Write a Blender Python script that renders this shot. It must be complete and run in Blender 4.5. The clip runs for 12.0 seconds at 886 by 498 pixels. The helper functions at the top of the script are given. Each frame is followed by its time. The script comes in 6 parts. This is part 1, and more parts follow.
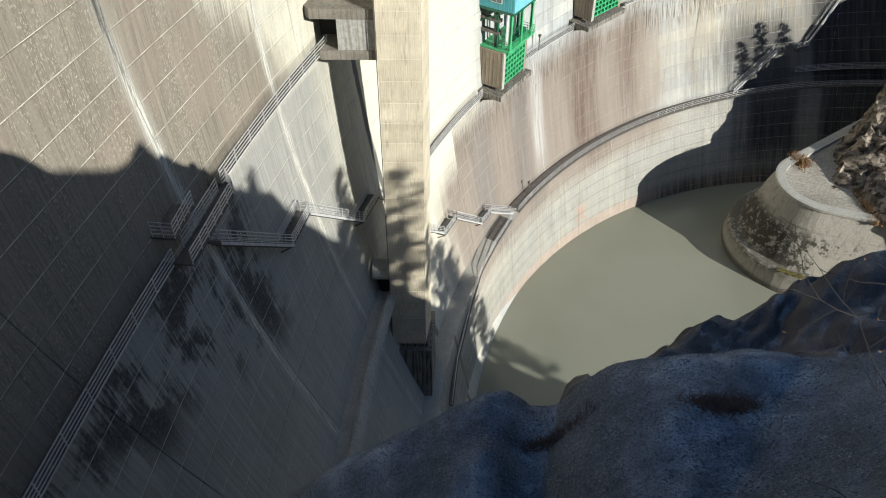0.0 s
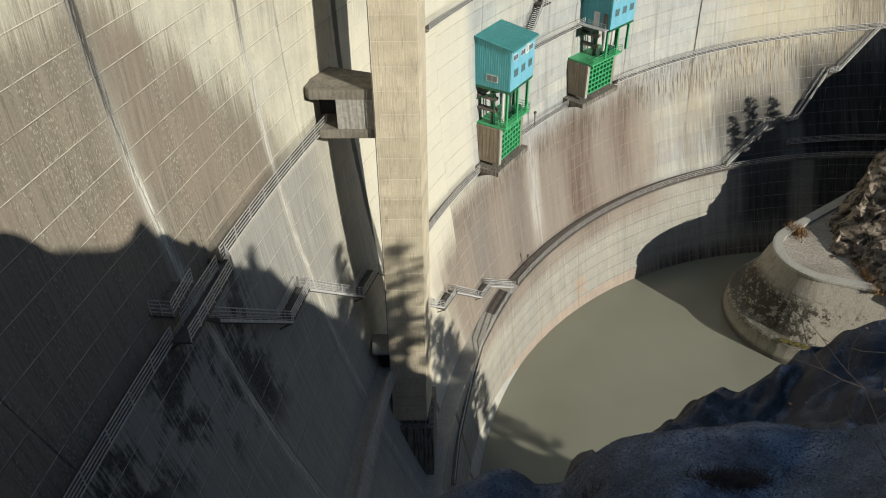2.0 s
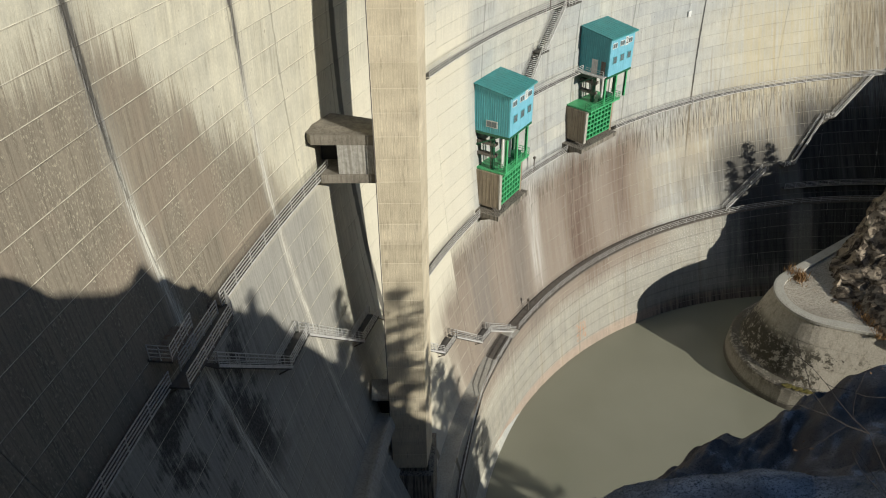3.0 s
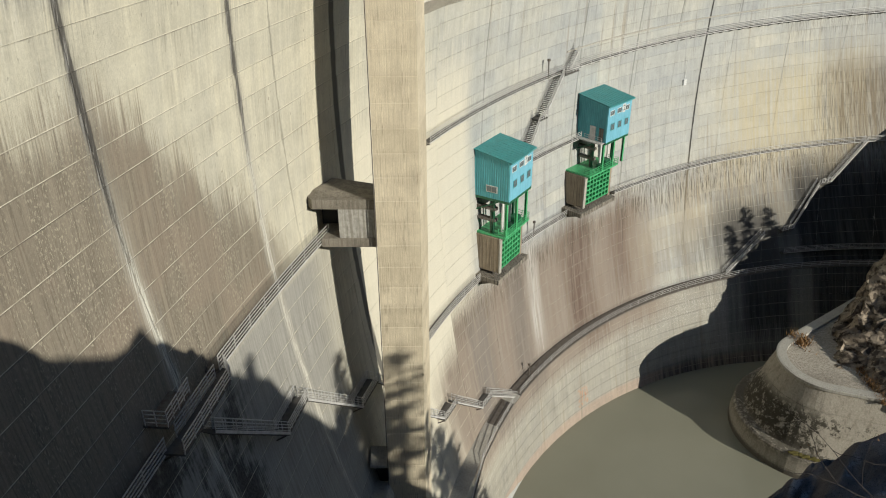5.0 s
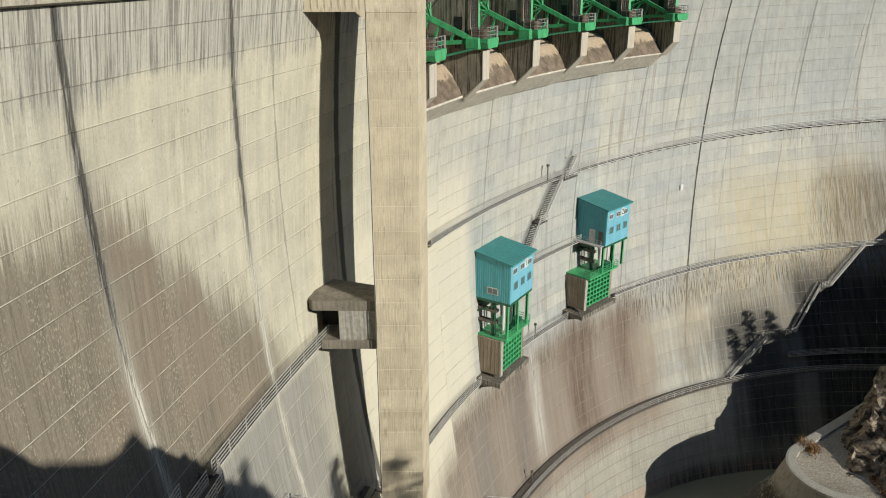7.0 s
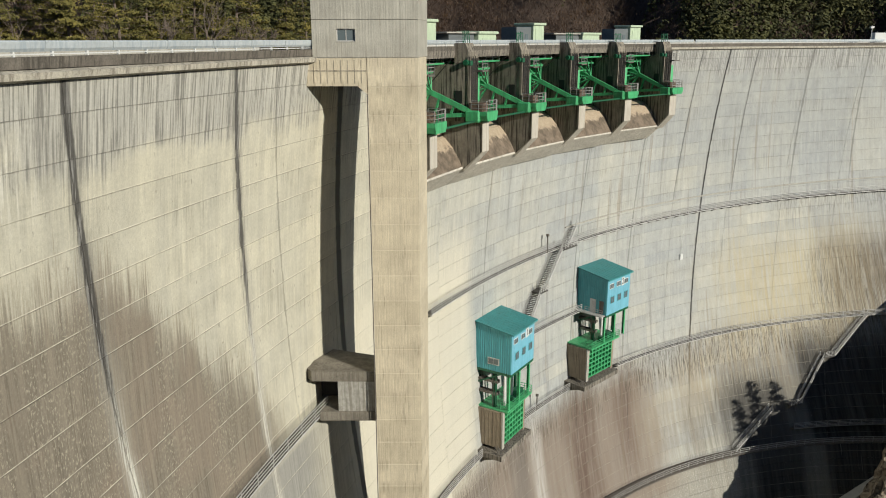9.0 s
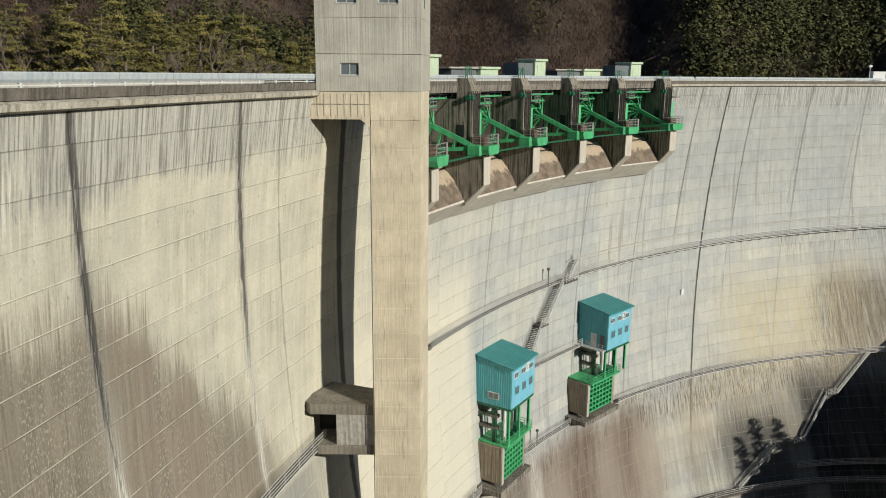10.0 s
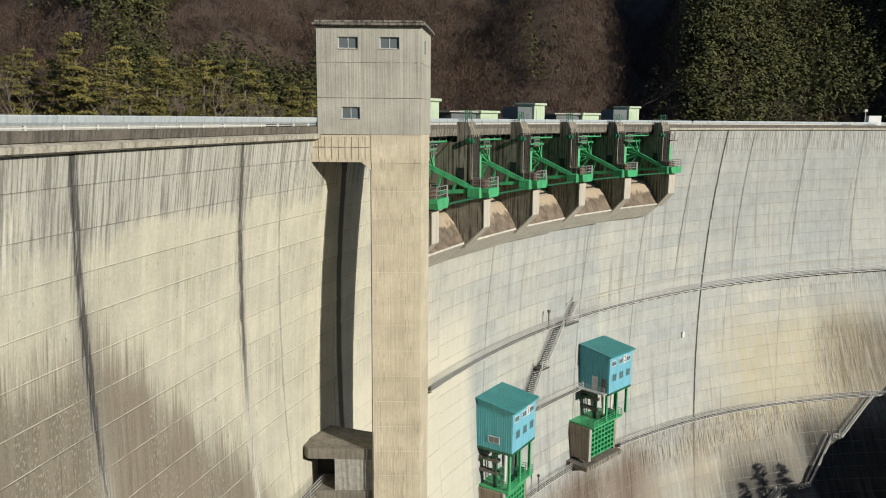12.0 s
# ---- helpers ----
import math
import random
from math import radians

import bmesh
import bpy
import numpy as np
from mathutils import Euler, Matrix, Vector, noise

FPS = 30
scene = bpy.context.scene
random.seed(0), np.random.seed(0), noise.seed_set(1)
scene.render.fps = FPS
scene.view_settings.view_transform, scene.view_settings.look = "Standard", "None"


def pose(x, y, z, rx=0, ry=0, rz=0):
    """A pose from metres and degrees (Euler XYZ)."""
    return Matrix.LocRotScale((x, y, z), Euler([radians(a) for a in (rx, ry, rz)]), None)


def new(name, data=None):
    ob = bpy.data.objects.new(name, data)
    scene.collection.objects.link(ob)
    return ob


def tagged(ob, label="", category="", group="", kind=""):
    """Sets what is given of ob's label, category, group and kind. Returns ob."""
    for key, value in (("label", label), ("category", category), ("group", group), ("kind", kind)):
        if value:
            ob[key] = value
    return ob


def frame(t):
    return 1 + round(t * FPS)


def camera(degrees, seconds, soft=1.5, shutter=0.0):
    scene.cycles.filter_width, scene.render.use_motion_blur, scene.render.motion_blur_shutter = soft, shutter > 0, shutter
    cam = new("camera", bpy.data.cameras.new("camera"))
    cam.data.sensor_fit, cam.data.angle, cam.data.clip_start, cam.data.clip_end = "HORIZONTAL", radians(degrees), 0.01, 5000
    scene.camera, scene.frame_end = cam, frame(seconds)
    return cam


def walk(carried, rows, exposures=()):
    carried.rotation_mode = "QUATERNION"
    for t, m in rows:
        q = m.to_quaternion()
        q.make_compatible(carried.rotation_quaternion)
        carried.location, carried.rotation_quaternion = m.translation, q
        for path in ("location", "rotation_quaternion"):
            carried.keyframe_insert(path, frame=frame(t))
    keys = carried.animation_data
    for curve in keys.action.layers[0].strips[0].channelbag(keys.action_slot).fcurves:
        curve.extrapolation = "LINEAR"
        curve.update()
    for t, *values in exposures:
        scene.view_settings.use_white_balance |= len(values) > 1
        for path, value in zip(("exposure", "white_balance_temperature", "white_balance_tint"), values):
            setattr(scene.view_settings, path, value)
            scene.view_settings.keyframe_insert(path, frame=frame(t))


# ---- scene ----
# Eye at the origin, held by hand on the valley side; the picture tilts up from the stilling pool to the crest.
cam = camera(60.2, 12.0, soft=1.05)
TILT = [(0.0, -41.8, 0.25, -0.31), (0.5, -40.96, 0.05, -0.1), (1.0, -39.54, -0.14, 0.09), (1.5, -37.92, -0.21, 0.18),
        (2.0, -36.23, -0.24, 0.25), (2.5, -34.54, -0.27, 0.28), (3.0, -32.91, -0.24, 0.28), (5.0, -28.13, -0.19, 0.24),
        (5.5, -26.26, -0.12, 0.13), (6.0, -24.32, -0.05, 0.01), (6.5, -22.41, -0.04, -0.02), (7.0, -20.51, -0.03, 0.04),
        (9.0, -15.3, -0.01, 0.07), (9.5, -14.12, 0.11, -0.18), (10.0, -12.84, 0.18, -0.43), (10.5, -11.75, 0.19, -0.53),
        (11.0, -10.88, 0.19, -0.5), (11.5, -10.2, 0.2, -0.52), (12.0, -9.69, 0.2, -0.5)]
walk(cam, [(t, pose(0, 0, 0, 90 + tilt, lean, turn)) for t, tilt, turn, lean in TILT],
     exposures=[(0.0, 0.54, 5950, 8), (1.0, 0.31, 6100, 8), (2.0, 0.03, 6350, 8), (3.0, 0.0, 6400, 8), (5.5, -0.07, 6450, 8), (9.5, -0.1, 6400, 8), (12.0, -0.04, 6400, 8)])

# Low winter sun from behind and to one side of the eye.
SUN_EL = radians(22)
TO_SUN = Vector((0.755 * math.cos(SUN_EL), -0.656 * math.cos(SUN_EL), math.sin(SUN_EL)))
sun = new("sun", bpy.data.lights.new("sun", "SUN"))
sun.data.energy, sun.data.angle, sun.data.color = 4.85, radians(0.53), (1.0, 0.932, 0.81)
sun.matrix_world = TO_SUN.to_track_quat("Z", "Y").to_matrix().to_4x4()
world = bpy.data.worlds.new("sky")
scene.world = world
world.use_nodes = True
sky = world.node_tree.nodes.new("ShaderNodeTexSky")
sky.sky_type, sky.sun_disc = "NISHITA", False
sky.sun_elevation, sky.sun_rotation = SUN_EL, math.atan2(TO_SUN.x, TO_SUN.y)
sky.ozone_density, sky.dust_density = 4.5, 0.5
back = world.node_tree.nodes["Background"]
back.inputs["Strength"].default_value = 0.066
world.node_tree.links.new(sky.outputs[0], back.inputs["Color"])


from mathutils.bvhtree import BVHTree

# ---- materials ----
class Nodes:
    """Short hand for building a node material."""

    def __init__(self, name):
        self.mat = bpy.data.materials.new(name)
        self.mat.use_nodes = True
        self.tree = self.mat.node_tree
        self.bsdf = self.tree.nodes["Principled BSDF"]

    def node(self, kind, **inputs):
        n = self.tree.nodes.new(kind)
        for key, value in inputs.items():
            self.plug(n.inputs[key.replace("_", " ")], value)
        return n

    def plug(self, socket, value):
        if isinstance(value, bpy.types.NodeSocket):
            self.tree.links.new(value, socket)
        else:
            socket.default_value = value

    def math(self, op, a, b=0.0, c=0.0):
        n = self.tree.nodes.new("ShaderNodeMath")
        n.operation = op
        for s, v in zip(n.inputs, (a, b, c)):
            self.plug(s, v)
        return n.outputs[0]

    def step(self, x, lo, hi):
        n = self.tree.nodes.new("ShaderNodeMapRange")
        n.interpolation_type = "SMOOTHSTEP"
        for s, v in zip(n.inputs, (x, lo, hi, 0.0, 1.0)):
            self.plug(s, v)
        return n.outputs[0]

    def ramp(self, x, lo, hi, a, b):
        n = self.tree.nodes.new("ShaderNodeMapRange")
        for s, v in zip(n.inputs, (x, lo, hi, a, b)):
            self.plug(s, v)
        return n.outputs[0]

    def noise(self, vec, scale, detail=4.0, rough=0.55):
        n = self.node("ShaderNodeTexNoise", Vector=vec, Scale=scale, Detail=detail, Roughness=rough)
        return n.outputs[0]

    def mix(self, f, a, b, blend="MIX"):
        n = self.tree.nodes.new("ShaderNodeMix")
        n.data_type, n.blend_type = "RGBA", blend
        self.plug(n.inputs[0], f)
        for s, v in ((n.inputs[6], a), (n.inputs[7], b)):
            self.plug(s, (*v, 1.0) if isinstance(v, tuple) and len(v) == 3 else v)
        return n.outputs[2]

    def vec(self, x, y, z=0.0):
        return self.node("ShaderNodeCombineXYZ", X=x, Y=y, Z=z).outputs[0]

    def bump(self, height, strength, dist):
        n = self.node("ShaderNodeBump", Height=height, Strength=strength, Distance=dist)
        self.plug(self.bsdf.inputs["Normal"], n.outputs[0])

    def done(self, color, rough=0.85, metal=0.0):
        self.plug(self.bsdf.inputs["Base Color"], (*color, 1.0) if isinstance(color, tuple) and len(color) == 3 else color)
        self.plug(self.bsdf.inputs["Roughness"], rough)
        self.plug(self.bsdf.inputs["Metallic"], metal)
        return self.mat

    def place(self):
        return self.tree.nodes.new("ShaderNodeTexCoord").outputs["Object"]

    def own(self):
        return self.tree.nodes.new("ShaderNodeObjectInfo").outputs["Random"]


def plain(name, color, rough=0.7, metal=0.0, vary=0.25, scale=1.5, bump=0.0, stain=None, stain_amount=0.5):
    """A surface with fine grain, larger blotches and downward streaks."""
    n = Nodes(name)
    p = n.place()
    fine = n.noise(p, scale * 14, 5.0)
    broad = n.noise(p, scale, 4.0)
    f = n.math("ADD", n.math("MULTIPLY", fine, 0.5), n.math("MULTIPLY", broad, 0.5))
    dark = tuple(c * (1 - vary) for c in color)
    light = tuple(min(1.0, c * (1 + vary)) for c in color)
    c = n.mix(n.ramp(f, 0.3, 0.7, 0.0, 1.0), dark, light)
    if stain:
        sep = n.node("ShaderNodeSeparateXYZ", Vector=p)
        run = n.noise(n.vec(n.math("MULTIPLY", sep.outputs[0], 4.5), n.math("MULTIPLY", sep.outputs[1], 4.5),
                            n.math("MULTIPLY", sep.outputs[2], 0.22)), 1.0, 6.0, 0.62)
        c = n.mix(n.math("MULTIPLY", n.step(run, 0.46, 0.62), stain_amount), c, stain)
    if bump:
        n.bump(fine, bump, 0.05)
    return n.done(c, rough, metal)


def arc_concrete(name, base=False):
    """Weathered mass concrete of the arch; its UV holds metres along the arch and height."""
    n = Nodes(name)
    uv = n.node("ShaderNodeSeparateXYZ", Vector=n.tree.nodes.new("ShaderNodeTexCoord").outputs["UV"])
    u, v = uv.outputs[0], uv.outputs[1]

    def times(x, k):
        return n.math("MULTIPLY", x, k)

    def less(x, lo, hi):
        return n.math("SUBTRACT", 1.0, n.step(x, lo, hi))

    row = n.math("FLOOR", n.math("DIVIDE", n.math("ADD", v, 203.0), 2.0))

    def tex(su, sv, seed, detail=5.0, rough=0.6, split=0.0):
        w = times(v, sv)
        if split:
            w = n.math("ADD", w, times(row, split))
        return n.noise(n.vec(times(u, su), w, seed), 1.0, detail, rough)

    run_fine = tex(4.6, 0.13, 0.0, 6.0, 0.66)
    thread = tex(9.0, 0.24, 21.0, 4.0, 0.6, 0.12)
    run_mid = tex(1.5, 0.08, 4.0, 6.0, 0.64)
    run_wide = tex(0.33, 0.04, 7.0, 5.0, 0.6)
    cloud = tex(0.09, 0.11, 3.0, 6.0, 0.6)
    grain = tex(7.0, 5.0, 1.0, 6.0, 0.75)
    speckle = tex(6.0, 4.0, 11.0, 6.0, 0.75)
    spots = tex(0.9, 0.9, 9.0, 4.0, 0.55)
    patch = tex(0.20, 0.15, 15.0, 8.0, 0.68)
    # every pour has its own tone
    col = n.math("FLOOR", n.math("DIVIDE", n.math("ADD", u, 200.9), 13.2))
    tone = n.node("ShaderNodeTexWhiteNoise", Vector=n.vec(row, col)).outputs[0]
    far = n.step(u, 40.0, 78.0)
    c = n.mix(far, (0.545, 0.520, 0.425), (0.412, 0.425, 0.416))
    c = n.mix(times(n.step(cloud, 0.40, 0.70), 0.55), c, n.mix(far, (0.615, 0.583, 0.47), (0.505, 0.493, 0.43)))
    c = n.mix(1.0, c, n.mix(tone, n.mix(far, (0.94, 0.945, 0.955), (0.89, 0.905, 0.935)), n.mix(far, (1.045, 1.04, 1.03), (1.07, 1.055, 1.02))), "MULTIPLY")
    if base:
        c = n.mix(0.8, c, (0.295, 0.28, 0.238))
        crust = n.math("MULTIPLY", n.step(v, -80.0, -75.0), n.step(speckle, 0.53, 0.62))
        c = n.mix(times(crust, 0.75), c, (0.66, 0.65, 0.61))
        wet = less(n.math("ADD", v, times(grain, 1.0)), -84.1, -83.3)
        c = n.mix(times(wet, 0.75), c, (0.37, 0.285, 0.23))
        drip = n.math("MULTIPLY", n.step(run_mid, 0.52, 0.66), n.step(v, -86.0, -74.0))
        c = n.mix(times(drip, 0.22), c, (0.19, 0.18, 0.155))
    high = n.math("MULTIPLY", n.step(u, 95.0, 135.0), n.step(n.math("ADD", v, times(run_wide, 8.0)), -26.0, -8.0))
    c = n.mix(times(high, 0.55), c, (0.335, 0.345, 0.335))
    mottle = tex(0.8, 0.55, 61.0, 6.0, 0.7)
    c = n.mix(1.0, c, n.mix(n.ramp(mottle, 0.36, 0.64, 0.0, 1.0), (0.92, 0.92, 0.915), (1.06, 1.06, 1.055)), "MULTIPLY")
    pit = n.math("MULTIPLY", n.step(tex(3.2, 1.5, 71.0, 3.0, 0.5), 0.66, 0.71), n.step(mottle, 0.42, 0.55))
    c = n.mix(times(pit, 0.5), c, (0.17, 0.16, 0.14))
    # weather runs come in clusters; between them the face is smooth
    clump = tex(0.22, 0.30, 31.0, 4.0, 0.6)
    streaky = n.step(clump, 0.46, 0.66)
    c = n.mix(1.0, c, n.mix(n.ramp(run_mid, 0.34, 0.66, 0.0, 1.0), (1.05, 1.05, 1.04), (0.915, 0.915, 0.92)), "MULTIPLY")
    c = n.mix(1.0, c, n.mix(n.ramp(run_wide, 0.34, 0.66, 0.0, 1.0), (1.05, 1.045, 1.03), (0.93, 0.935, 0.945)), "MULTIPLY")
    fine_run = n.mix(n.ramp(run_fine, 0.38, 0.62, 0.0, 1.0), (1.06, 1.06, 1.05), (0.80, 0.795, 0.785))
    c = n.mix(n.ramp(streaky, 0.0, 1.0, 0.22, 0.85), c, n.mix(1.0, c, fine_run, "MULTIPLY"))
    # sparse long rusty and grey runs on the far face
    long_run = tex(0.75, 0.028, 101.0, 3.0, 0.5)
    c = n.mix(times(n.math("MULTIPLY", n.math("MULTIPLY", n.step(long_run, 0.60, 0.67), n.step(u, 60.0, 85.0)), n.ramp(run_fine, 0.4, 0.6, 0.4, 1.0)), 0.5), c, n.mix(n.step(run_wide, 0.45, 0.55), (0.23, 0.18, 0.125), (0.19, 0.185, 0.175)))
    # short drips that start at the lips of the pours
    lift = n.math("FRACT", n.math("DIVIDE", n.math("ADD", v, 203.0), 2.0))
    hang = n.math("MULTIPLY", n.step(n.math("ADD", lift, times(run_mid, 0.9)), 0.75, 1.35), n.step(thread, 0.52, 0.60))
    c = n.mix(times(n.math("MULTIPLY", hang, n.step(clump, 0.40, 0.56)), 0.34), c, (0.23, 0.215, 0.18))
    runs = n.math("ADD", times(thread, 0.55), times(run_fine, 0.45))
    # grey weathered head of the wall, with dark and pale drips under the cornice
    top = n.step(n.math("ADD", n.math("ADD", v, times(run_fine, 3.0)), times(n.math("SUBTRACT", clump, 0.5), 6.0)), -5.0, -2.4)
    c = n.mix(times(top, 0.55), c, (0.36, 0.36, 0.345))
    c = n.mix(times(n.step(runs, 0.485, 0.56), n.ramp(top, 0.0, 1.0, 0.0, 0.72)), c, (0.145, 0.14, 0.125))
    c = n.mix(times(n.step(runs, 0.47, 0.42), n.ramp(top, 0.0, 1.0, 0.0, 0.5)), c, (0.60, 0.585, 0.53))
    second = n.math("MULTIPLY", n.math("MULTIPLY", n.step(v, -8.5, -5.0), less(v, -4.2, -3.4)), less(n.math("ADD", u, times(run_wide, 8.0)), 11.0, 15.5))
    c = n.mix(times(n.math("MULTIPLY", second, n.step(run_mid, 0.50, 0.60)), 0.75), c, (0.20, 0.195, 0.18))
    c = n.mix(times(n.math("MULTIPLY", second, n.step(run_mid, 0.47, 0.42)), 0.7), c, (0.70, 0.68, 0.60))
    c = n.mix(times(n.math("MULTIPLY", n.step(run_mid, 0.56, 0.70), streaky), 0.30), c, (0.205, 0.19, 0.16))

    def zone(u0, u1, v0, v1, su, sv):
        ue = n.math("ADD", u, times(n.math("SUBTRACT", run_wide, 0.5), su * 2.4))
        ve = n.math("ADD", v, times(n.math("SUBTRACT", run_fine, 0.5), sv * 3.0))
        m = n.math("MULTIPLY", n.step(ue, u0 - su, u0 + su), less(ue, u1 - su, u1 + su))
        return n.math("MULTIPLY", m, n.math("MULTIPLY", n.step(ve, v0 - sv, v0 + sv), less(ve, v1 - sv, v1 + sv)))

    # brown algae field on the valley side: ragged slanting upper edge, pale flecks inside
    vs = n.math("ADD", n.math("ADD", v, times(n.math("MAXIMUM", n.math("SUBTRACT", u, 12.0), 0.0), 0.85)), times(n.math("SUBTRACT", runs, 0.5), 15.0))
    vs = n.math("ADD", vs, times(n.math("SUBTRACT", run_wide, 0.5), 6.0))
    field = n.math("MULTIPLY", less(vs, -12.4, -8.6), less(n.math("ADD", u, times(run_mid, 8.0)), 31.0, 37.0))
    field = n.math("MULTIPLY", field, n.step(v, -29.4, -28.7))
    c = n.mix(times(field, 0.93), c, n.mix(n.ramp(run_mid, 0.35, 0.65, 0.0, 1.0), (0.245, 0.212, 0.162), (0.145, 0.124, 0.096)))
    c = n.mix(times(n.math("MULTIPLY", field, n.step(runs, 0.50, 0.58)), 0.45), c, (0.095, 0.078, 0.06))
    c = n.mix(times(n.math("MULTIPLY", field, n.step(tex(0.16, 0.12, 81.0, 4.0, 0.6), 0.48, 0.62)), 0.35), c, (0.27, 0.215, 0.165))
    fleck = n.math("MULTIPLY", n.math("MULTIPLY", field, n.step(tex(10.0, 4.0, 91.0, 5.0, 0.7), 0.53, 0.60)), n.step(n.math("ADD", times(run_wide, 0.5), times(run_mid, 0.5)), 0.44, 0.58))
    c = n.mix(times(fleck, 0.6), c, (0.50, 0.46, 0.35))
    # grey lower flank with black algae patches
    low = n.math("MULTIPLY", less(v, -29.5, -28.8), less(n.math("ADD", u, times(run_wide, 10.0)), 36.0, 50.0))
    # stronger grey above -38 dulls the sunlit part, weaker below lifts the shaded one
    c = n.mix(n.math("MULTIPLY", low, n.ramp(v, -50.0, -38.0, 0.62, 0.86)), c, n.mix(n.ramp(run_fine, 0.35, 0.65, 0.0, 1.0), (0.31, 0.307, 0.288), (0.205, 0.203, 0.19)))
    blot = n.math("MULTIPLY", n.math("MULTIPLY", low, n.step(n.math("ADD", patch, times(n.math("SUBTRACT", run_fine, 0.5), 0.3)), 0.46, 0.57)), n.step(v, -54.0, -44.0))
    crust = n.math("MULTIPLY", n.step(n.math("ADD", n.math("ADD", v, times(u, 0.45)), times(n.math("SUBTRACT", run_wide, 0.5), 8.0)), -35.0, -31.5), less(n.math("ADD", u, times(run_mid, 3.0)), 19.0, 23.5))
    blot = n.math("MULTIPLY", blot, n.ramp(crust, 0.0, 1.0, 0.12, 1.0))
    c = n.mix(times(n.math("MULTIPLY", blot, n.ramp(speckle, 0.35, 0.55, 0.65, 1.0)), 0.94), c, (0.032, 0.030, 0.028))
    # streak-free stretch beside the tower, brightened in colour for the full sun
    sun_bright = zone(43, 70, -75, -22, 3, 5)
    c = n.mix(times(sun_bright, 0.7), c, (0.645, 0.605, 0.49))
    # coloured runs under the outlet works and the middle catwalk, near-black patches low on the far side
    for (u0, u1, v0, v1, su, sv), col, amount in (
            ((56, 116, -75, -54, 5, 2.5), (0.225, 0.185, 0.15), 1.0),
            ((66, 72, -74, -55, 1.5, 5), (0.16, 0.15, 0.14), 0.70),
            ((78, 83, -74, -53, 1.5, 5), (0.13, 0.12, 0.11), 0.66),
            ((84, 87, -70, -53, 1.0, 4), (0.50, 0.49, 0.46), 0.70),
            ((94, 101, -73, -53, 2, 4), (0.115, 0.078, 0.060), 0.95),
            ((106, 112, -70, -53, 2, 5), (0.14, 0.10, 0.08), 0.88),
                        ((112, 128, -72, -55, 4, 6), (0.30, 0.25, 0.175), 0.45),
            ((124, 182, -66, -52, 5, 5), (0.36, 0.285, 0.17), 0.55),
            ((134, 172, -54, -36, 9, 6), (0.50, 0.42, 0.24), 0.62),
            ((161, 192, -53, -36, 5, 6), (0.16, 0.125, 0.08), 0.80),
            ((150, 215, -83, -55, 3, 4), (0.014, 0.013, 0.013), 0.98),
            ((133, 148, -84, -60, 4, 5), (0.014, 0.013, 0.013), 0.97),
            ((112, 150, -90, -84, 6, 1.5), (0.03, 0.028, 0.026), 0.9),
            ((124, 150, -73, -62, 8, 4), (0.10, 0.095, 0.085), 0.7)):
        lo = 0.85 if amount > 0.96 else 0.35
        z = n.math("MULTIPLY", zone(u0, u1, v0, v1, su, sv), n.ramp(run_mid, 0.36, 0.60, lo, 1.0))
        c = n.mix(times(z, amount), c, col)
    for u0, u1, v0, v1, amount in ((108, 195, -57.5, -51.0, 0.85), (156, 195, -51.0, -38.0, 0.6), (150, 200, -31.5, -28.5, 0.6), (60, 106, -58, -51.5, 0.6)):
        d = n.math("MULTIPLY", zone(u0, u1, v0, v1, 4, 2.2), n.step(runs, 0.495, 0.55))
        c = n.mix(times(d, amount), c, (0.07, 0.055, 0.038))
    if base:
        mark = n.math("MULTIPLY", zone(91.4, 94.2, -83.6, -80.4, 0.3, 0.3), n.step(tex(2.2, 2.2, 40.0, 5.0), 0.50, 0.56))
        c = n.mix(times(mark, 0.8), c, (0.42, 0.20, 0.11))
    pale = n.math("MULTIPLY", n.step(run_fine, 0.60, 0.68), n.step(run_mid, 0.50, 0.62))
    c = n.mix(times(n.math("MULTIPLY", pale, n.ramp(v, -40.0, -55.0, 0.25, 1.0)), 0.6), c, (0.60, 0.585, 0.53))
    # pour joints: pale lime lines near and low, thin dark lines high on the far side
    edge = n.math("ADD", lift, times(n.math("SUBTRACT", grain, 0.5), 0.02))
    lime = n.math("MULTIPLY", less(edge, 0.022, 0.036), n.ramp(n.math("ADD", times(spots, 0.6), times(run_mid, 0.4)), 0.38, 0.55, 0.1, 1.0))
    where = n.math("MAXIMUM", n.math("MULTIPLY", less(u, 45.0, 62.0), less(n.math("ADD", v, times(run_wide, 6.0)), -6.0, -2.0)), less(v, -56.0, -51.0))
    c = n.mix(times(n.math("MULTIPLY", lime, where), n.ramp(u, 50.0, 75.0, 0.95, 0.30)), c, n.mix(n.math("MAXIMUM", field, low), (0.72, 0.68, 0.56), (0.60, 0.565, 0.46)))
    seam = n.math("MULTIPLY", n.step(edge, 0.962, 0.985), n.ramp(spots, 0.35, 0.62, 0.1, 0.7))
    c = n.mix(n.math("MULTIPLY", seam, n.ramp(u, 34.0, 55.0, 0.6, 0.55)), c, (0.10, 0.095, 0.08))
    # wet black lines along strong block joints, turning pale with lime lower down; 39.0 is a plain dark strip down the
    # full height
    ragged = tex(2.5, 0.55, 51.0, 5.0, 0.65, 0.37)
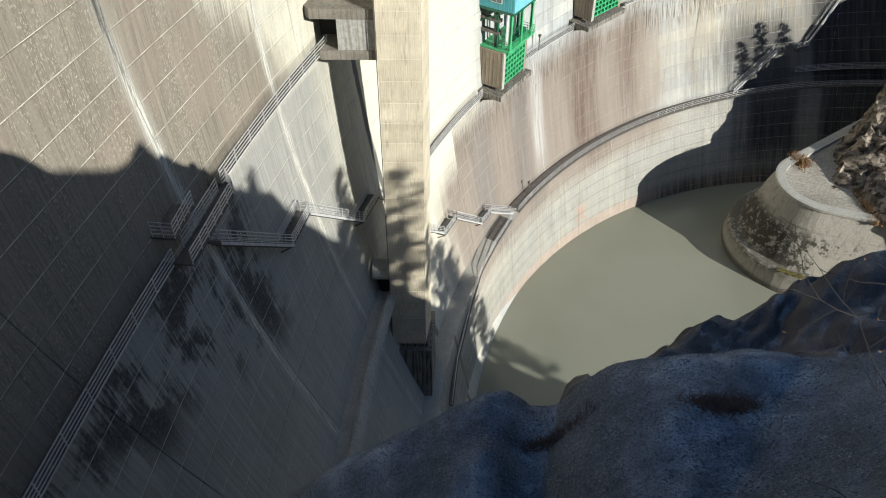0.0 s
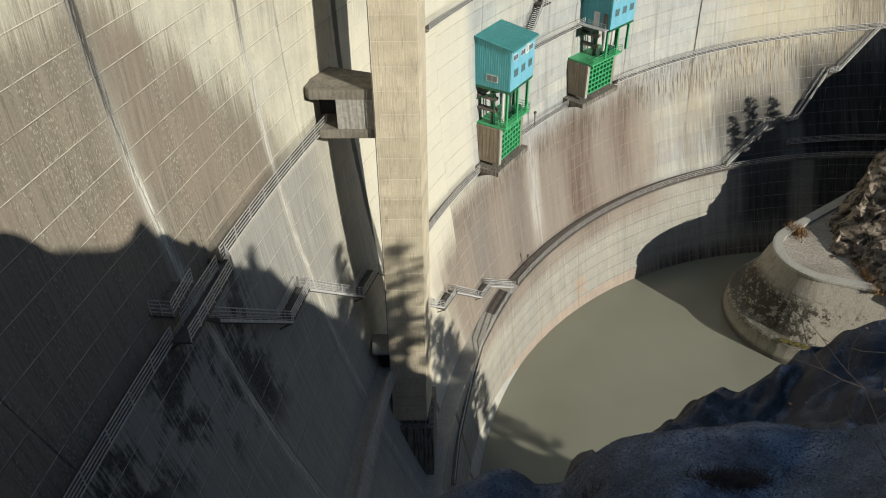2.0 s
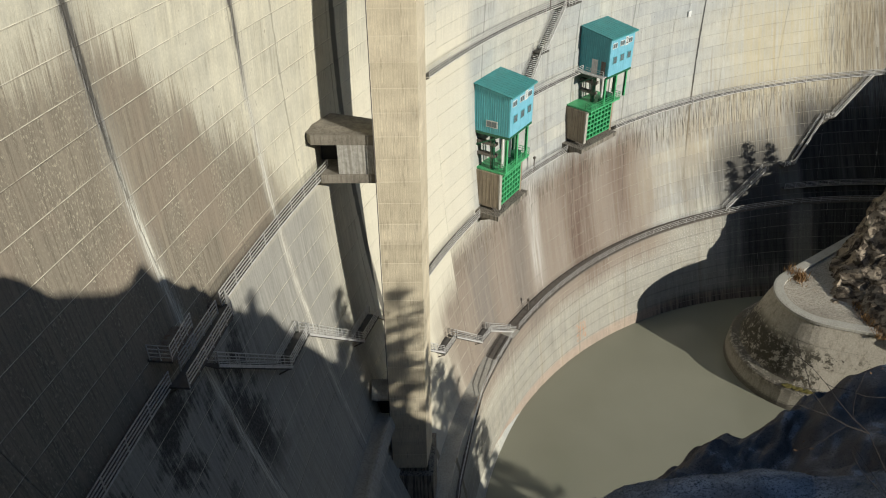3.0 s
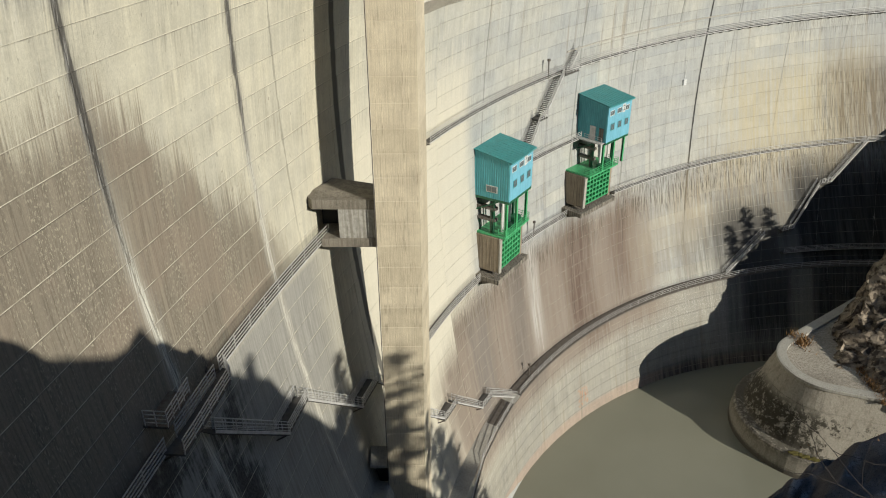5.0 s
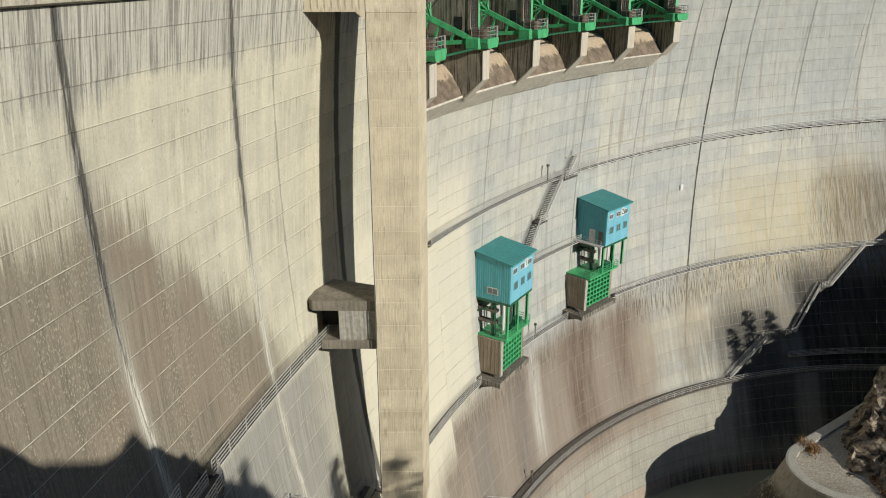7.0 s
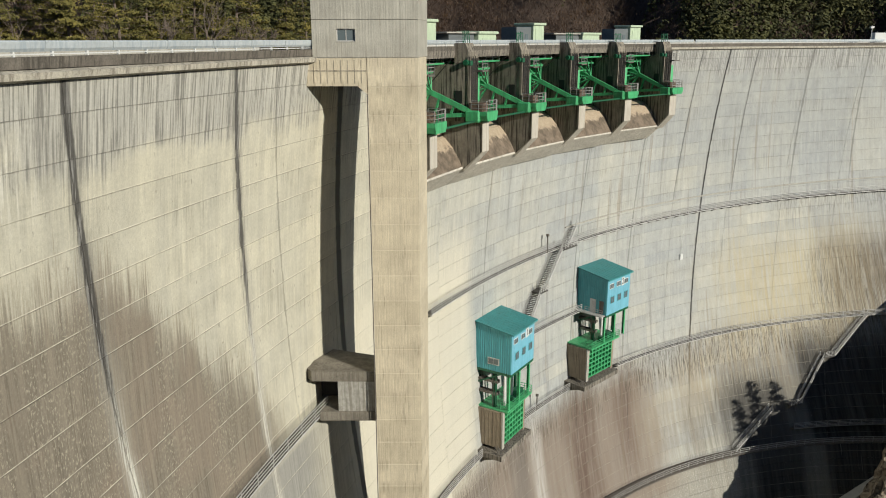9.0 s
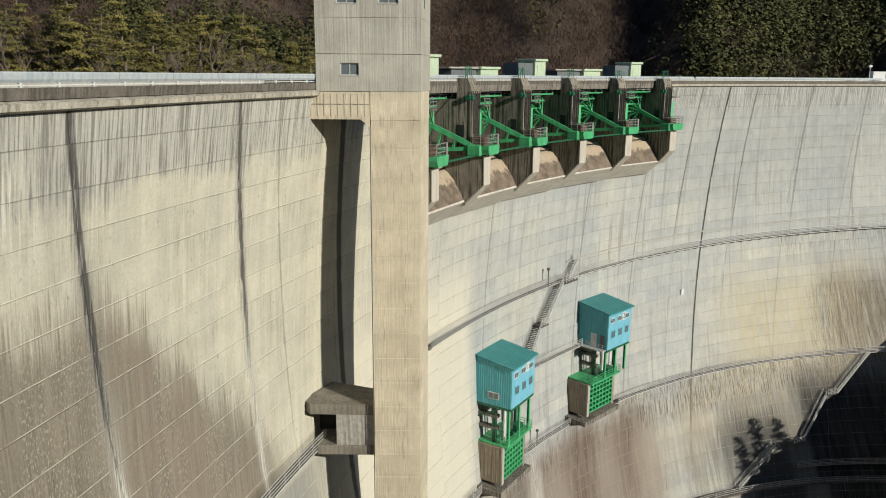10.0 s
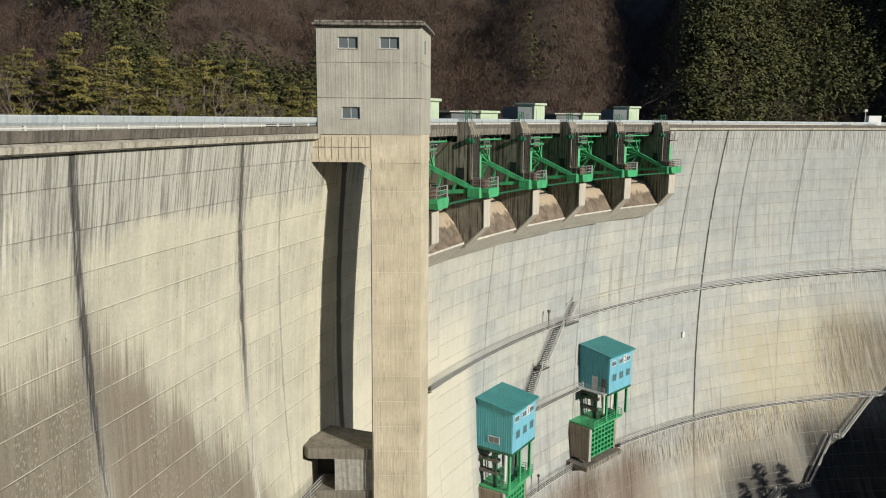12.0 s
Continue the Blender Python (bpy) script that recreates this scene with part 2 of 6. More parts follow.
    for at_u, lean, wide, amount in ((10.25, -0.138, 0.34, 0.92), (24.4, -0.13, 0.28, 0.90), (39.0, -0.10, 0.55, 0.85), (135.0, 0.165, 0.26, 0.97), (29.3, -0.13, 0.14, 0.4),
                                     (127.5, 0.165, 0.20, 0.6), (142.6, 0.165, 0.20, 0.6), (157.6, 0.165, 0.28, 0.45), (172.3, 0.165, 0.24, 0.4),
                                     (75.0, 0.05, 0.2, 0.35), (101.2, 0.11, 0.2, 0.4), (116.5, 0.14, 0.22, 0.4)):
        line = n.math("ABSOLUTE", n.math("SUBTRACT", n.math("SUBTRACT", u, times(v, lean)), at_u))
        raw = line
        line = n.math("ADD", line, times(n.math("SUBTRACT", run_fine, 0.5), 0.5))
        line = n.math("ADD", line, times(n.math("SUBTRACT", ragged, 0.5), 0.45 if at_u < 40 else 0.2))
        m = less(line, wide * 0.5, wide)
        if at_u < 28:
            halo = times(n.math("MULTIPLY", less(line, wide, wide * 2.6), n.ramp(thread, 0.4, 0.6, 0.2, 1.0)), 0.6)
            c = n.mix(times(n.math("MULTIPLY", less(line, wide * 2.0, wide * 4.5), n.step(thread, 0.50, 0.60)), 0.35), c, (0.30, 0.29, 0.26))
            c = n.mix(halo, c, n.mix(n.step(v, -20.0, -13.0), (0.45, 0.43, 0.37), (0.21, 0.20, 0.17)))
            shade = n.mix(n.step(n.math("ADD", v, times(speckle, 5.0)), -19.0, -12.0), n.mix(n.step(raw, 0.02, 0.05), (0.36, 0.34, 0.30), n.mix(n.step(thread, 0.42, 0.52), (0.30, 0.28, 0.24), (0.58, 0.57, 0.50))), n.mix(n.step(thread, 0.50, 0.62), (0.055, 0.052, 0.048), (0.24, 0.235, 0.22)))
        else:
            amount_v = less(v, 0.0, 1.0) if at_u == 39.0 else less(v, -12.0, -8.0) if at_u in (75.0, 101.2, 116.5) else n.step(v, -66.0 if at_u == 135.0 else -33.0, -55.0 if at_u == 135.0 else -20.0)
            m = n.math("MULTIPLY", m, amount_v)
            shade = n.mix(n.step(v, -56.0, -46.0), (0.20, 0.17, 0.12), (0.045, 0.044, 0.042))
        c = n.mix(times(m, amount), c, shade)
    c = n.mix(1.0, c, n.mix(n.ramp(grain, 0.36, 0.64, 0.0, 1.0), (0.90, 0.90, 0.90), (1.07, 1.07, 1.07)), "MULTIPLY")
    n.bump(n.math("ADD", grain, times(run_fine, 0.4)), 0.5, 0.06)
    return n.done(c, 0.88)


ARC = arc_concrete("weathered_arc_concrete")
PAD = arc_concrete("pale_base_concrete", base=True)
CONC_GREY = plain("grey_concrete", (0.40, 0.385, 0.34), 0.88, vary=0.22, scale=0.5, bump=0.4, stain=(0.25, 0.24, 0.21), stain_amount=0.5)
CONC_DARK = plain("stained_concrete", (0.23, 0.208, 0.172), 0.9, vary=0.45, scale=0.6, bump=0.5, stain=(0.035, 0.031, 0.027), stain_amount=0.88)
CORNICE_PALE = plain("lime_washed_cornice", (0.46, 0.43, 0.355), 0.9, vary=0.35, scale=1.1, bump=0.5, stain=(0.13, 0.11, 0.085), stain_amount=0.6)
KERB = plain("black_weathered_kerb", (0.14, 0.125, 0.104), 0.9, vary=0.5, scale=0.9, bump=0.5, stain=(0.05, 0.044, 0.036), stain_amount=0.75)
PANEL = plain("mottled_wall_panel", (0.36, 0.35, 0.315), 0.9, vary=0.5, scale=2.4, bump=0.4, stain=(0.15, 0.13, 0.10), stain_amount=0.55)
ROOF_CONC = plain("dark_roof_concrete", (0.21, 0.19, 0.155), 0.9, vary=0.5, scale=0.9, bump=0.5, stain=(0.10, 0.088, 0.07), stain_amount=0.5)
CORNICE = plain("lime_stained_cornice", (0.315, 0.29, 0.24), 0.9, vary=0.4, scale=1.3, bump=0.5, stain=(0.10, 0.085, 0.065), stain_amount=0.75)


def boarded(name, color, line=0.75, lips=False):
    """Board-marked concrete: fine upright lines, blotches and drips under each pour."""
    n = Nodes(name)
    p = n.place()
    sep = n.node("ShaderNodeSeparateXYZ", Vector=p)
    along = n.math("ADD", sep.outputs[0], n.math("MULTIPLY", sep.outputs[1], 0.9))
    boards = n.noise(n.vec(n.math("MULTIPLY", along, 7.0), n.math("MULTIPLY", sep.outputs[2], 0.10), 1.0), 1.0, 4.0, 0.6)
    fine = n.noise(p, 9.0, 5.0, 0.7)
    broad = n.noise(p, 0.45, 5.0, 0.6)
    drip = n.noise(n.vec(n.math("MULTIPLY", along, 2.2), n.math("MULTIPLY", sep.outputs[2], 0.2), 5.0), 1.0, 5.0, 0.65)
    pour = n.node("ShaderNodeTexWhiteNoise", Vector=n.vec(n.own(), 0.0)).outputs[0]
    c = n.mix(n.ramp(boards, 0.36, 0.64, 0.0, 1.0), tuple(k * line for k in color), tuple(min(1, k * 1.1) for k in color))
    c = n.mix(1.0, c, n.mix(n.ramp(fine, 0.32, 0.68, 0.0, 1.0), (0.92, 0.92, 0.92), (1.06, 1.06, 1.06)), "MULTIPLY")
    c = n.mix(1.0, c, n.mix(n.ramp(broad, 0.35, 0.65, 0.0, 1.0), (0.86, 0.85, 0.84), (1.08, 1.08, 1.07)), "MULTIPLY")
    c = n.mix(1.0, c, n.mix(pour, (0.93, 0.925, 0.91), (1.05, 1.05, 1.05)), "MULTIPLY")
    c = n.mix(n.math("MULTIPLY", n.step(drip, 0.57, 0.70), 0.38), c, (0.22, 0.19, 0.15))
    if lips:
        lift = n.math("FRACT", n.math("DIVIDE", n.math("ADD", sep.outputs[2], 203.2), 2.0))
        ends = n.math("MAXIMUM", n.step(lift, 0.55, 0.9), n.math("SUBTRACT", 1.0, n.step(lift, 0.06, 0.3)))
        c = n.mix(n.math("MULTIPLY", n.math("MULTIPLY", ends, n.step(boards, 0.54, 0.62)), 0.5), c, (0.20, 0.165, 0.115))
        lip = n.math("MAXIMUM", n.step(lift, 0.965, 0.975), n.math("SUBTRACT", 1.0, n.step(lift, 0.02, 0.03)))
        c = n.mix(n.math("MULTIPLY", n.math("MULTIPLY", lip, n.ramp(broad, 0.4, 0.6, 0.3, 1.0)), 0.45), c, (0.62, 0.56, 0.44))
    n.bump(n.math("ADD", boards, n.math("MULTIPLY", fine, 0.5)), 0.7, 0.05)
    return n.done(c, 0.88)


def wall_concrete():
    """Guide wall: pale, with ragged black algae patches and dark runs."""
    n = Nodes("guide_wall_concrete")
    p = n.place()
    sep = n.node("ShaderNodeSeparateXYZ", Vector=p)
    fine = n.noise(p, 4.0, 6.0, 0.7)
    broad = n.noise(p, 0.20, 6.0, 0.65)
    run = n.noise(n.vec(n.math("MULTIPLY", sep.outputs[0], 1.6), n.math("MULTIPLY", sep.outputs[1], 1.6), n.math("MULTIPLY", sep.outputs[2], 0.25)), 1.0, 6.0, 0.65)
    spot = n.noise(p, 1.1, 7.0, 0.8)
    c = n.mix(n.ramp(fine, 0.32, 0.68, 0.0, 1.0), (0.27, 0.245, 0.20), (0.40, 0.37, 0.31))
    c = n.mix(n.math("MULTIPLY", n.step(run, 0.50, 0.66), 0.55), c, (0.17, 0.15, 0.115))
    band = n.math("MULTIPLY", n.step(sep.outputs[2], -84.5, -81.0), n.math("SUBTRACT", 1.0, n.step(sep.outputs[2], -77.5, -75.0)))
    algae = n.step(n.math("ADD", n.math("ADD", n.math("MULTIPLY", spot, 0.75), n.math("MULTIPLY", broad, 0.45)), n.ramp(sep.outputs[0], 52.0, 62.0, 0.06, -0.05)), 0.60, 0.655)
    c = n.mix(n.math("MULTIPLY", n.math("MULTIPLY", algae, band), 0.92), c, (0.030, 0.026, 0.016))
    tide = n.math("SUBTRACT", 1.0, n.step(n.math("ADD", sep.outputs[2], fine), -85.0, -84.2))
    c = n.mix(n.math("MULTIPLY", tide, 0.8), c, (0.06, 0.055, 0.045))
    n.bump(fine, 0.6, 0.1)
    return n.done(c, 0.9)


def chute_concrete():
    """Scoured weir crest: tan above, dark and wet-stained below a ragged line."""
    n = Nodes("scoured_chute_concrete")
    p = n.place()
    sep = n.node("ShaderNodeSeparateXYZ", Vector=p)
    fine = n.noise(p, 3.0, 6.0, 0.7)
    edge = n.noise(p, 0.9, 6.0, 0.7)
    c = n.mix(n.ramp(fine, 0.32, 0.68, 0.0, 1.0), (0.36, 0.275, 0.19), (0.50, 0.41, 0.30))
    low = n.math("SUBTRACT", 1.0, n.step(n.math("ADD", sep.outputs[2], n.math("MULTIPLY", edge, 2.6)), -9.9, -9.4))
    c = n.mix(n.math("MULTIPLY", low, 0.88), c, n.mix(n.ramp(edge, 0.4, 0.6, 0.0, 1.0), (0.075, 0.058, 0.042), (0.20, 0.155, 0.115)))
    n.bump(fine, 0.5, 0.06)
    return n.done(c, 0.85)


TOWER_CONC = boarded("tower_boarded_concrete", (0.58, 0.515, 0.388), 0.90, True)
HEAD_CONC = boarded("head_house_boarded_concrete", (0.46, 0.445, 0.39), 0.82)
CONC_WALL = wall_concrete()
OGEE = chute_concrete()
STEEL = plain("galvanised_steel", (0.55, 0.545, 0.53), 0.6, 0.3, vary=0.3, scale=2.0)
STEEL_DK = plain("weathered_steel", (0.16, 0.15, 0.135), 0.7, 0.3, vary=0.35, scale=2.0, stain=(0.10, 0.055, 0.03), stain_amount=0.5)
GREEN = plain("green_paint", (0.068, 0.40, 0.165), 0.45, vary=0.25, scale=1.2, stain=(0.05, 0.17, 0.08), stain_amount=0.5)
GREEN_DK = plain("dark_green_paint", (0.012, 0.105, 0.05), 0.5, vary=0.3, scale=1.2)
PALE_GREEN = plain("pale_green_paint", (0.46, 0.56, 0.40), 0.6, vary=0.15, scale=1.0, stain=(0.3, 0.35, 0.25), stain_amount=0.4)
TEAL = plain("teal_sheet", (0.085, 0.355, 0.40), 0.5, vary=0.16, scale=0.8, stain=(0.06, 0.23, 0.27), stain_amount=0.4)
# TEAL again, lightened and blued: the sun on the front is in the colour
TEAL_FRONT = plain("sunlit_teal_sheet", (0.18, 0.455, 0.58), 0.5, vary=0.12, scale=0.8, stain=(0.08, 0.29, 0.36), stain_amount=0.35)
TEAL_ROOF = plain("dark_teal_roof", (0.042, 0.25, 0.255), 0.42, vary=0.2, scale=0.5, stain=(0.03, 0.14, 0.15), stain_amount=0.4)
WHITE = plain("white_paint", (0.64, 0.65, 0.635), 0.5, vary=0.10, scale=1.0)
RAIL_BLUE = plain("pale_guard_panel", (0.46, 0.50, 0.515), 0.5, vary=0.16, scale=0.5, stain=(0.30, 0.36, 0.41), stain_amount=0.6)
BROWN = plain("brown_gate_housing", (0.30, 0.25, 0.185), 0.85, vary=0.25, scale=0.9, bump=0.3, stain=(0.16, 0.125, 0.09), stain_amount=0.6)
SKIN = plain("dirty_gate_plate", (0.13, 0.118, 0.092), 0.75, vary=0.35, scale=0.6, stain=(0.07, 0.062, 0.05), stain_amount=0.75)
BLACK = plain("black_fittings_and_shade", (0.02, 0.02, 0.02), 0.6)


def glass():
    n = Nodes("window_glass")
    p = n.place()
    return n.done(n.mix(n.noise(p, 0.8), (0.10, 0.13, 0.14), (0.16, 0.19, 0.20)), 0.08, 0.0)


GLASS = glass()


def pool_water():
    n = Nodes("silty_pool_water")
    p = n.place()
    c = n.mix(n.ramp(n.noise(p, 0.05, 3.0), 0.35, 0.65, 0.0, 1.0), (0.205, 0.205, 0.158), (0.23, 0.23, 0.18))
    n.bump(n.math("ADD", n.noise(p, 1.6, 4.0), n.math("MULTIPLY", n.noise(p, 0.35, 3.0), 1.0)), 0.05, 0.08)
    n.bsdf.inputs["IOR"].default_value = 1.33
    return n.done(c, 0.16)


WATER = pool_water()


def shotcrete(name="sprayed_mortar", grit=1.0, a=(0.13, 0.130, 0.131), b=(0.44, 0.44, 0.44), flank=(0.085, 0.083, 0.08)):
    """Sprayed mortar over rock: dark, granular, with sky light on the shoulders put into the colour."""
    n = Nodes(name)
    p = n.place()
    fine = n.noise(p, 30.0, 5.0, 0.8)
    mid = n.noise(p, 3.2, 6.0, 0.65)
    broad = n.noise(p, 0.95, 6.0, 0.62)
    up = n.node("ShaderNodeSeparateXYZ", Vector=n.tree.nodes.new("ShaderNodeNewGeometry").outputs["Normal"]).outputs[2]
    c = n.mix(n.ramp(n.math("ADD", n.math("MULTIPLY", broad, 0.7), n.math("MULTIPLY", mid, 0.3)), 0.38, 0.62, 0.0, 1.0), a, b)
    # steep faces are painted darker, as they turn from the sky
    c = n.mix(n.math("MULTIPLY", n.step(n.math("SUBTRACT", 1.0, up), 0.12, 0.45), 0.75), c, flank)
    # upward faces are painted paler for the sky light they catch
    skylit = n.math("MULTIPLY", n.step(n.math("ADD", n.math("ADD", n.math("MULTIPLY", mid, 0.5), n.math("MULTIPLY", fine, 0.35)), broad), 0.96, 1.06), n.step(up, 0.7, 0.95))
    c = n.mix(n.math("MULTIPLY", skylit, 0.75), c, (0.52, 0.51, 0.495))
    c = n.mix(n.math("MULTIPLY", n.step(fine, 0.55, 0.62), n.math("MULTIPLY", n.ramp(mid, 0.35, 0.62, 0.1, 0.75), grit)), c, (0.46, 0.45, 0.44))
    c = n.mix(n.math("MULTIPLY", n.math("SUBTRACT", 1.0, n.step(fine, 0.38, 0.46)), 0.8), c, (0.022, 0.021, 0.02))
    n.bump(n.math("ADD", n.math("MULTIPLY", fine, 0.6), n.math("MULTIPLY", mid, 1.5)), 0.8, 0.04)
    return n.done(c, 0.95)


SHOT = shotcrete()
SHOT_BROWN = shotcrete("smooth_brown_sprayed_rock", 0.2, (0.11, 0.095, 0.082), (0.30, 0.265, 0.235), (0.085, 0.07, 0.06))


def rock():
    n = Nodes("brown_rock")
    p = n.place()
    a = n.noise(p, 0.5, 8.0, 0.65)
    b = n.noise(p, 0.9, 5.0, 0.6)
    c = n.mix(n.ramp(a, 0.35, 0.65, 0.0, 1.0), (0.065, 0.05, 0.037), (0.36, 0.30, 0.225))
    # near-black noise spots put the shade of crevices into the colour
    c = n.mix(n.math("MULTIPLY", n.step(b, 0.50, 0.56), 0.85), c, (0.035, 0.026, 0.019))
    n.bump(a, 1.0, 0.4)
    return n.done(c, 0.95)


ROCK = rock()


def foliage(name, a, b, scale=0.12):
    n = Nodes(name)
    f = n.tree.nodes.new("ShaderNodeNewGeometry").outputs["Random Per Island"]
    p = n.place()
    k = n.math("ADD", n.math("MULTIPLY", f, 0.20), n.math("MULTIPLY", n.noise(p, scale, 4.0), 0.92))
    return n.done(n.mix(n.ramp(k, 0.25, 0.85, 0.0, 1.0), a, b), 0.85)


NEEDLES = foliage("pine_needles", (0.028, 0.038, 0.010), (0.235, 0.19, 0.04), 0.3)
FIR = foliage("forest_evergreen", (0.012, 0.018, 0.006), (0.125, 0.122, 0.033), 0.11)
TWIGS = foliage("bare_broadleaf_twigs", (0.036, 0.025, 0.019), (0.145, 0.094, 0.066), 0.07)
RUSSET = foliage("russet_leaves", (0.085, 0.048, 0.026), (0.17, 0.10, 0.05), 0.05)
BARK = plain("bark", (0.16, 0.125, 0.10), 0.95, vary=0.35, scale=2.0)
FILL = plain("dusty_soil_fill", (0.35, 0.325, 0.275), 0.95, vary=0.5, scale=0.16, bump=0.4, stain=(0.13, 0.09, 0.055), stain_amount=0.6)
DRYGRASS = plain("dry_grass", (0.27, 0.16, 0.07), 0.95, vary=0.4, scale=4.0)
LITTER = plain("leaf_litter_soil", (0.075, 0.052, 0.038), 0.95, vary=0.4, scale=0.08, bump=0.3)
MOSS = plain("moss", (0.10, 0.085, 0.02), 0.95, vary=0.4, scale=3.0)


# ---- building helpers ----
PLACE = {}


def mesh_of(name, verts, faces, material=None, uvs=None, smooth=False):
    me = bpy.data.meshes.new(name)
    me.from_pydata([tuple(v) for v in verts], [], faces)
    if uvs is not None:
        layer = me.uv_layers.new(name="UVMap")
        flat = np.array([uvs[l.vertex_index] for l in me.loops], dtype=np.float32).ravel()
        layer.data.foreach_set("uv", flat)
    if smooth:
        me.shade_smooth()
    if material:
        me.materials.append(material)
    return me


def from_bm(name, bm, material):
    bmesh.ops.recalc_face_normals(bm, faces=bm.faces)
    me = bpy.data.meshes.new(name)
    bm.to_mesh(me)
    bm.free()
    me.materials.append(material)
    return me


def thing(name, m, label, category, group="", kind=""):
    ob = new(name)
    ob.matrix_basis = m
    ob.empty_display_size = 0.5
    PLACE[ob] = m
    return tagged(ob, label, category, group, kind)


def part(name, data, material, parent, label="", m=None):
    """One mesh object under a thing or a part; its mesh is given in world metres, or in its own with the pose m."""
    if isinstance(data, bmesh.types.BMesh):
        data = from_bm(name, data, material)
    ob = new(name, data)
    ob.parent = parent
    ob.matrix_parent_inverse = PLACE[parent].inverted()
    PLACE[ob] = m if m is not None else Matrix()
    ob.matrix_basis = PLACE[ob]
    if label:
        ob["label"] = label
    return ob


def box(bm, x0, x1, y0, y1, z0, z1, m=None, bevel=0.0):
    vs = [bm.verts.new((x, y, z)) for x in (x0, x1) for y in (y0, y1) for z in (z0, z1)]
    fs = [(0, 1, 3, 2), (4, 6, 7, 5), (0, 4, 5, 1), (2, 3, 7, 6), (0, 2, 6, 4), (1, 5, 7, 3)]
    made = [bm.faces.new([vs[i] for i in f]) for f in fs]
    if bevel:
        edges = list({e for f in made for e in f.edges})
        out = bmesh.ops.bevel(bm, geom=edges, offset=bevel, segments=1, affect="EDGES", profile=0.5)
        vs = list({v for f in out["faces"] for v in f.verts} | {v for v in vs if v.is_valid})
    if m is not None:
        for v in vs:
            if v.is_valid:
                v.co = m @ v.co
    return vs


def prism(bm, poly, x0, x1, m=None):
    """A closed outline in (y, z) drawn out along x."""
    a = [bm.verts.new((x0, y, z)) for y, z in poly]
    b = [bm.verts.new((x1, y, z)) for y, z in poly]
    n = len(poly)
    bm.faces.new(a)
    bm.faces.new(b[::-1])
    for i in range(n):
        bm.faces.new((a[i], b[i], b[(i + 1) % n], a[(i + 1) % n]))
    if m is not None:
        for v in a + b:
            v.co = m @ v.co


def bar(bm, p, q, w, h=None):
    """A straight bar of square or flat section from p to q."""
    p, q = Vector(p), Vector(q)
    h = h or w
    d = (q - p).normalized()
    side = d.cross(Vector((0, 0, 1)))
    side = side.normalized() if side.length > 1e-4 else Vector((1, 0, 0))
    up = side.cross(d)
    c = [side * sx * w / 2 + up * sz * h / 2 for sx, sz in ((-1, -1), (1, -1), (1, 1), (-1, 1))]
    a = [bm.verts.new(p + k) for k in c]
    b = [bm.verts.new(q + k) for k in c]
    bm.faces.new(a)
    bm.faces.new(b[::-1])
    for i in range(4):
        bm.faces.new((a[i], b[i], b[(i + 1) % 4], a[(i + 1) % 4]))


def pipe(bm, pts, radius, sides=6):
    rings = []
    for i, p in enumerate(pts):
        d = (Vector(pts[min(i + 1, len(pts) - 1)]) - Vector(pts[max(i - 1, 0)])).normalized()
        side = d.cross(Vector((0, 0, 1)))
        side = side.normalized() if side.length > 1e-3 else Vector((1, 0, 0))
        up = side.cross(d)
        r = radius[i] if isinstance(radius, (list, tuple)) else radius
        rings.append([bm.verts.new(Vector(p) + (side * math.cos(a) + up * math.sin(a)) * r)
                      for a in [2 * math.pi * k / sides for k in range(sides)]])
    for a, b in zip(rings, rings[1:]):
        for i in range(sides):
            bm.faces.new((a[i], a[(i + 1) % sides], b[(i + 1) % sides], b[i]))
    bm.faces.new(rings[0][::-1])
    bm.faces.new(rings[-1])


def sweep(bm, rows):
    """Rings of equal length joined into a closed skin with caps."""
    vs = [[bm.verts.new(p) for p in r] for r in rows]
    n = len(rows[0])
    for a, b in zip(vs, vs[1:]):
        for i in range(n):
            bm.faces.new((a[i], a[(i + 1) % n], b[(i + 1) % n], b[i]))
    bm.faces.new(vs[0][::-1])
    bm.faces.new(vs[-1])


# ---- the arch ----
MID = (112.0, 22.0)
ARCH = (129.86, -26.09, 45.79, -32.69, 11.06, 7.71, 7.51, -9.53, -14.02, 19.70, -13.79)
WATER_Z, BASE_Z, UPPER_Z, MIDDLE_Z = -86.0, -72.0, -28.9, -51.4


def radius(th, z):
    """Radius of the downstream face at th radians and height z."""
    s = -z / 50
    k = ARCH
    return (k[0] + k[1] * th + k[2] * th ** 2 + k[3] * th ** 3 + k[4] * th ** 4 + s * (k[5] + k[6] * th + k[7] * th ** 2)
            + s * s * (k[8] + k[9] * th + k[10] * th ** 2))


def at(deg, z, off=0.0):
    """A place on the downstream face, off metres out from it towards the valley."""
    th = radians(deg)
    r = radius(th, z) - off
    return Vector((MID[0] - r * math.cos(th), MID[1] + r * math.sin(th), z))


def stand(deg, z, off=0.0):
    """Axes on the face: x along the arch, y into the dam, z up."""
    th = radians(deg)
    m = Matrix(((math.sin(th), -math.cos(th), 0), (math.cos(th), math.sin(th), 0), (0, 0, 1))).to_4x4()
    m.translation = at(deg, z, off)
    return m


def joint(deg, z):
    """Block joints lean along the arch as they go down."""
    return deg + z * (-0.062 + (deg - 5) / 55 * 0.135)


JOINTS = [-26, -20, -14.5, -8.5, -1.9, 4.6, 11.0, 17.4, 22.2, 27.9, 33.9, 39.8, 45.7, 52.7, 57.5, 60.9, 64.3, 71.1, 77.7, 84.3, 91, 97.5]
LIFTS = [-3.0 - 2 * i for i in range(43)]
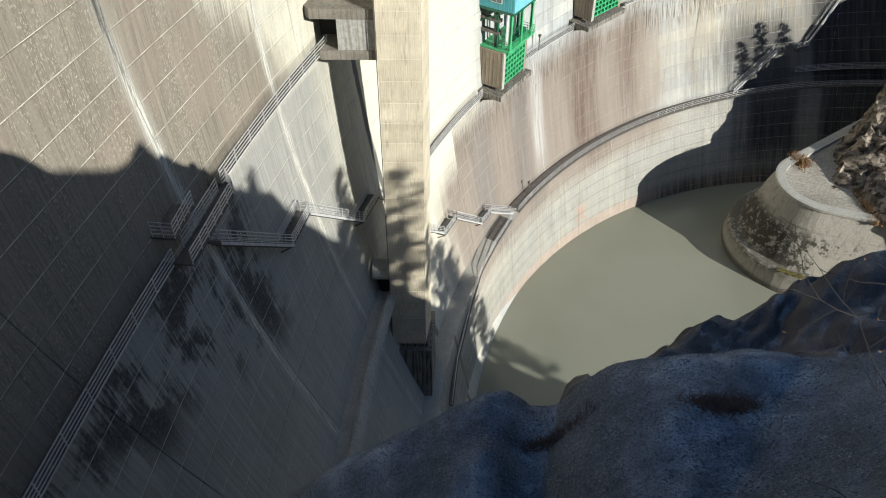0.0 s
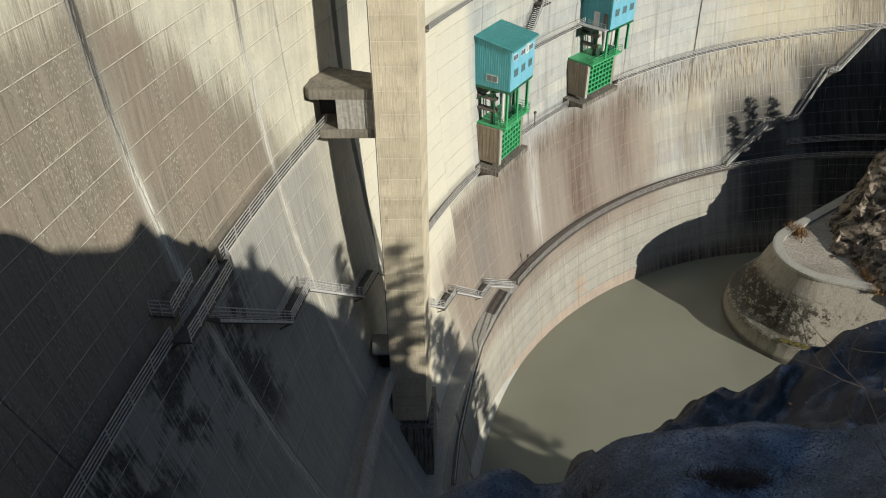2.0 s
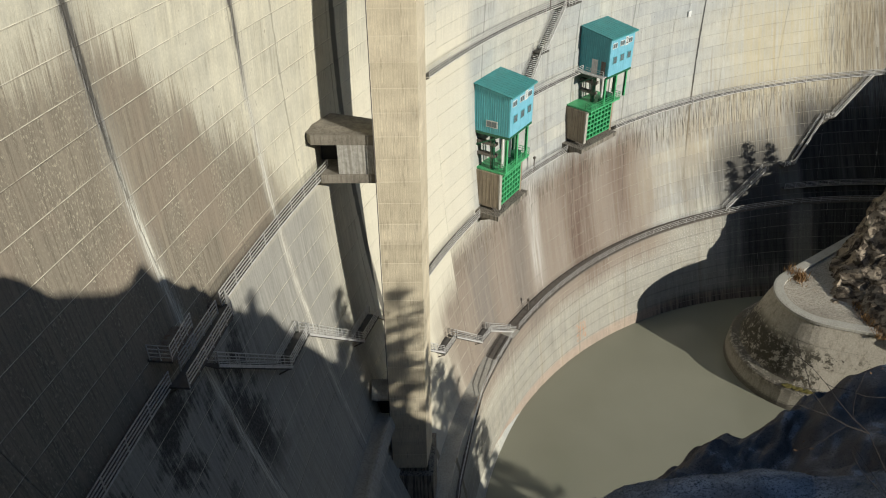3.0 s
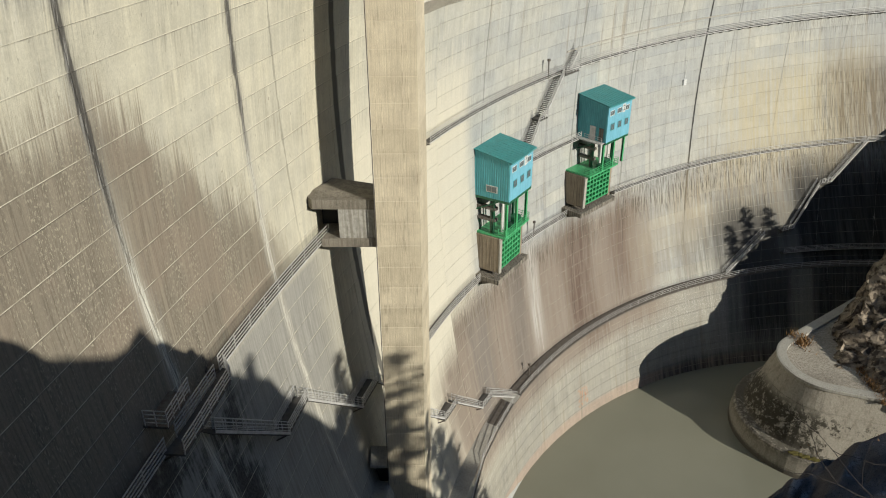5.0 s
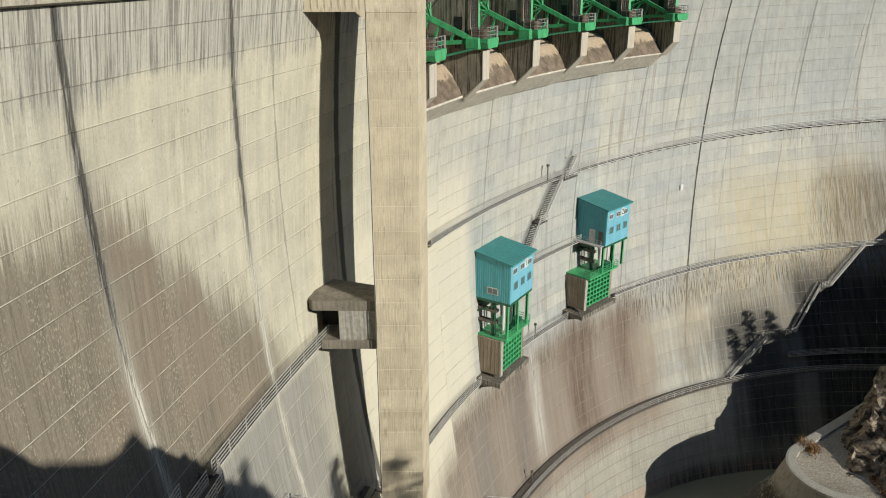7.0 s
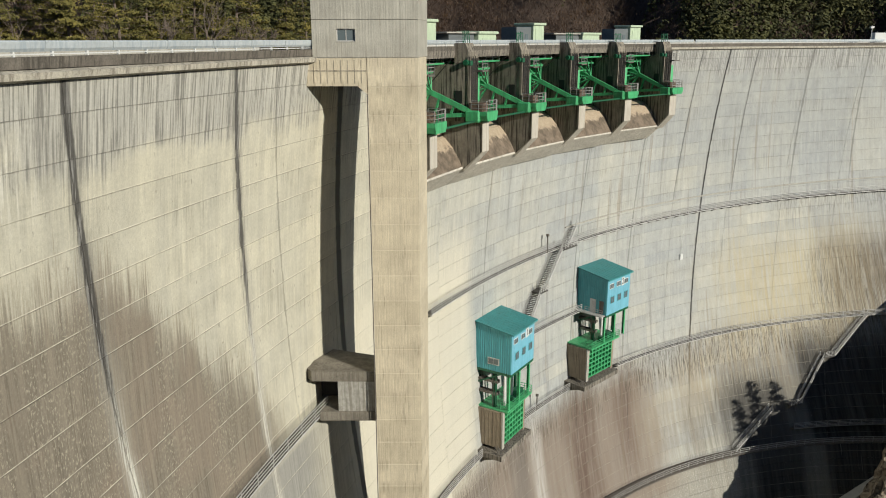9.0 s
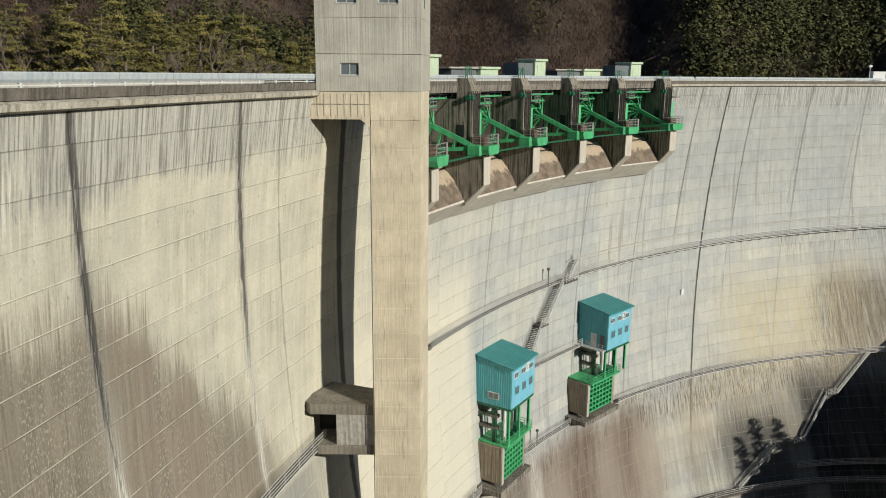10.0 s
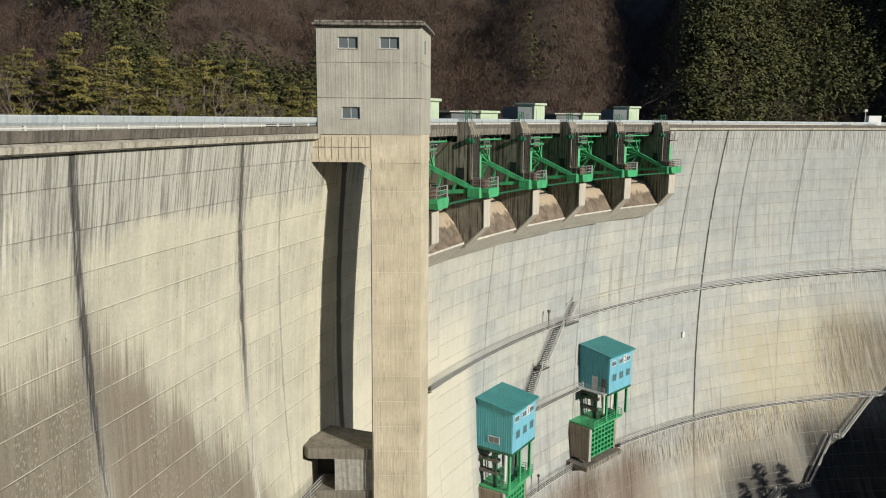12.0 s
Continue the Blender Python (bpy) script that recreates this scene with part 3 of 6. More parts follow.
# the pours of the near flank are taller from the sixth lift down: (height, count of lifts as even two metres)
NEAR = [(-100.0, -92.2), (-23.85, -23.0), (-21.55, -21.0), (-19.4, -19.0), (-17.1, -17.0), (-14.9, -15.0), (-13.0, -13.0), (10.0, 10.0)]


def even(z):
    """Height as it would be with two-metre pours all the way."""
    for (a, p), (b, q) in zip(NEAR, NEAR[1:]):
        if z <= b:
            return p + (q - p) * (z - a) / (b - a)
    return z


def uneven(v):
    for (a, p), (b, q) in zip(NEAR, NEAR[1:]):
        if v <= q:
            return a + (b - a) * (v - p) / (q - p)
    return v


def lift_panel(deg0, deg1, z0, z1, proud, segs=5):
    """One pour of one block: a slightly proud panel with chamfered edges."""
    vs, uv, fs = [], [], []
    rows = ((z1 - 0.003, -0.03), (z1 - 0.012, proud), (z0 + 0.012, proud), (z0 + 0.003, -0.03))
    for z, off in rows:
        a, b = joint(deg0, z), joint(deg1, z)
        g = 0.012 / 2.2
        cols = [a + g] + [a + 0.03 + (b - a - 0.06) * i / segs for i in range(segs + 1)] + [b - g]
        for i, d in enumerate(cols):
            o = -0.03 if i in (0, len(cols) - 1) else off
            vs.append(at(d, z, o))
            uv.append((radians(d) * 127, even(z) if deg0 < 24 else z))
    w = segs + 3
    for r in range(3):
        for c in range(w - 1):
            i = r * w + c
            fs.append((i, i + w, i + w + 1, i + 1))
    return vs, uv, fs


dam = thing("dam", Matrix.Translation(at(40, -90, -6)), "tall curved concrete arch dam with stained downstream face", "dam", kind="structure")


# The spillway takes the top of the arch between these angles.
PIERS = [22.24, 27.95, 33.88, 39.78, 45.67, 51.43]
SPILL = (21.6, 52.1, -15.0)


def hollow_body():
    """The core of the arch, with the spillway cut out of its top."""
    def ring(d, z, thick):
        return [at(d, z, -0.085), at(d, z, -thick)]
    bm = bmesh.new()
    def slab(d0, d1, ztop):
        degs = [d0 + (d1 - d0) * i / max(1, round((d1 - d0) / 2.5)) for i in range(max(1, round((d1 - d0) / 2.5)) + 1)]
        zs = [ztop] + [z for z in (-3 - 3.0 * i for i in range(30)) if z < ztop - 0.2]
        grid = [[[bm.verts.new(p) for p in ring(d, z, 6.0 - 0.06 * z)] for d in degs] for z in zs]
        for r in range(len(zs) - 1):
            for c in range(len(degs) - 1):
                for k in (0, 1):
                    q = (grid[r][c][k], grid[r + 1][c][k], grid[r + 1][c + 1][k], grid[r][c + 1][k])
                    bm.faces.new(q if k == 0 else q[::-1])
        for c in range(len(degs) - 1):
            bm.faces.new((grid[0][c][0], grid[0][c + 1][0], grid[0][c + 1][1], grid[0][c][1]))
        for c in (0, len(degs) - 1):
            for r in range(len(zs) - 1):
                q = (grid[r][c][0], grid[r][c][1], grid[r + 1][c][1], grid[r + 1][c][0])
                bm.faces.new(q if c == 0 else q[::-1])
    slab(-26, SPILL[0], -1.6)
    slab(SPILL[0], SPILL[1], SPILL[2])
    slab(SPILL[1], 99, -1.6)
    return bm


part("core", hollow_body(), CONC_GREY, dam)


def crest():
    """Cornice, kerb and deck of the crest road, in runs on both sides of the spillway."""
    def run(name, d0, d1, profile, material, label=""):
        n = max(2, round(abs(d1 - d0) / 1.5))
        bm = bmesh.new()
        sweep(bm, [[at(d0 + (d1 - d0) * i / n, z, off) - Vector((0, 0, 0)) for off, z in profile] for i in range(n + 1)])
        return part(name, bm, material, dam, label)
    for d0, d1 in ((-26, 16.2), (52.2, 99)):
        run("cornice", d0, d1, [(0.02, -1.60), (0.44, -1.48), (0.46, -1.22), (0.1, -1.12), (-0.4, -1.08), (-0.4, -1.60)], CORNICE_PALE, "projecting concrete cornice with lime runs")
    for d0, d1 in ((-26, 16.2), (19.0, 99)):
        run("kerb", d0, d1, [(0.10, -1.08), (0.10, -0.62), (-0.35, -0.62), (-0.35, -1.08)], KERB, "stained concrete kerb wall")
        run("road_deck", d0, d1, [(-0.35, -0.84), (-5.2, -0.84), (-5.2, -1.58), (-0.35, -1.58)], CONC_GREY)
        run("upstream_parapet", d0, d1, [(-5.2, -0.2), (-5.5, -0.2), (-5.5, -1.58), (-5.2, -1.58)], CONC_GREY)


crest()


def guard_rail(d0, d1):
    """Pale panels on low posts along the crest road."""
    rail = thing("guard_rail", stand((d0 + d1) / 2, -0.62, -0.1), "pale blue-white steel guard rail panels on the crest kerb", "guard rail", "crest guard rails")
    n = max(1, round((d1 - d0) / 1.85))
    post = bpy.data.meshes.new("rail_post")
    bm = bmesh.new()
    box(bm, -0.05, 0.05, -0.06, 0.06, 0.0, 0.58, bevel=0.01)
    bm.to_mesh(post)
    bm.free()
    post.materials.append(WHITE)
    for i in range(n):
        a, b = d0 + (d1 - d0) * i / n, d0 + (d1 - d0) * (i + 1) / n
        bm = bmesh.new()
        prof = [(-0.10, -0.43), (-0.04, -0.30), (-0.04, -0.06), (-0.10, 0.0), (-0.16, 0.0), (-0.16, -0.43)]
        sweep(bm, [[at(a + 0.015 + (b - a - 0.03) * k / 2, z, off) for off, z in prof] for k in range(3)])
        part("panel", bm, RAIL_BLUE, rail)
        bm = bmesh.new()
        sweep(bm, [[at(a + (b - a) * k / 2, z, off) for off, z in ((-0.07, -0.55), (-0.07, -0.50), (-0.13, -0.50), (-0.13, -0.55))] for k in range(3)])
        part("lower_rail", bm, WHITE, rail)
        for k in (0.12, 0.62):
            part("post", post, WHITE, rail, m=stand(a + (b - a) * k, -0.62, -0.12))


guard_rail(-24, 15.6)
guard_rail(21, 56)
guard_rail(56.2, 98)


def base_ring():
    """The thickened foot of the arch above the pool, with the lower catwalk's ledge."""
    ring = thing("dam_base", Matrix.Translation(at(40, -90, 3)), "pale concrete foot of the arch rising from the pool", "concrete base", kind="structure")
    cols = [8 + 2.0 * i for i in range(46)]
    heights = [BASE_Z - 2 * i for i in range(8)]
    def foot(d, z):
        k = (BASE_Z - z) / (BASE_Z - WATER_Z)
        top = at(d, BASE_Z, 2.1)
        # the waterline runs on its own flatter circle
        th = math.atan2(top.y - 54.1, 65.0 - top.x)
        low = Vector((65.0 - 61.9 * math.cos(th), 54.1 + 61.9 * math.sin(th), WATER_Z))
        p = top.lerp(low, k)
        p.z = z
        return p
    for z1 in heights:
        z0 = z1 - 2 if z1 - 2 > -87 else -90
        for i in range(0, len(cols) - 1, 5):
            seg = cols[i:i + 6]
            vs, uv, fs = [], [], []
            for z, o in ((z1 - 0.01, -0.1), (z1 - 0.035, random.uniform(-0.01, 0.012)), (z0 + 0.035, 0.0), (z0 + 0.01, -0.1)):
                for d in seg:
                    th = radians(d)
                    vs.append(foot(d, z) + Vector((math.cos(th), -math.sin(th), 0)) * o)
                    uv.append((radians(d) * 127, z))
            w = len(seg)
            for r in range(3):
                for c in range(w - 1):
                    k = r * w + c
                    fs.append((k, k + w, k + w + 1, k + 1))
            part("lift", mesh_of("lift", vs, fs, PAD, uv), PAD, ring)
    bm = bmesh.new()
    sweep(bm, [[at(d, BASE_Z, 2.02), at(d, BASE_Z, -0.5), at(d, -90, -0.5), foot(d, -90) - Vector((math.cos(radians(d)), -math.sin(radians(d)), 0)) * 0.08] for d in cols])
    part("core", bm, CONC_GREY, ring)


base_ring()


def gutter():
    g = thing("drain_channel", stand(9, -56.4), "narrow concrete drain ledge running across the lower face", "drain channel")
    for name, prof in (("ledge", [(-0.1, -56.8), (1.5, -56.8), (1.5, -56.3), (-0.1, -56.3)]), ("kerb", [(1.5, -57.0), (1.85, -57.0), (1.8, -55.7), (1.5, -55.7)])):
        bm = bmesh.new()
        sweep(bm, [[at(-2 + 18.2 * i / 20, z, off) for off, z in prof] for i in range(21)])
        part(name, bm, CONC_GREY, g)


gutter()


# ---- elevator tower ----
TOWER = ((-5.3, 55.2), (-1.75, 55.2), (-1.25, 59.0), (-4.95, 59.0))


def plan_block(bm, plan, z0, z1, inset=0.05, groove=0.06):
    """A pour over a four-cornered plan with its top and bottom edges drawn in."""
    c = Vector((sum(p[0] for p in plan) / 4, sum(p[1] for p in plan) / 4))
    def ring(z, k):
        out = []
        for p in plan:
            d = Vector(p) - c
            d = Vector((d.x - math.copysign(k, d.x), d.y - math.copysign(k, d.y)))
            out.append((c.x + d.x, c.y + d.y, z))
        return out
    sweep(bm, [ring(z0, groove), ring(z0 + inset, 0), ring(z1 - inset, 0), ring(z1, groove)])


def window(parent, x0, x1, z0, z1, y, panes=2):
    bm = bmesh.new()
    t = 0.06
    for a, b, c, d in ((x0, x1, z1 - t, z1), (x0, x1, z0, z0 + t), (x0, x0 + t, z0 + t, z1 - t), (x1 - t, x1, z0 + t, z1 - t)):
        box(bm, a, b, y, y + 0.09, c, d)
    frame_ob = part("window_frame", bm, STEEL, parent, "grey metal window frame")
    w = (x1 - x0) / panes
    for i in range(panes):
        bm = bmesh.new()
        box(bm, x0 + i * w + 0.04, x0 + (i + 1) * w - 0.04, y + 0.03 + 0.015 * i, y + 0.045 + 0.015 * i, z0 + t, z1 - t)
        part("pane", bm, GLASS, frame_ob)
    for i in range(1, panes):
        bm = bmesh.new()
        box(bm, x0 + i * w - 0.03, x0 + i * w + 0.03, y - 0.005, y + 0.08, z0 + t, z1 - t)
        part("mullion", bm, STEEL, frame_ob)
    bm = bmesh.new()
    box(bm, x0 - 0.04, x1 + 0.04, y - 0.16, y - 0.002, z0 - 0.05, z0)
    part("sill", bm, CONC_GREY, frame_ob)


def elevator_tower():
    tw = thing("elevator_tower", Matrix.Translation((-3.4, 57.8, -88)), "tall beige concrete elevator tower with a windowed head house", "tower")
    z = -3.2
    for i in range(30):
        bm = bmesh.new()
        plan_block(bm, TOWER, z - 2, z, 0.02, 0.025)
        part("concrete_pour", bm, TOWER_CONC, tw)
        z -= 2
    bm = bmesh.new()
    plan_block(bm, ((-5.6, 54.9), (-1.1, 54.9), (-0.8, 61), (-5.3, 61)), -90, z - 0.9)
    box(bm, -5.1, -1.6, 55.6, 60.2, z - 1.0, z)
    part("pedestal", bm, CONC_DARK, tw, "dark stained pedestal")
    head = ((-9.12, 55.15), (-1.72, 55.15), (-1.2, 60.9), (-8.6, 60.9))
    inner = ((-9.10, 55.37), (-1.70, 55.37), (-1.2, 60.9), (-8.6, 60.9))
    for z0, z1, holes in ((-1.2, 1.38, ((-7.40, -6.10, -0.08, 0.76),)), (1.38, 3.82, ()), (3.82, 6.32, ((-7.60, -6.20, 4.78, 5.58), (-4.68, -3.30, 4.78, 5.58)))):
        bm = bmesh.new()
        if not holes:
            plan_block(bm, head, z0, z1, 0.02, 0.025)
        else:
            plan_block(bm, inner, z0, z1, 0.02, 0.025)
            lo, hi = holes[0][2], holes[0][3]
            box(bm, -9.12, -1.72, 55.15, 55.37, z0 + 0.02, lo)
            box(bm, -9.12, -1.72, 55.15, 55.37, hi, z1 - 0.02)
            x = -9.12
            for x0, x1, _, _ in holes + ((-1.72, 0, 0, 0),):
                box(bm, x, x0, 55.15, 55.37, lo, hi)
                x = x1
        part("head_house_wall", bm, HEAD_CONC, tw)
    bm = bmesh.new()
    plan_block(bm, ((-9.35, 54.8), (-1.45, 54.8), (-0.9, 61.2), (-8.8, 61.2)), 6.32, 6.52, 0.04, 0.08)
    plan_block(bm, ((-9.2, 54.95), (-1.6, 54.95), (-1.05, 61.05), (-8.7, 61.05)), 6.52, 6.72, 0.04, 0.25)
    part("roof", bm, CONC_DARK, tw, "flat dark weathered roof slab")
    bm = bmesh.new()
    pts = [(-10.2, -1.22), (-10.2, -3.0), (-9.9, -3.15), (-6.05, -3.15), (-5.36, -3.72), (-5.36, -1.22)]
    a = [bm.verts.new((x, 55.22, zz)) for x, zz in pts]
    b = [bm.verts.new((x, 57.4, zz)) for x, zz in pts]
    bm.faces.new(a)
    bm.faces.new(b[::-1])
    for i in range(len(pts)):
        bm.faces.new((a[i], b[i], b[(i + 1) % len(pts)], a[(i + 1) % len(pts)]))
    box(bm, -10.2, -5.36, 57.4, 60.9, -1.9, -1.22)
    part("bracket", bm, TOWER_CONC, tw, "deep concrete bracket joining tower and crest")
    bm = bmesh.new()
    plan_block(bm, ((-5.32, 55.17), (-1.73, 55.17), (-1.23, 59.02), (-4.97, 59.02)), -3.2, -1.2, 0.02, 0.025)
    part("collar", bm, TOWER_CONC, tw)
    bm = bmesh.new()
    for k in range(9):
        box(bm, -9.6 + k * 0.48, -9.57 + k * 0.48, 55.19, 55.22, -2.95, -1.35)
    box(bm, -9.9, -5.4, 55.185, 55.22, -2.12, -2.06)
    part("form_seams", bm, CORNICE, tw)
    window(tw, -7.60, -6.20, 4.78, 5.58, 55.27)
    window(tw, -4.68, -3.30, 4.78, 5.58, 55.27)
    window(tw, -7.40, -6.10, -0.08, 0.76, 55.27)
    bm = bmesh.new()
    box(bm, -1.63, -1.50, 56.8, 57.6, 4.6, 5.5)
    part("side_window", bm, GLASS, tw, "narrow side window")
    bm = bmesh.new()
    bar(bm, (-5.36, 55.16, -3.7), (-5.36, 55.16, -62), 0.07)
    part("conduit", bm, STEEL_DK, tw)


elevator_tower()


def landing_house():
    """The covered passage between tower and arch at the upper catwalk."""
    h = thing("landing_house", Matrix.Translation((-7.8, 57.5, -30.2)), "small weathered concrete passage house between tower and dam face", "landing house")
    bm = bmesh.new()
    lo = [(-10.45, 55.8, -25.3), (-5.38, 55.7, -25.3), (-5.38, 59.6, -25.62), (-9.3, 60.9, -25.75), (-11.3, 57.0, -25.35)]
    hi = [(-9.7, 57.1, -25.2), (-6.9, 56.9, -25.27), (-5.5, 59.4, -25.6), (-9.4, 60.7, -25.45), (-10.5, 57.6, -25.15)]
    sweep(bm, [[(x, y, -26.15) for x, y, z in lo], lo, hi])
    part("roof", bm, ROOF_CONC, h, "sloping dark concrete roof")
    bm = bmesh.new()
    box(bm, -8.4, -5.38, 55.8, 56.1, -28.75, -26.15)
    wall = part("wall", bm, PANEL, h, "streaked concrete wall panel")
    for k in range(5):
        bm = bmesh.new()
        box(bm, -8.3 + k * 0.62, -8.26 + k * 0.62, 55.785, 55.8, -28.7, -26.2)
        part("form_mark", bm, PANEL, wall)
    # wall coloured black in place of the passage's inner shade
    bm = bmesh.new()
    box(bm, -10.3, -5.4, 58.6, 58.9, -28.8, -26.15)
    part("rear_wall", bm, BLACK, h, "black wall for the shade inside the passage")
    bm = bmesh.new()
    box(bm, -9.9, -5.38, 55.65, 59.4, -29.55, -28.75, bevel=0.04)
    prism(bm, [(55.7, -29.55), (59.3, -29.55), (59.3, -30.3)], -6.2, -5.38)
    part("floor_slab", bm, ROOF_CONC, h)


landing_house()


def lower_canopy():
    """A small sloping slab over the lower door of the tower."""
    c = thing("door_canopy", Matrix.Translation((-6.3, 56.8, -55.5)), "small sloping concrete canopy over a dark lower doorway", "canopy")
    bm = bmesh.new()
    prism(bm, [(55.5, -53.5), (57.2, -52.5), (57.2, -52.8), (55.5, -53.8)], -7.1, -5.25)
    part("slab", bm, CONC_GREY, c)
    # black block fills the opening where only shade would be
    bm = bmesh.new()
    box(bm, -7.0, -5.35, 57.0, 57.6, -57, -52.9)
    part("doorway", bm, BLACK, c, "black block for the shade inside the doorway")


lower_canopy()


# ---- crest spillway ----
def bay_axes(deg):
    m = stand(deg, -10.0)
    m.translation.z = 0.0
    return m


def railing(parent, pts, height=1.0, gap=1.6, w=0.05, material=None, bars=3):
    """Posts and level bars along a line of places."""
    material = material or STEEL
    out = [Vector(p) for p in pts]
    for k in range(bars):
        up = Vector((0, 0, height * (k + 1) / bars))
        bm = bmesh.new()
        rows = []
        for i, p in enumerate(out):
            d = out[min(i + 1, len(out) - 1)] - out[max(i - 1, 0)]
            side = Vector((-d.y, d.x, 0)).normalized() * (w / 2)
            rows.append([p + up - side, p + up + side, p + up + side - Vector((0, 0, w)), p + up - side - Vector((0, 0, w))])
        sweep(bm, rows)
        part("handrail", bm, material, parent)
    post = railing.post.get((round(height, 2), w, material.name))
    if not post:
        bm = bmesh.new()
        box(bm, -w / 2, w / 2, -w / 2, w / 2, 0, height)
        post = from_bm("rail_post", bm, material)
        railing.post[(round(height, 2), w, material.name)] = post
    for a, b in zip(pts, pts[1:]):
        a, b = Vector(a), Vector(b)
        n = max(1, round((b - a).length / gap))
        for i in range(n):
            part("post", post, material, parent, m=Matrix.Translation(a.lerp(b, i / n)))
    part("post", post, material, parent, m=Matrix.Translation(Vector(pts[-1])))


railing.post = {}


def spill_pier(deg):
    m = bay_axes(deg)
    pier = thing("spillway_pier", m @ Matrix.Translation((0, -2, -13)), "dark streaked concrete spillway pier with pale overhanging nose", "pier", "spillway piers")
    # side shade goes into the dark body, sunlight into the pale slab
    bm = bmesh.new()
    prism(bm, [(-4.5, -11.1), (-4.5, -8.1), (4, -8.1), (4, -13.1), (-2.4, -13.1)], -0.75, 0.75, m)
    part("corbel", bm, PIER_DARK, pier, "stained corbelled pier body, darkened for its shaded sides")
    bm = bmesh.new()
    prism(bm, [(-4.5, -8.1), (-4.58, -8.1), (-4.58, -11.13), (-2.5, -13.3), (-2.4, -13.1), (-4.5, -11.1)], -0.8, 0.8, m)
    part("nose", bm, CONC_PALE, pier, "concrete pier nose facing, lightened for the sun on it")
    bm = bmesh.new()
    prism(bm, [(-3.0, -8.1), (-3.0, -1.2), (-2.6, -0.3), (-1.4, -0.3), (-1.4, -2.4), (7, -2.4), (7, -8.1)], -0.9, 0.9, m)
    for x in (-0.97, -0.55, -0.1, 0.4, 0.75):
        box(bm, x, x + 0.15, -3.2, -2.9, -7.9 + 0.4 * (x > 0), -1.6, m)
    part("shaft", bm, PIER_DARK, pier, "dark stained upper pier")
    # curved track of the gate on the side wall
    bm = bmesh.new()
    arc = [(-4.0 + 7.1 * math.cos(radians(t)), -7.5 + 7.1 * math.sin(radians(t))) for t in range(-12, 56, 6)]
    inner = [(-4.0 + 6.6 * math.cos(radians(t)), -7.5 + 6.6 * math.sin(radians(t))) for t in range(-12, 56, 6)]
    prism(bm, arc + inner[::-1], -0.93, -0.8, m)
    part("gate_track", bm, PIER_DARK, pier, "dark curved gate track")
    bm = bmesh.new()
    pts = [(-1.1, -7.95), (1.1, -7.95), (1.35, -7.4), (1.35, -7.0), (-1.35, -7.0), (-1.35, -7.4)]
    a_ = [bm.verts.new(m @ Vector((x, -5.3, z))) for x, z in pts]
    b_ = [bm.verts.new(m @ Vector((x, -3.4, z))) for x, z in pts]
    bm.faces.new(a_)
    bm.faces.new(b_[::-1])
    for i in range(6):
        bm.faces.new((a_[i], b_[i], b_[(i + 1) % 6], a_[(i + 1) % 6]))
    part("trunnion_girder", bm, GREEN, pier, "bright green steel trunnion girder")
    bm = bmesh.new()
    box(bm, -1.3, 0.1, -4.8, -3.2, -7.0, -6.15, m, bevel=0.05)
    part("machine_box", bm, RUST_BOX, pier, "brown weathered machine box")
    railing(pier, [m @ Vector(p) for p in ((-1.3, -3.5, -7.0), (-1.3, -5.2, -7.0), (1.3, -5.2, -7.0), (1.3, -3.5, -7.0))], 1.1, 0.8, 0.06, RAIL_GREY, 3)
    bm = bmesh.new()
    box(bm, 0.95, 1.3, -5.24, -5.18, -7.0, -5.9, m)
    part("guard_panel", bm, RAIL_GREY, pier, "grey guard panel")
    bm = bmesh.new()
    box(bm, 0.95, 1.75, -3.0, -1.9, -7.0, -3.8, m, bevel=0.03)
    part("cabinet", bm, GREEN_PALE, pier, "light green steel cabinet")
    bm = bmesh.new()
    for k in (-0.8, -0.3, 0.3, 0.8):
        bar(bm, m @ Vector((k, -2.3, -0.4)), m @ Vector((k * 0.8, -2.2, 0.9)), 0.07)
    for z in (0.2, 0.7):
        bar(bm, m @ Vector((-0.85, -2.25, z)), m @ Vector((0.85, -2.25, z)), 0.06)
    bar(bm, m @ Vector((-0.8, -2.3, -0.3)), m @ Vector((0.3, -2.25, 0.9)), 0.05)
    part("hoist_frame", bm, GREEN_DK, pier, "dark green hoist frame")
    bm = bmesh.new()
    pipe(bm, [m @ Vector((-1.3, -2.8, -2.2)), m @ Vector((-0.9, -2.8, -2.2))], 0.28, 10)
    box(bm, -1.0, -0.5, -3.3, -2.9, -2.5, -2.0, m, bevel=0.05)
    part("sheave", bm, GREEN_DK, pier, "green rope sheave")
    bm = bmesh.new()
    box(bm, 0.5, 1.9, -3.9, -2.7, -3.15, -3.0, m)
    part("bracket_platform", bm, STEEL_DK, pier)
    railing(pier, [m @ Vector(p) for p in ((0.5, -3.85, -3.0), (1.9, -3.85, -3.0), (1.9, -2.7, -3.0))], 1.0, 0.6, 0.05, RAIL_GREY, 3)
    bm = bmesh.new()
    box(bm, -0.95, -0.85, -2.3, -1.5, -6.2, -5.0, m)
    part("hatch", bm, BLACK, pier, "dark hatch")
    for k in range(9):
        bm = bmesh.new()
        pipe(bm, [m @ Vector((-0.7 + 0.17 * k, -3.25, -1.8)), m @ Vector((-0.75 + 0.18 * k, -3.27, -7.0))], 0.03, 5)
        part("cable", bm, BLACK, pier, "hanging hoist cable")
    return pier


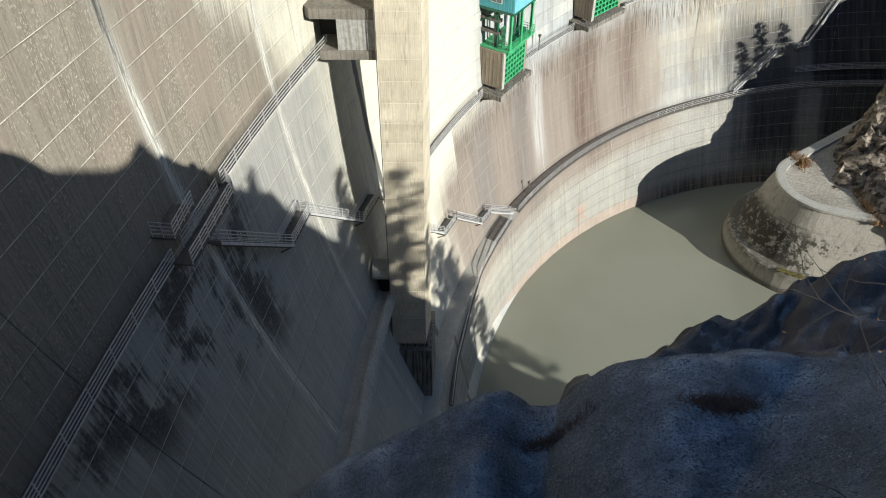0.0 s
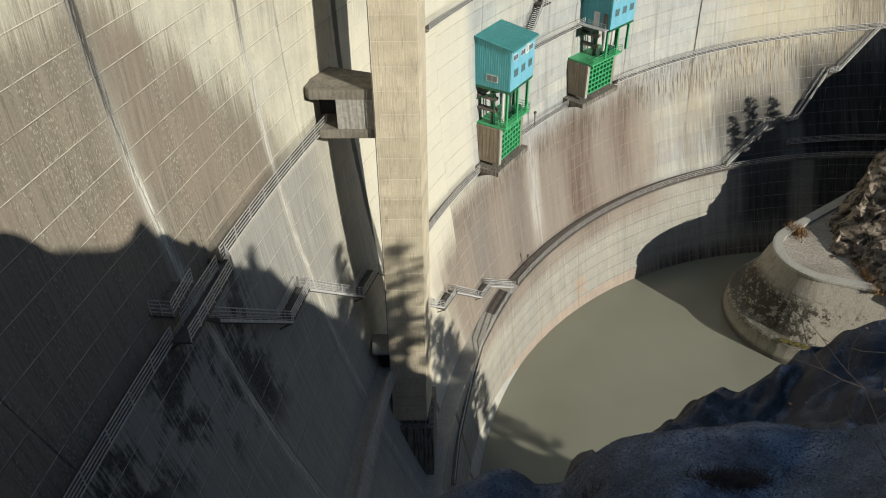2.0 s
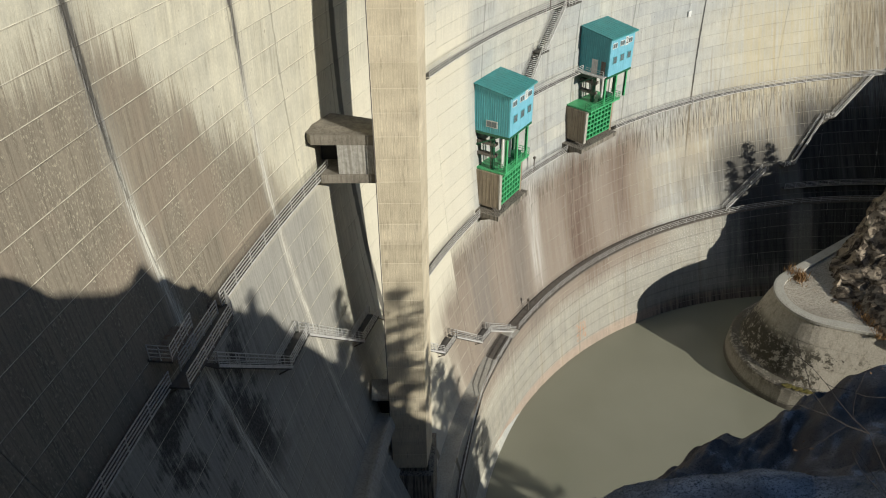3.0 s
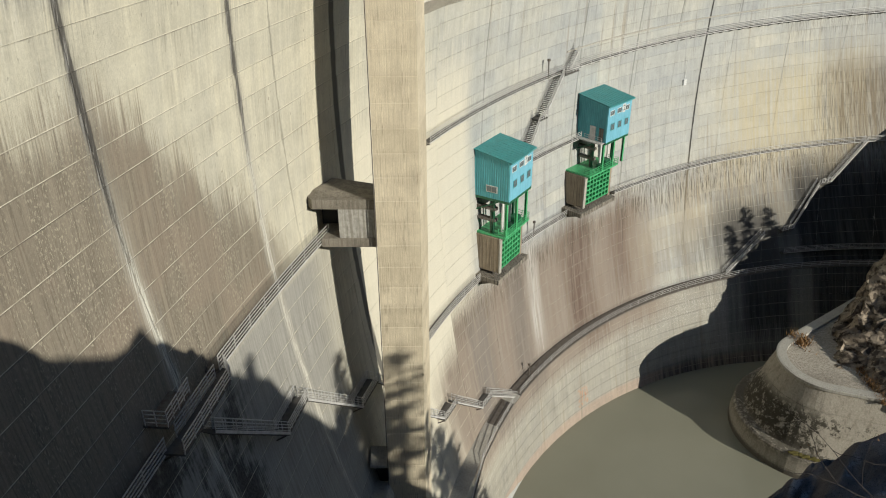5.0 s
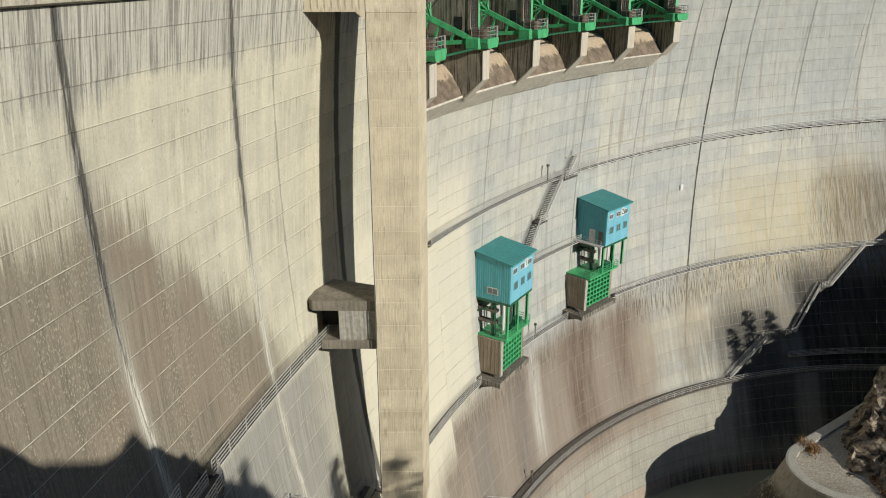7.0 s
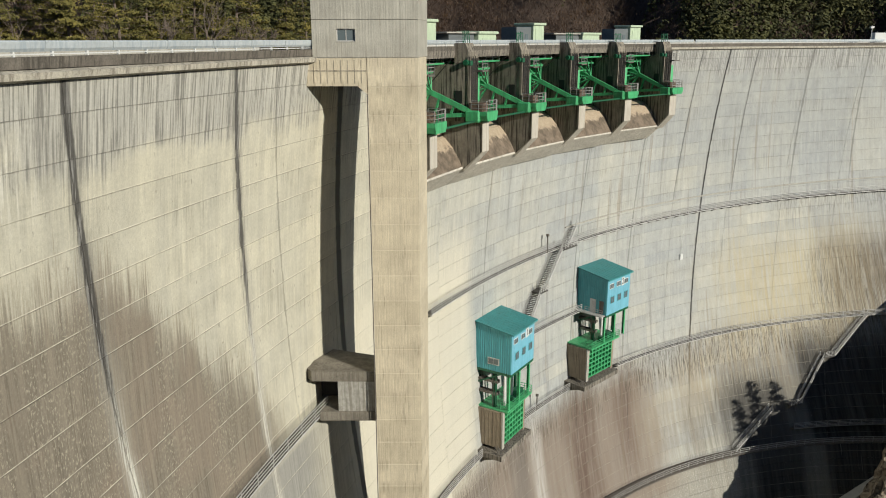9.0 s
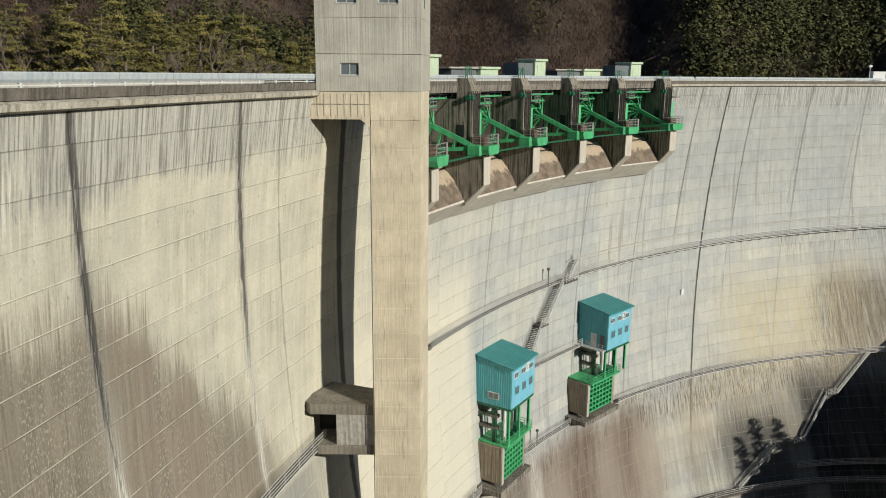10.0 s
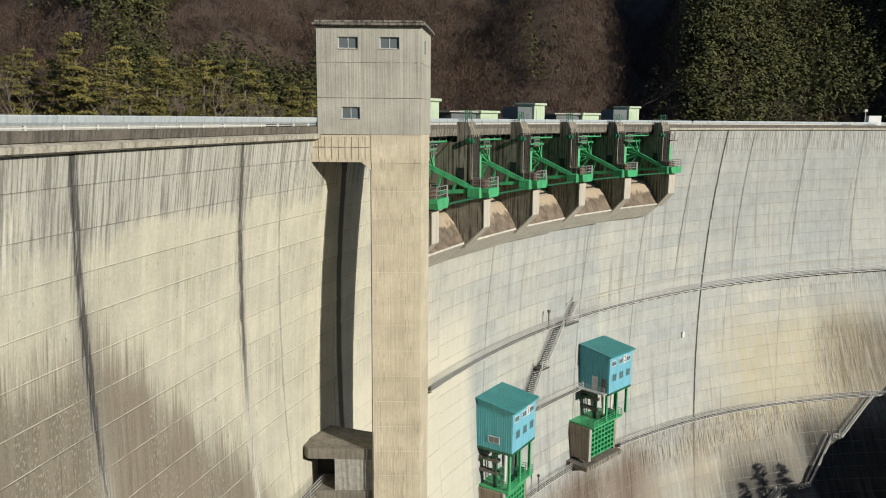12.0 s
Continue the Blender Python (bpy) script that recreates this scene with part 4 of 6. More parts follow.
# black streaks are grime; the dark base also holds shade behind and beside the noses
PIER_DARK = plain("stained_shaded_pier_concrete", (0.26, 0.232, 0.185), 0.9, vary=0.5, scale=0.8, bump=0.5, stain=(0.03, 0.027, 0.023), stain_amount=0.85)
RAIL_GREY = plain("dull_grey_rail", (0.27, 0.27, 0.255), 0.65, 0.2, vary=0.3, scale=2.0)
RUST_BOX = plain("brown_machine_paint", (0.15, 0.10, 0.075), 0.7, vary=0.35, scale=1.5, stain=(0.07, 0.045, 0.03), stain_amount=0.5)
GREEN_PALE = plain("light_green_paint", (0.10, 0.46, 0.20), 0.5, vary=0.2, scale=1.5)
CONC_PALE = plain("sunlit_nose_concrete", (0.50, 0.465, 0.40), 0.88, vary=0.15, scale=0.6, bump=0.3, stain=(0.33, 0.27, 0.2), stain_amount=0.5)
UNDER = plain("streaked_soffit_concrete", (0.58, 0.545, 0.475), 0.9, vary=0.3, scale=0.8, bump=0.4, stain=(0.30, 0.26, 0.205), stain_amount=0.6)

for d in PIERS:
    spill_pier(d)


def radial_gate(deg, half):
    m = bay_axes(deg)
    gate = thing("radial_gate", m @ Matrix.Translation((0, 2, -9.3)), "closed radial spillway gate, dirty plate on green steel arms", "sluice gate", "crest gates")
    hub = Vector((0, -4.0, -7.5))
    R = 7.3
    def rim(a, r=R):
        return (hub.y + r * math.cos(a), hub.z + r * math.sin(a))
    bm = bmesh.new()
    n = 14
    arc = [rim(radians(-13 + 63 * i / n)) for i in range(n + 1)]
    outer = [rim(radians(-13 + 63 * i / n), R + 0.12) for i in range(n + 1)]
    prism(bm, arc + outer[::-1], -half, half, m)
    part("skin_plate", bm, SKIN, gate, "curved dirty steel skin plate")
    for a in (-6, 6, 18, 28, 38, 47):
        y, z = rim(radians(a), R - 0.3)
        bm = bmesh.new()
        box(bm, -half, half, y - 0.7, y + 0.28, z - 0.10, z + 0.10, m)
        part("girder", bm, GREEN, gate)
    for k in range(7):
        x = -half + 0.6 + k * (2 * half - 1.2) / 6
        bm = bmesh.new()
        prism(bm, [rim(radians(-12 + 58 * i / 8), R - 0.02) for i in range(9)] + [rim(radians(46 - 58 * i / 8), R - 0.5) for i in range(9)], x - 0.06, x + 0.06, m)
        part("rib", bm, GREEN, gate)
    for s in (-1, 1):
        x = s * (half - 1.1)
        root = Vector((s * (half - 0.1), hub.y, hub.z + 0.2))
        for a, w in ((26, 0.50), (-2, 0.40)):
            y, z = rim(radians(a), R - 0.4)
            bm = bmesh.new()
            bar(bm, m @ root, m @ Vector((x, y, z)), w * 0.7, w)
            part("arm", bm, GREEN, gate)
        bm = bmesh.new()
        tip = [rim(radians(a), R - 0.4) for a in (46, 34, 24, 10, -6)]
        mid = root.lerp(Vector((x, *rim(radians(26), R - 0.4))), 0.74)
        for y, z in tip:
            for dx in (-0.7, 0.5):
                bar(bm, m @ mid, m @ Vector((x + dx, y, z)), 0.11)
        part("fan_strut", bm, GREEN, gate)
        for k in (0.35, 0.6):
            up = root.lerp(Vector((x, *rim(radians(26), R - 0.4))), k)
            dn = root.lerp(Vector((x, *rim(radians(-2), R - 0.4))), k + 0.03)
            bm = bmesh.new()
            bar(bm, m @ up, m @ dn, 0.3, 0.2)
            part("web", bm, GREEN, gate)
        bm = bmesh.new()
        box(bm, root.x - 0.5, root.x + 0.5, -4.6, -3.0, -8.1, -6.9, m, bevel=0.15)
        part("trunnion", bm, GREEN, gate)
    bm = bmesh.new()
    y, z = rim(radians(49), R - 1.2)
    box(bm, -half + 0.1, half - 0.1, y - 0.5, y + 1.0, z + 0.5, z + 0.66, m)
    part("walkway", bm, GREEN, gate, "green top walkway")
    railing(gate, [m @ Vector((x, y - 0.5, z + 0.66)) for x in (-half + 0.2, 0, half - 0.2)], 1.0, 1.5, 0.05, STEEL)
    bm = bmesh.new()
    box(bm, -half, half, -4.12, -3.92, -8.05, -7.87, m)
    part("tie_beam", bm, GREEN_DK, gate)
    for x in (half - 0.7, -half + 0.7):
        bm = bmesh.new()
        pipe(bm, [m @ Vector((x, -1.6, -1.8)), m @ Vector((x, *rim(radians(10), R - 0.5)))], 0.05, 6)
        part("hoist_rope", bm, BLACK, gate)


for a, b in zip(PIERS, PIERS[1:]):
    radial_gate((a + b) / 2, 5.15)


def chutes():
    """Rounded weir crest of every bay, overhanging the face, with a streaked soffit below."""
    for a, b in zip(PIERS, PIERS[1:]):
        m = bay_axes((a + b) / 2)
        w = thing("weir", m @ Matrix.Translation((0, 1, -13)), "rounded overhanging concrete weir under a gate, scoured brown", "weir", "weirs", "structure")
        bm = bmesh.new()
        top = [(6, -9.5), (4.5, -9.2), (3, -9.1), (1.6, -9.15), (0.5, -9.4), (-0.4, -9.95), (-1.2, -10.8), (-1.9, -11.9), (-2.4, -12.8)]
        prism(bm, top + [(-2.4, -12.95), (4, -12.95), (6, -12.95)], -6.3, 6.3, m)
        part("ogee", bm, OGEE, w)
        bm = bmesh.new()
        prism(bm, [(-2.42, -12.82), (-2.5, -13.0), (-0.1, -15.1), (5, -15.1), (5, -12.97), (-2.3, -12.97)], -6.3, 6.3, m)
        part("soffit", bm, UNDER, w, "streaked grey soffit")
    n = 20
    bm = bmesh.new()
    sweep(bm, [[at(SPILL[0] - 2 + (SPILL[1] - SPILL[0] + 2.2) * i / n, z, o) for o, z in ((0.15, -1.05), (0.15, -1.75), (-1.4, -1.75), (-1.4, -1.05))] for i in range(n + 1)])
    part("bridge_beam", bm, CONC_DARK, dam, "dark stained road bridge beam over the gates")


chutes()


def end_cheeks():
    """Solid cheeks that close the spillway cut at both ends."""
    for d0, d1 in ((SPILL[0] - 0.1, SPILL[0] + 0.5), (SPILL[1] - 0.5, SPILL[1] + 0.1)):
        bm = bmesh.new()
        sweep(bm, [[at(d, -1.6, -0.05), at(d, -15.2, -0.05), at(d, -15.2, -8), at(d, -1.6, -8)] for d in (d0, d1)])
        part("cheek_wall", bm, CONC_GREY, dam)
    # added dark backing on the reservoir side, so that no light comes through under the bridge
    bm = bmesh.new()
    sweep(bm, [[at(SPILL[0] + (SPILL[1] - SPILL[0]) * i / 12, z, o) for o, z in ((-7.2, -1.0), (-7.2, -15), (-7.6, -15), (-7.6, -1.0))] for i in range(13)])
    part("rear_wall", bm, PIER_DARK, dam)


end_cheeks()


ANNEX = plain("slate_paint_canopy_shade", (0.13, 0.145, 0.15), 0.6, vary=0.2, scale=1.0)


def crest_hut(deg, w, d, h, canopy):
    m = stand(deg, -0.84, -6.0)
    hut = thing("gate_control_hut", m, "small pale green control hut on the crest road", "hut", "crest huts")
    bm = bmesh.new()
    box(bm, 0, w, 0, d, 0, h, m, bevel=0.03)
    part("body", bm, PALE_GREEN, hut)
    bm = bmesh.new()
    box(bm, -0.2, w + 0.2, -0.25, d + 0.2, h, h + 0.32, m, bevel=0.05)
    part("roof", bm, PALE_GREEN, hut, "thick pale roof edge")
    bm = bmesh.new()
    box(bm, w * 0.2, w * 0.8, -0.05, 0.02, 0.1, h - 0.5, m)
    part("door", bm, PALE_GREEN, hut)
    if canopy:
        bm = bmesh.new()
        box(bm, -6.5, 0.2, 0.2, d, h + 0.05, h + 0.22, m)
        part("canopy", bm, CONC_GREY, hut)
        # added dark box stands for the shade below the canopy
        bm = bmesh.new()
        box(bm, -5.6, -0.1, 0.6, d - 0.2, 0, h, m)
        part("annex", bm, ANNEX, hut, "dark box for the shade under the canopy")
    else:
        bm = bmesh.new()
        box(bm, -3.4, 0, 0.4, d - 0.1, 0, h - 0.25, m)
        part("annex", bm, ANNEX, hut, "slate grey annex")
        bm = bmesh.new()
        box(bm, -2.6, -1.9, 0.36, 0.42, 0.6, 1.6, m)
        box(bm, -1.4, -0.7, 0.36, 0.42, 0.6, 1.6, m)
        part("window", bm, GLASS, hut)


for deg, tall in ((29.5, 1), (34.9, 0), (40.8, 1), (46.4, 0), (51.9, 1)):
    crest_hut(deg, 4.2 if not tall else 2.6, 3.0, 2.75 if tall else 1.55, not tall)


# ---- outlet works on the face ----
def ribbed_wall(bm, p, q, z0, z1, pitch=0.32, depth=0.04, z0b=None, z1b=None):
    """Corrugated sheet between two plan points."""
    p, q = Vector(p), Vector(q)
    length = (q - p).length
    d = (q - p) / length
    nrm = Vector((d.y, -d.x))
    n = max(2, round(length / pitch)) * 4
    z0b, z1b = z0 if z0b is None else z0b, z1 if z1b is None else z1b
    lo, hi = [], []
    for i in range(n + 1):
        k = i / n
        o = depth if i % 4 in (1, 2) else 0.0
        c = p + d * length * k + nrm * o
        lo.append(bm.verts.new((c.x, c.y, z0 + (z0b - z0) * k)))
        hi.append(bm.verts.new((c.x, c.y, z1 + (z1b - z1) * k)))
    for i in range(n):
        bm.faces.new((lo[i], lo[i + 1], hi[i + 1], hi[i]))


def outlet_house(deg, wide, deep, z_floor, high, number, door, slide=0.0, down=0.0, grow=0.0):
    """Teal hoist house on green columns above a gated outlet, hung on the dam face."""
    m = stand(deg, z_floor)
    house = thing("hoist_house", m, "teal corrugated hoist house with shed roof on green columns", "hoist house", "outlet hoist houses")
    hf, hb = high - 0.3, high + 0.55
    y0, y1 = -deep, 0.2
    bm = bmesh.new()
    ribbed_wall(bm, (0, y1), (0, y0), 0, hb, z0b=0, z1b=hf)
    ribbed_wall(bm, (wide, y0), (wide, y1), 0, hf, z0b=0, z1b=hb)
    for v in bm.verts:
        v.co = m @ v.co
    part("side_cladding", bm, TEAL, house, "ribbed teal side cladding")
    bm = bmesh.new()
    ribbed_wall(bm, (0, y0), (wide, y0), 0, hf, 0.3, 0.02)
    for v in bm.verts:
        v.co = m @ v.co
    part("front_cladding", bm, TEAL_FRONT, house, "teal front cladding, lightened for the sun on it")
    bm = bmesh.new()
    prism(bm, [(y0 + 0.03, 0), (y1 - 0.02, 0), (y1 - 0.02, hb - 0.05), (y0 + 0.03, hf - 0.05)], 0.03, wide - 0.03, m)
    part("core", bm, TEAL, house)
    bm = bmesh.new()
    prism(bm, [(y0 - 0.3, hf - 0.02), (y0 - 0.3, hf + 0.1), (y1, hb + 0.14), (y1, hb + 0.02)], -0.28, wide + 0.28, m)
    roof = part("roof", bm, TEAL_ROOF, house, "dark teal seamed roof")
    n = 11
    for i in range(n + 1):
        x = -0.26 + (wide + 0.5) * i / n
        bm = bmesh.new()
        prism(bm, [(y0 - 0.3, hf + 0.1), (y0 - 0.3, hf + 0.125), (y1, hb + 0.165), (y1, hb + 0.14)], x - 0.02, x + 0.02, m)
        part("seam", bm, TEAL_ROOF, roof)
    bm = bmesh.new()
    box(bm, -0.3, wide + 0.3, y0 - 0.34, y0 - 0.28, hf - 0.12, hf + 0.12, m)
    part("fascia", bm, TEAL_ROOF, house)
    def pane(name, x0, x1, z0, z1, mat):
        bm = bmesh.new()
        box(bm, x0 - 0.08, x1 + 0.08, y0 - 0.07, y0 - 0.02, z0 - 0.08, z1 + 0.08, m)
        f = part("window_frame", bm, mat, house)
        bm = bmesh.new()
        box(bm, x0, (x0 + x1) / 2 - 0.03, y0 - 0.085, y0 - 0.06, z0, z1, m)
        part("pane", bm, GLASS, f)
        bm = bmesh.new()
        box(bm, (x0 + x1) / 2 + 0.03, x1, y0 - 0.085, y0 - 0.06, z0, z1, m)
        part("pane", bm, GLASS, f)
    for k in (0.16, 0.47, 0.80):
        pane("window", wide * k - 0.5, wide * k + 0.5, high * 0.70, high * 0.81, WHITE)
    for k in (0.22, 0.52, 0.82):
        pane("window", wide * k - 0.42, wide * k + 0.42, high * 0.30, high * 0.46, TEAL)
    bm = bmesh.new()
    box(bm, wide * 0.60, wide * 0.72, y0 - 0.06, y0 - 0.03, high * 0.66, high * 0.88, m)
    plate = part("number_plate", bm, WHITE, house, "white plate with a black numeral")
    text = bpy.data.curves.new("numeral", "FONT")
    text.body, text.size, text.extrude = number, 1.25, 0.004
    text.align_x, text.align_y = "CENTER", "CENTER"
    tob = bpy.data.objects.new("numeral_curve", text)
    me = bpy.data.meshes.new_from_object(tob)
    me.materials.clear()
    me.materials.append(BLACK)
    bpy.data.objects.remove(tob)
    num = part("numeral", me, BLACK, plate, "black numeral", m @ Matrix.Translation((wide * 0.66, y0 - 0.07, high * 0.77)) @ pose(0, 0, 0, 90, 0, 0))
    # openings on the side that faces down the arch
    bm = bmesh.new()
    if door:
        box(bm, -0.09, -0.03, y0 + 1.9, y0 + 2.9, 0.05, 2.15, m)
        part("door", bm, STEEL, house, "grey steel door")
        bm = bmesh.new()
        box(bm, -0.09, -0.03, y0 + 0.55, y0 + 1.3, 0.1, 2.1, m)
        part("louvre", bm, STEEL_DK, house, "dark louvred opening")
        railing(house, [m @ Vector(p) for p in ((-0.9, y0 + 0.2, 0), (-0.9, y0 + 3.3, 0))], 1.0, 0.8)
        bm = bmesh.new()
        box(bm, -1.0, 0, y0 + 0.2, y1, -0.12, 0.0, m)
        part("landing", bm, STEEL, house)
    else:
        box(bm, -0.10, -0.02, y0 + 1.7, y0 + 3.3, 0.85, 1.75, m)
        f = part("side_window", bm, STEEL, house, "grey framed side window")
        bm = bmesh.new()
        box(bm, -0.13, -0.09, y0 + 1.82, y0 + 2.46, 0.95, 1.65, m)
        part("pane", bm, GLASS, f)
        bm = bmesh.new()
        box(bm, -0.13, -0.09, y0 + 2.54, y0 + 3.18, 0.95, 1.65, m)
        part("pane", bm, GLASS, f)
    # floor frame
    bm = bmesh.new()
    box(bm, 0, wide, y0, y1, -0.35, -0.02, m)
    part("floor_frame", bm, GREEN_DK, house)
    for x, y in ((0.35, y0 + 0.5), (wide - 0.35, y0 + 0.5), (0.35, y0 + 2.4), (wide - 0.35, y0 + 2.4), (wide * 0.5, y0 + 0.5)):
        bm = bmesh.new()
        for a, b, c, d in ((x - 0.16, x + 0.16, y - 0.16, y - 0.11), (x - 0.16, x + 0.16, y + 0.11, y + 0.16), (x - 0.03, x + 0.03, y - 0.11, y + 0.11)):
            box(bm, a, b, c, d, -4.6 - down, -0.35, m)
        part("column", bm, GREEN_DK if y > y0 + 1 else GREEN, house, "green steel column")
    bm = bmesh.new()
    for z in (-1.6, -3.2):
        box(bm, 0.2, 0.9, y0 + 2.0, y1, z - 0.18, z + 0.18, m)
        box(bm, 0.3, 0.8, y0 + 2.3, y0 + 2.9, z - 0.45, z + 0.45, m)
    bar(bm, m @ Vector((0.6, y0 + 2.6, -0.4)), m @ Vector((0.6, y0 + 2.6, -4.6 - down)), 0.55)
    part("duct", bm, STEEL_DK, house, "dark vent duct with brackets")
    for x in (1.4, 2.0, 3.4):
        bm = bmesh.new()
        pipe(bm, [m @ Vector((x, y0 + 1.6, -0.3)), m @ Vector((x, y0 + 1.6, -4.6 - down))], 0.17, 8)
        part("hoist_rod", bm, WHITE, house, "pale hoist rod")
    for x in (0.12, wide - 0.12):
        bm = bmesh.new()
        bar(bm, m @ Vector((x, y0 + 1.6, -0.35)), m @ Vector((x, y1 + 0.2, -2.3)), 0.16)
        part("brace", bm, GREEN_DK, house)
        bm = bmesh.new()
        box(bm, x - 0.09, x + 0.09, y1 - 0.15, y1 + 0.1, -2.6, -0.35, m)
        part("wall_post", bm, GREEN_DK, house)
    # the gated outlet may stand a little to one side
    m = m @ Matrix.Translation((slide, 0, -down))
    wide += grow
    # machine platform
    bm = bmesh.new()
    box(bm, -0.1, wide + 0.5, y0 + 0.3, y1, -4.85, -4.6, m, bevel=0.03)
    part("platform", bm, GREEN, house, "green machine platform")
    railing(house, [m @ Vector(p) for p in ((0, y0 + 1.4, -4.6), (0, y0 + 0.35, -4.6), (wide + 0.45, y0 + 0.35, -4.6), (wide + 0.45, y0 + 2.4, -4.6))], 1.0, 1.1, 0.06, GREEN)
    bm = bmesh.new()
    box(bm, wide - 2.4, wide - 1.0, y0 + 0.8, y0 + 1.9, -4.6, -3.5, m, bevel=0.08)
    part("motor", bm, GREEN_DK, house, "dark green winch motor")
    bm = bmesh.new()
    box(bm, wide - 3.6, wide - 2.7, y0 + 0.9, y0 + 1.7, -4.6, -3.9, m, bevel=0.08)
    part("motor", bm, GREEN_DK, house, "dark green winch motor")
    # outlet housing and lattice gate
    gy = y0 + 1.0
    bm = bmesh.new()
    box(bm, -0.25, 0.25, gy, 0.6, -10.0, -4.9, m, bevel=0.03)
    wall = part("side_wall", bm, BROWN, house, "brown board-marked outlet side wall")
    for k in range(6):
        bm = bmesh.new()
        box(bm, -0.28, -0.25, gy + 0.15 + k * 0.55, gy + 0.19 + k * 0.55, -9.9, -5.0, m)
        part("board_mark", bm, BROWN, wall)
    bm = bmesh.new()
    box(bm, wide - 0.5, wide, gy, 0.6, -10.0, -4.9, m, bevel=0.03)
    part("side_wall", bm, BROWN, house)
    bm = bmesh.new()
    box(bm, -0.29, 0.29, gy - 0.1, gy + 0.1, -10.0, -4.85, m)
    part("guide", bm, CONC_GREY, house, "pale guide edge")
    bm = bmesh.new()
    box(bm, 0.3, wide - 0.5, gy + 0.35, gy + 0.5, -9.6, -4.9, m)
    part("gate_plate", bm, GREEN_DK, house, "dark green gate leaf")
    for i in range(7):
        z = -9.55 + i * 0.74
        bm = bmesh.new()
        box(bm, 0.3, wide - 0.5, gy + 0.02, gy + 0.35, z - 0.09, z + 0.09, m)
        part("gate_beam", bm, GREEN, house)
    for i in range(8):
        x = 0.36 + i * (wide - 0.92) / 7
        bm = bmesh.new()
        box(bm, x - 0.09, x + 0.09, gy, gy + 0.36, -9.6, -4.95, m)
        part("gate_stile", bm, GREEN, house)
    # sill slab under the works
    bm = bmesh.new()
    box(bm, -1.4, wide + 1.0, gy - 0.6, 0.6, -11.1, -10.4, m, bevel=0.05)
    prism(bm, [(gy - 0.2, -11.1), (0.6, -11.1), (0.6, -13.0)], -0.6, 0.2, m)
    prism(bm, [(gy - 0.2, -11.1), (0.6, -11.1), (0.6, -13.0)], wide - 0.4, wide + 0.4, m)
    part("sill_slab", bm, CONC_DARK, house, "dark stained sill slab")
    bm = bmesh.new()
    for k in range(6):
        bar(bm, m @ Vector((-1.2 + k * 0.5, gy - 0.3, -10.4)), m @ Vector((-0.6 + k * 0.5, gy + 0.8, -9.6)), 0.09)
    part("ladder", bm, STEEL_DK, house)


outlet_house(32.3, 6.3, 4.9, -40.2, 5.6, "1", False, 0.0, 0.5)
outlet_house(44.4, 6.2, 5.1, -39.9, 5.9, "2", True, -2.9, 0.0, 0.9)


# ---- catwalks and stairs on the face ----
DECK = plain("grey_grating", (0.105, 0.10, 0.092), 0.75, 0.2, vary=0.3, scale=3.0)


def bracket_mesh():
    bm = bmesh.new()
    prism(bm, [(0.15, -0.12), (-0.95, -0.12), (-0.95, -0.2), (0.15, -0.7)], -0.06, 0.06)
    return from_bm("bracket", bm, STEEL_DK)


BRACKET = bracket_mesh()


def catwalk(d0, d1, z, label, wide=1.0, gap=2.4):
    """A level walkway bracketed off the arch between two angles."""
    walk_ob = thing("catwalk", stand((d0 + d1) / 2, z), label, "catwalk", "face catwalks")
    n = max(2, round((d1 - d0) / 0.9))
    degs = [d0 + (d1 - d0) * i / n for i in range(n + 1)]
    bm = bmesh.new()
    sweep(bm, [[at(d, z, o) + Vector((0, 0, h)) for o, h in ((0.12, 0), (wide, 0), (wide, -0.05), (0.12, -0.05))] for d in degs])
    part("deck", bm, DECK, walk_ob, "weathered grating deck")
    bm = bmesh.new()
    sweep(bm, [[at(d, z, o) + Vector((0, 0, h)) for o, h in ((wide + 0.03, 0.05), (wide + 0.03, -0.08), (wide, -0.08), (wide, 0.05))] for d in degs])
    part("edge_beam", bm, STEEL, walk_ob)
    m = max(2, round((d1 - d0) * 2.2 / gap))
    railing(walk_ob, [at(d0 + (d1 - d0) * i / m, z, wide) for i in range(m + 1)], 1.1, gap, 0.055, STEEL, 4)
    for i in range(m + 1):
        part("bracket", BRACKET, STEEL_DK, walk_ob, m=stand(d0 + (d1 - d0) * i / m, z))


def stair(d0, z0, d1, z1, label, off=0.15, wide=0.9, treads=True):
    """A straight flight along the face."""
    st = thing("stair", stand(d0, min(z0, z1)), label, "stair", "face stairs")
    a, b = at(d0, z0, off), at(d1, z1, off)
    th = radians((d0 + d1) / 2)
    out = Vector((math.cos(th), -math.sin(th), 0)) * wide
    for o in (Vector((0, 0, 0)), out):
        bm = bmesh.new()
        bar(bm, a + o, b + o, 0.07, 0.2)
        part("stringer", bm, STEEL, st)
    n = max(3, round(abs(z1 - z0) / 0.21))
    run = (b - a)
    flat = Vector((run.x, run.y, 0)).normalized()
    rot = Matrix((flat, Vector((-flat.y, flat.x, 0)), Vector((0, 0, 1)))).transposed().to_4x4()
    side = 1 if rot.col[1].to_3d().dot(out) > 0 else -1
    bm = bmesh.new()
    y0, y1 = sorted((0, side * wide))
    box(bm, -0.14, 0.14, y0, y1, -0.03, 0.03)
    tread = from_bm("tread", bm, DECK)
    for i in range(n + 1):
        part("tread", tread, STEEL, st, m=Matrix.Translation(a.lerp(b, i / n)) @ rot)
    railing(st, [a + out, b + out], 1.1, 1.3, 0.055, STEEL, 4)
    railing(st, [a, b], 1.1, 1.3, 0.055, STEEL, 3)


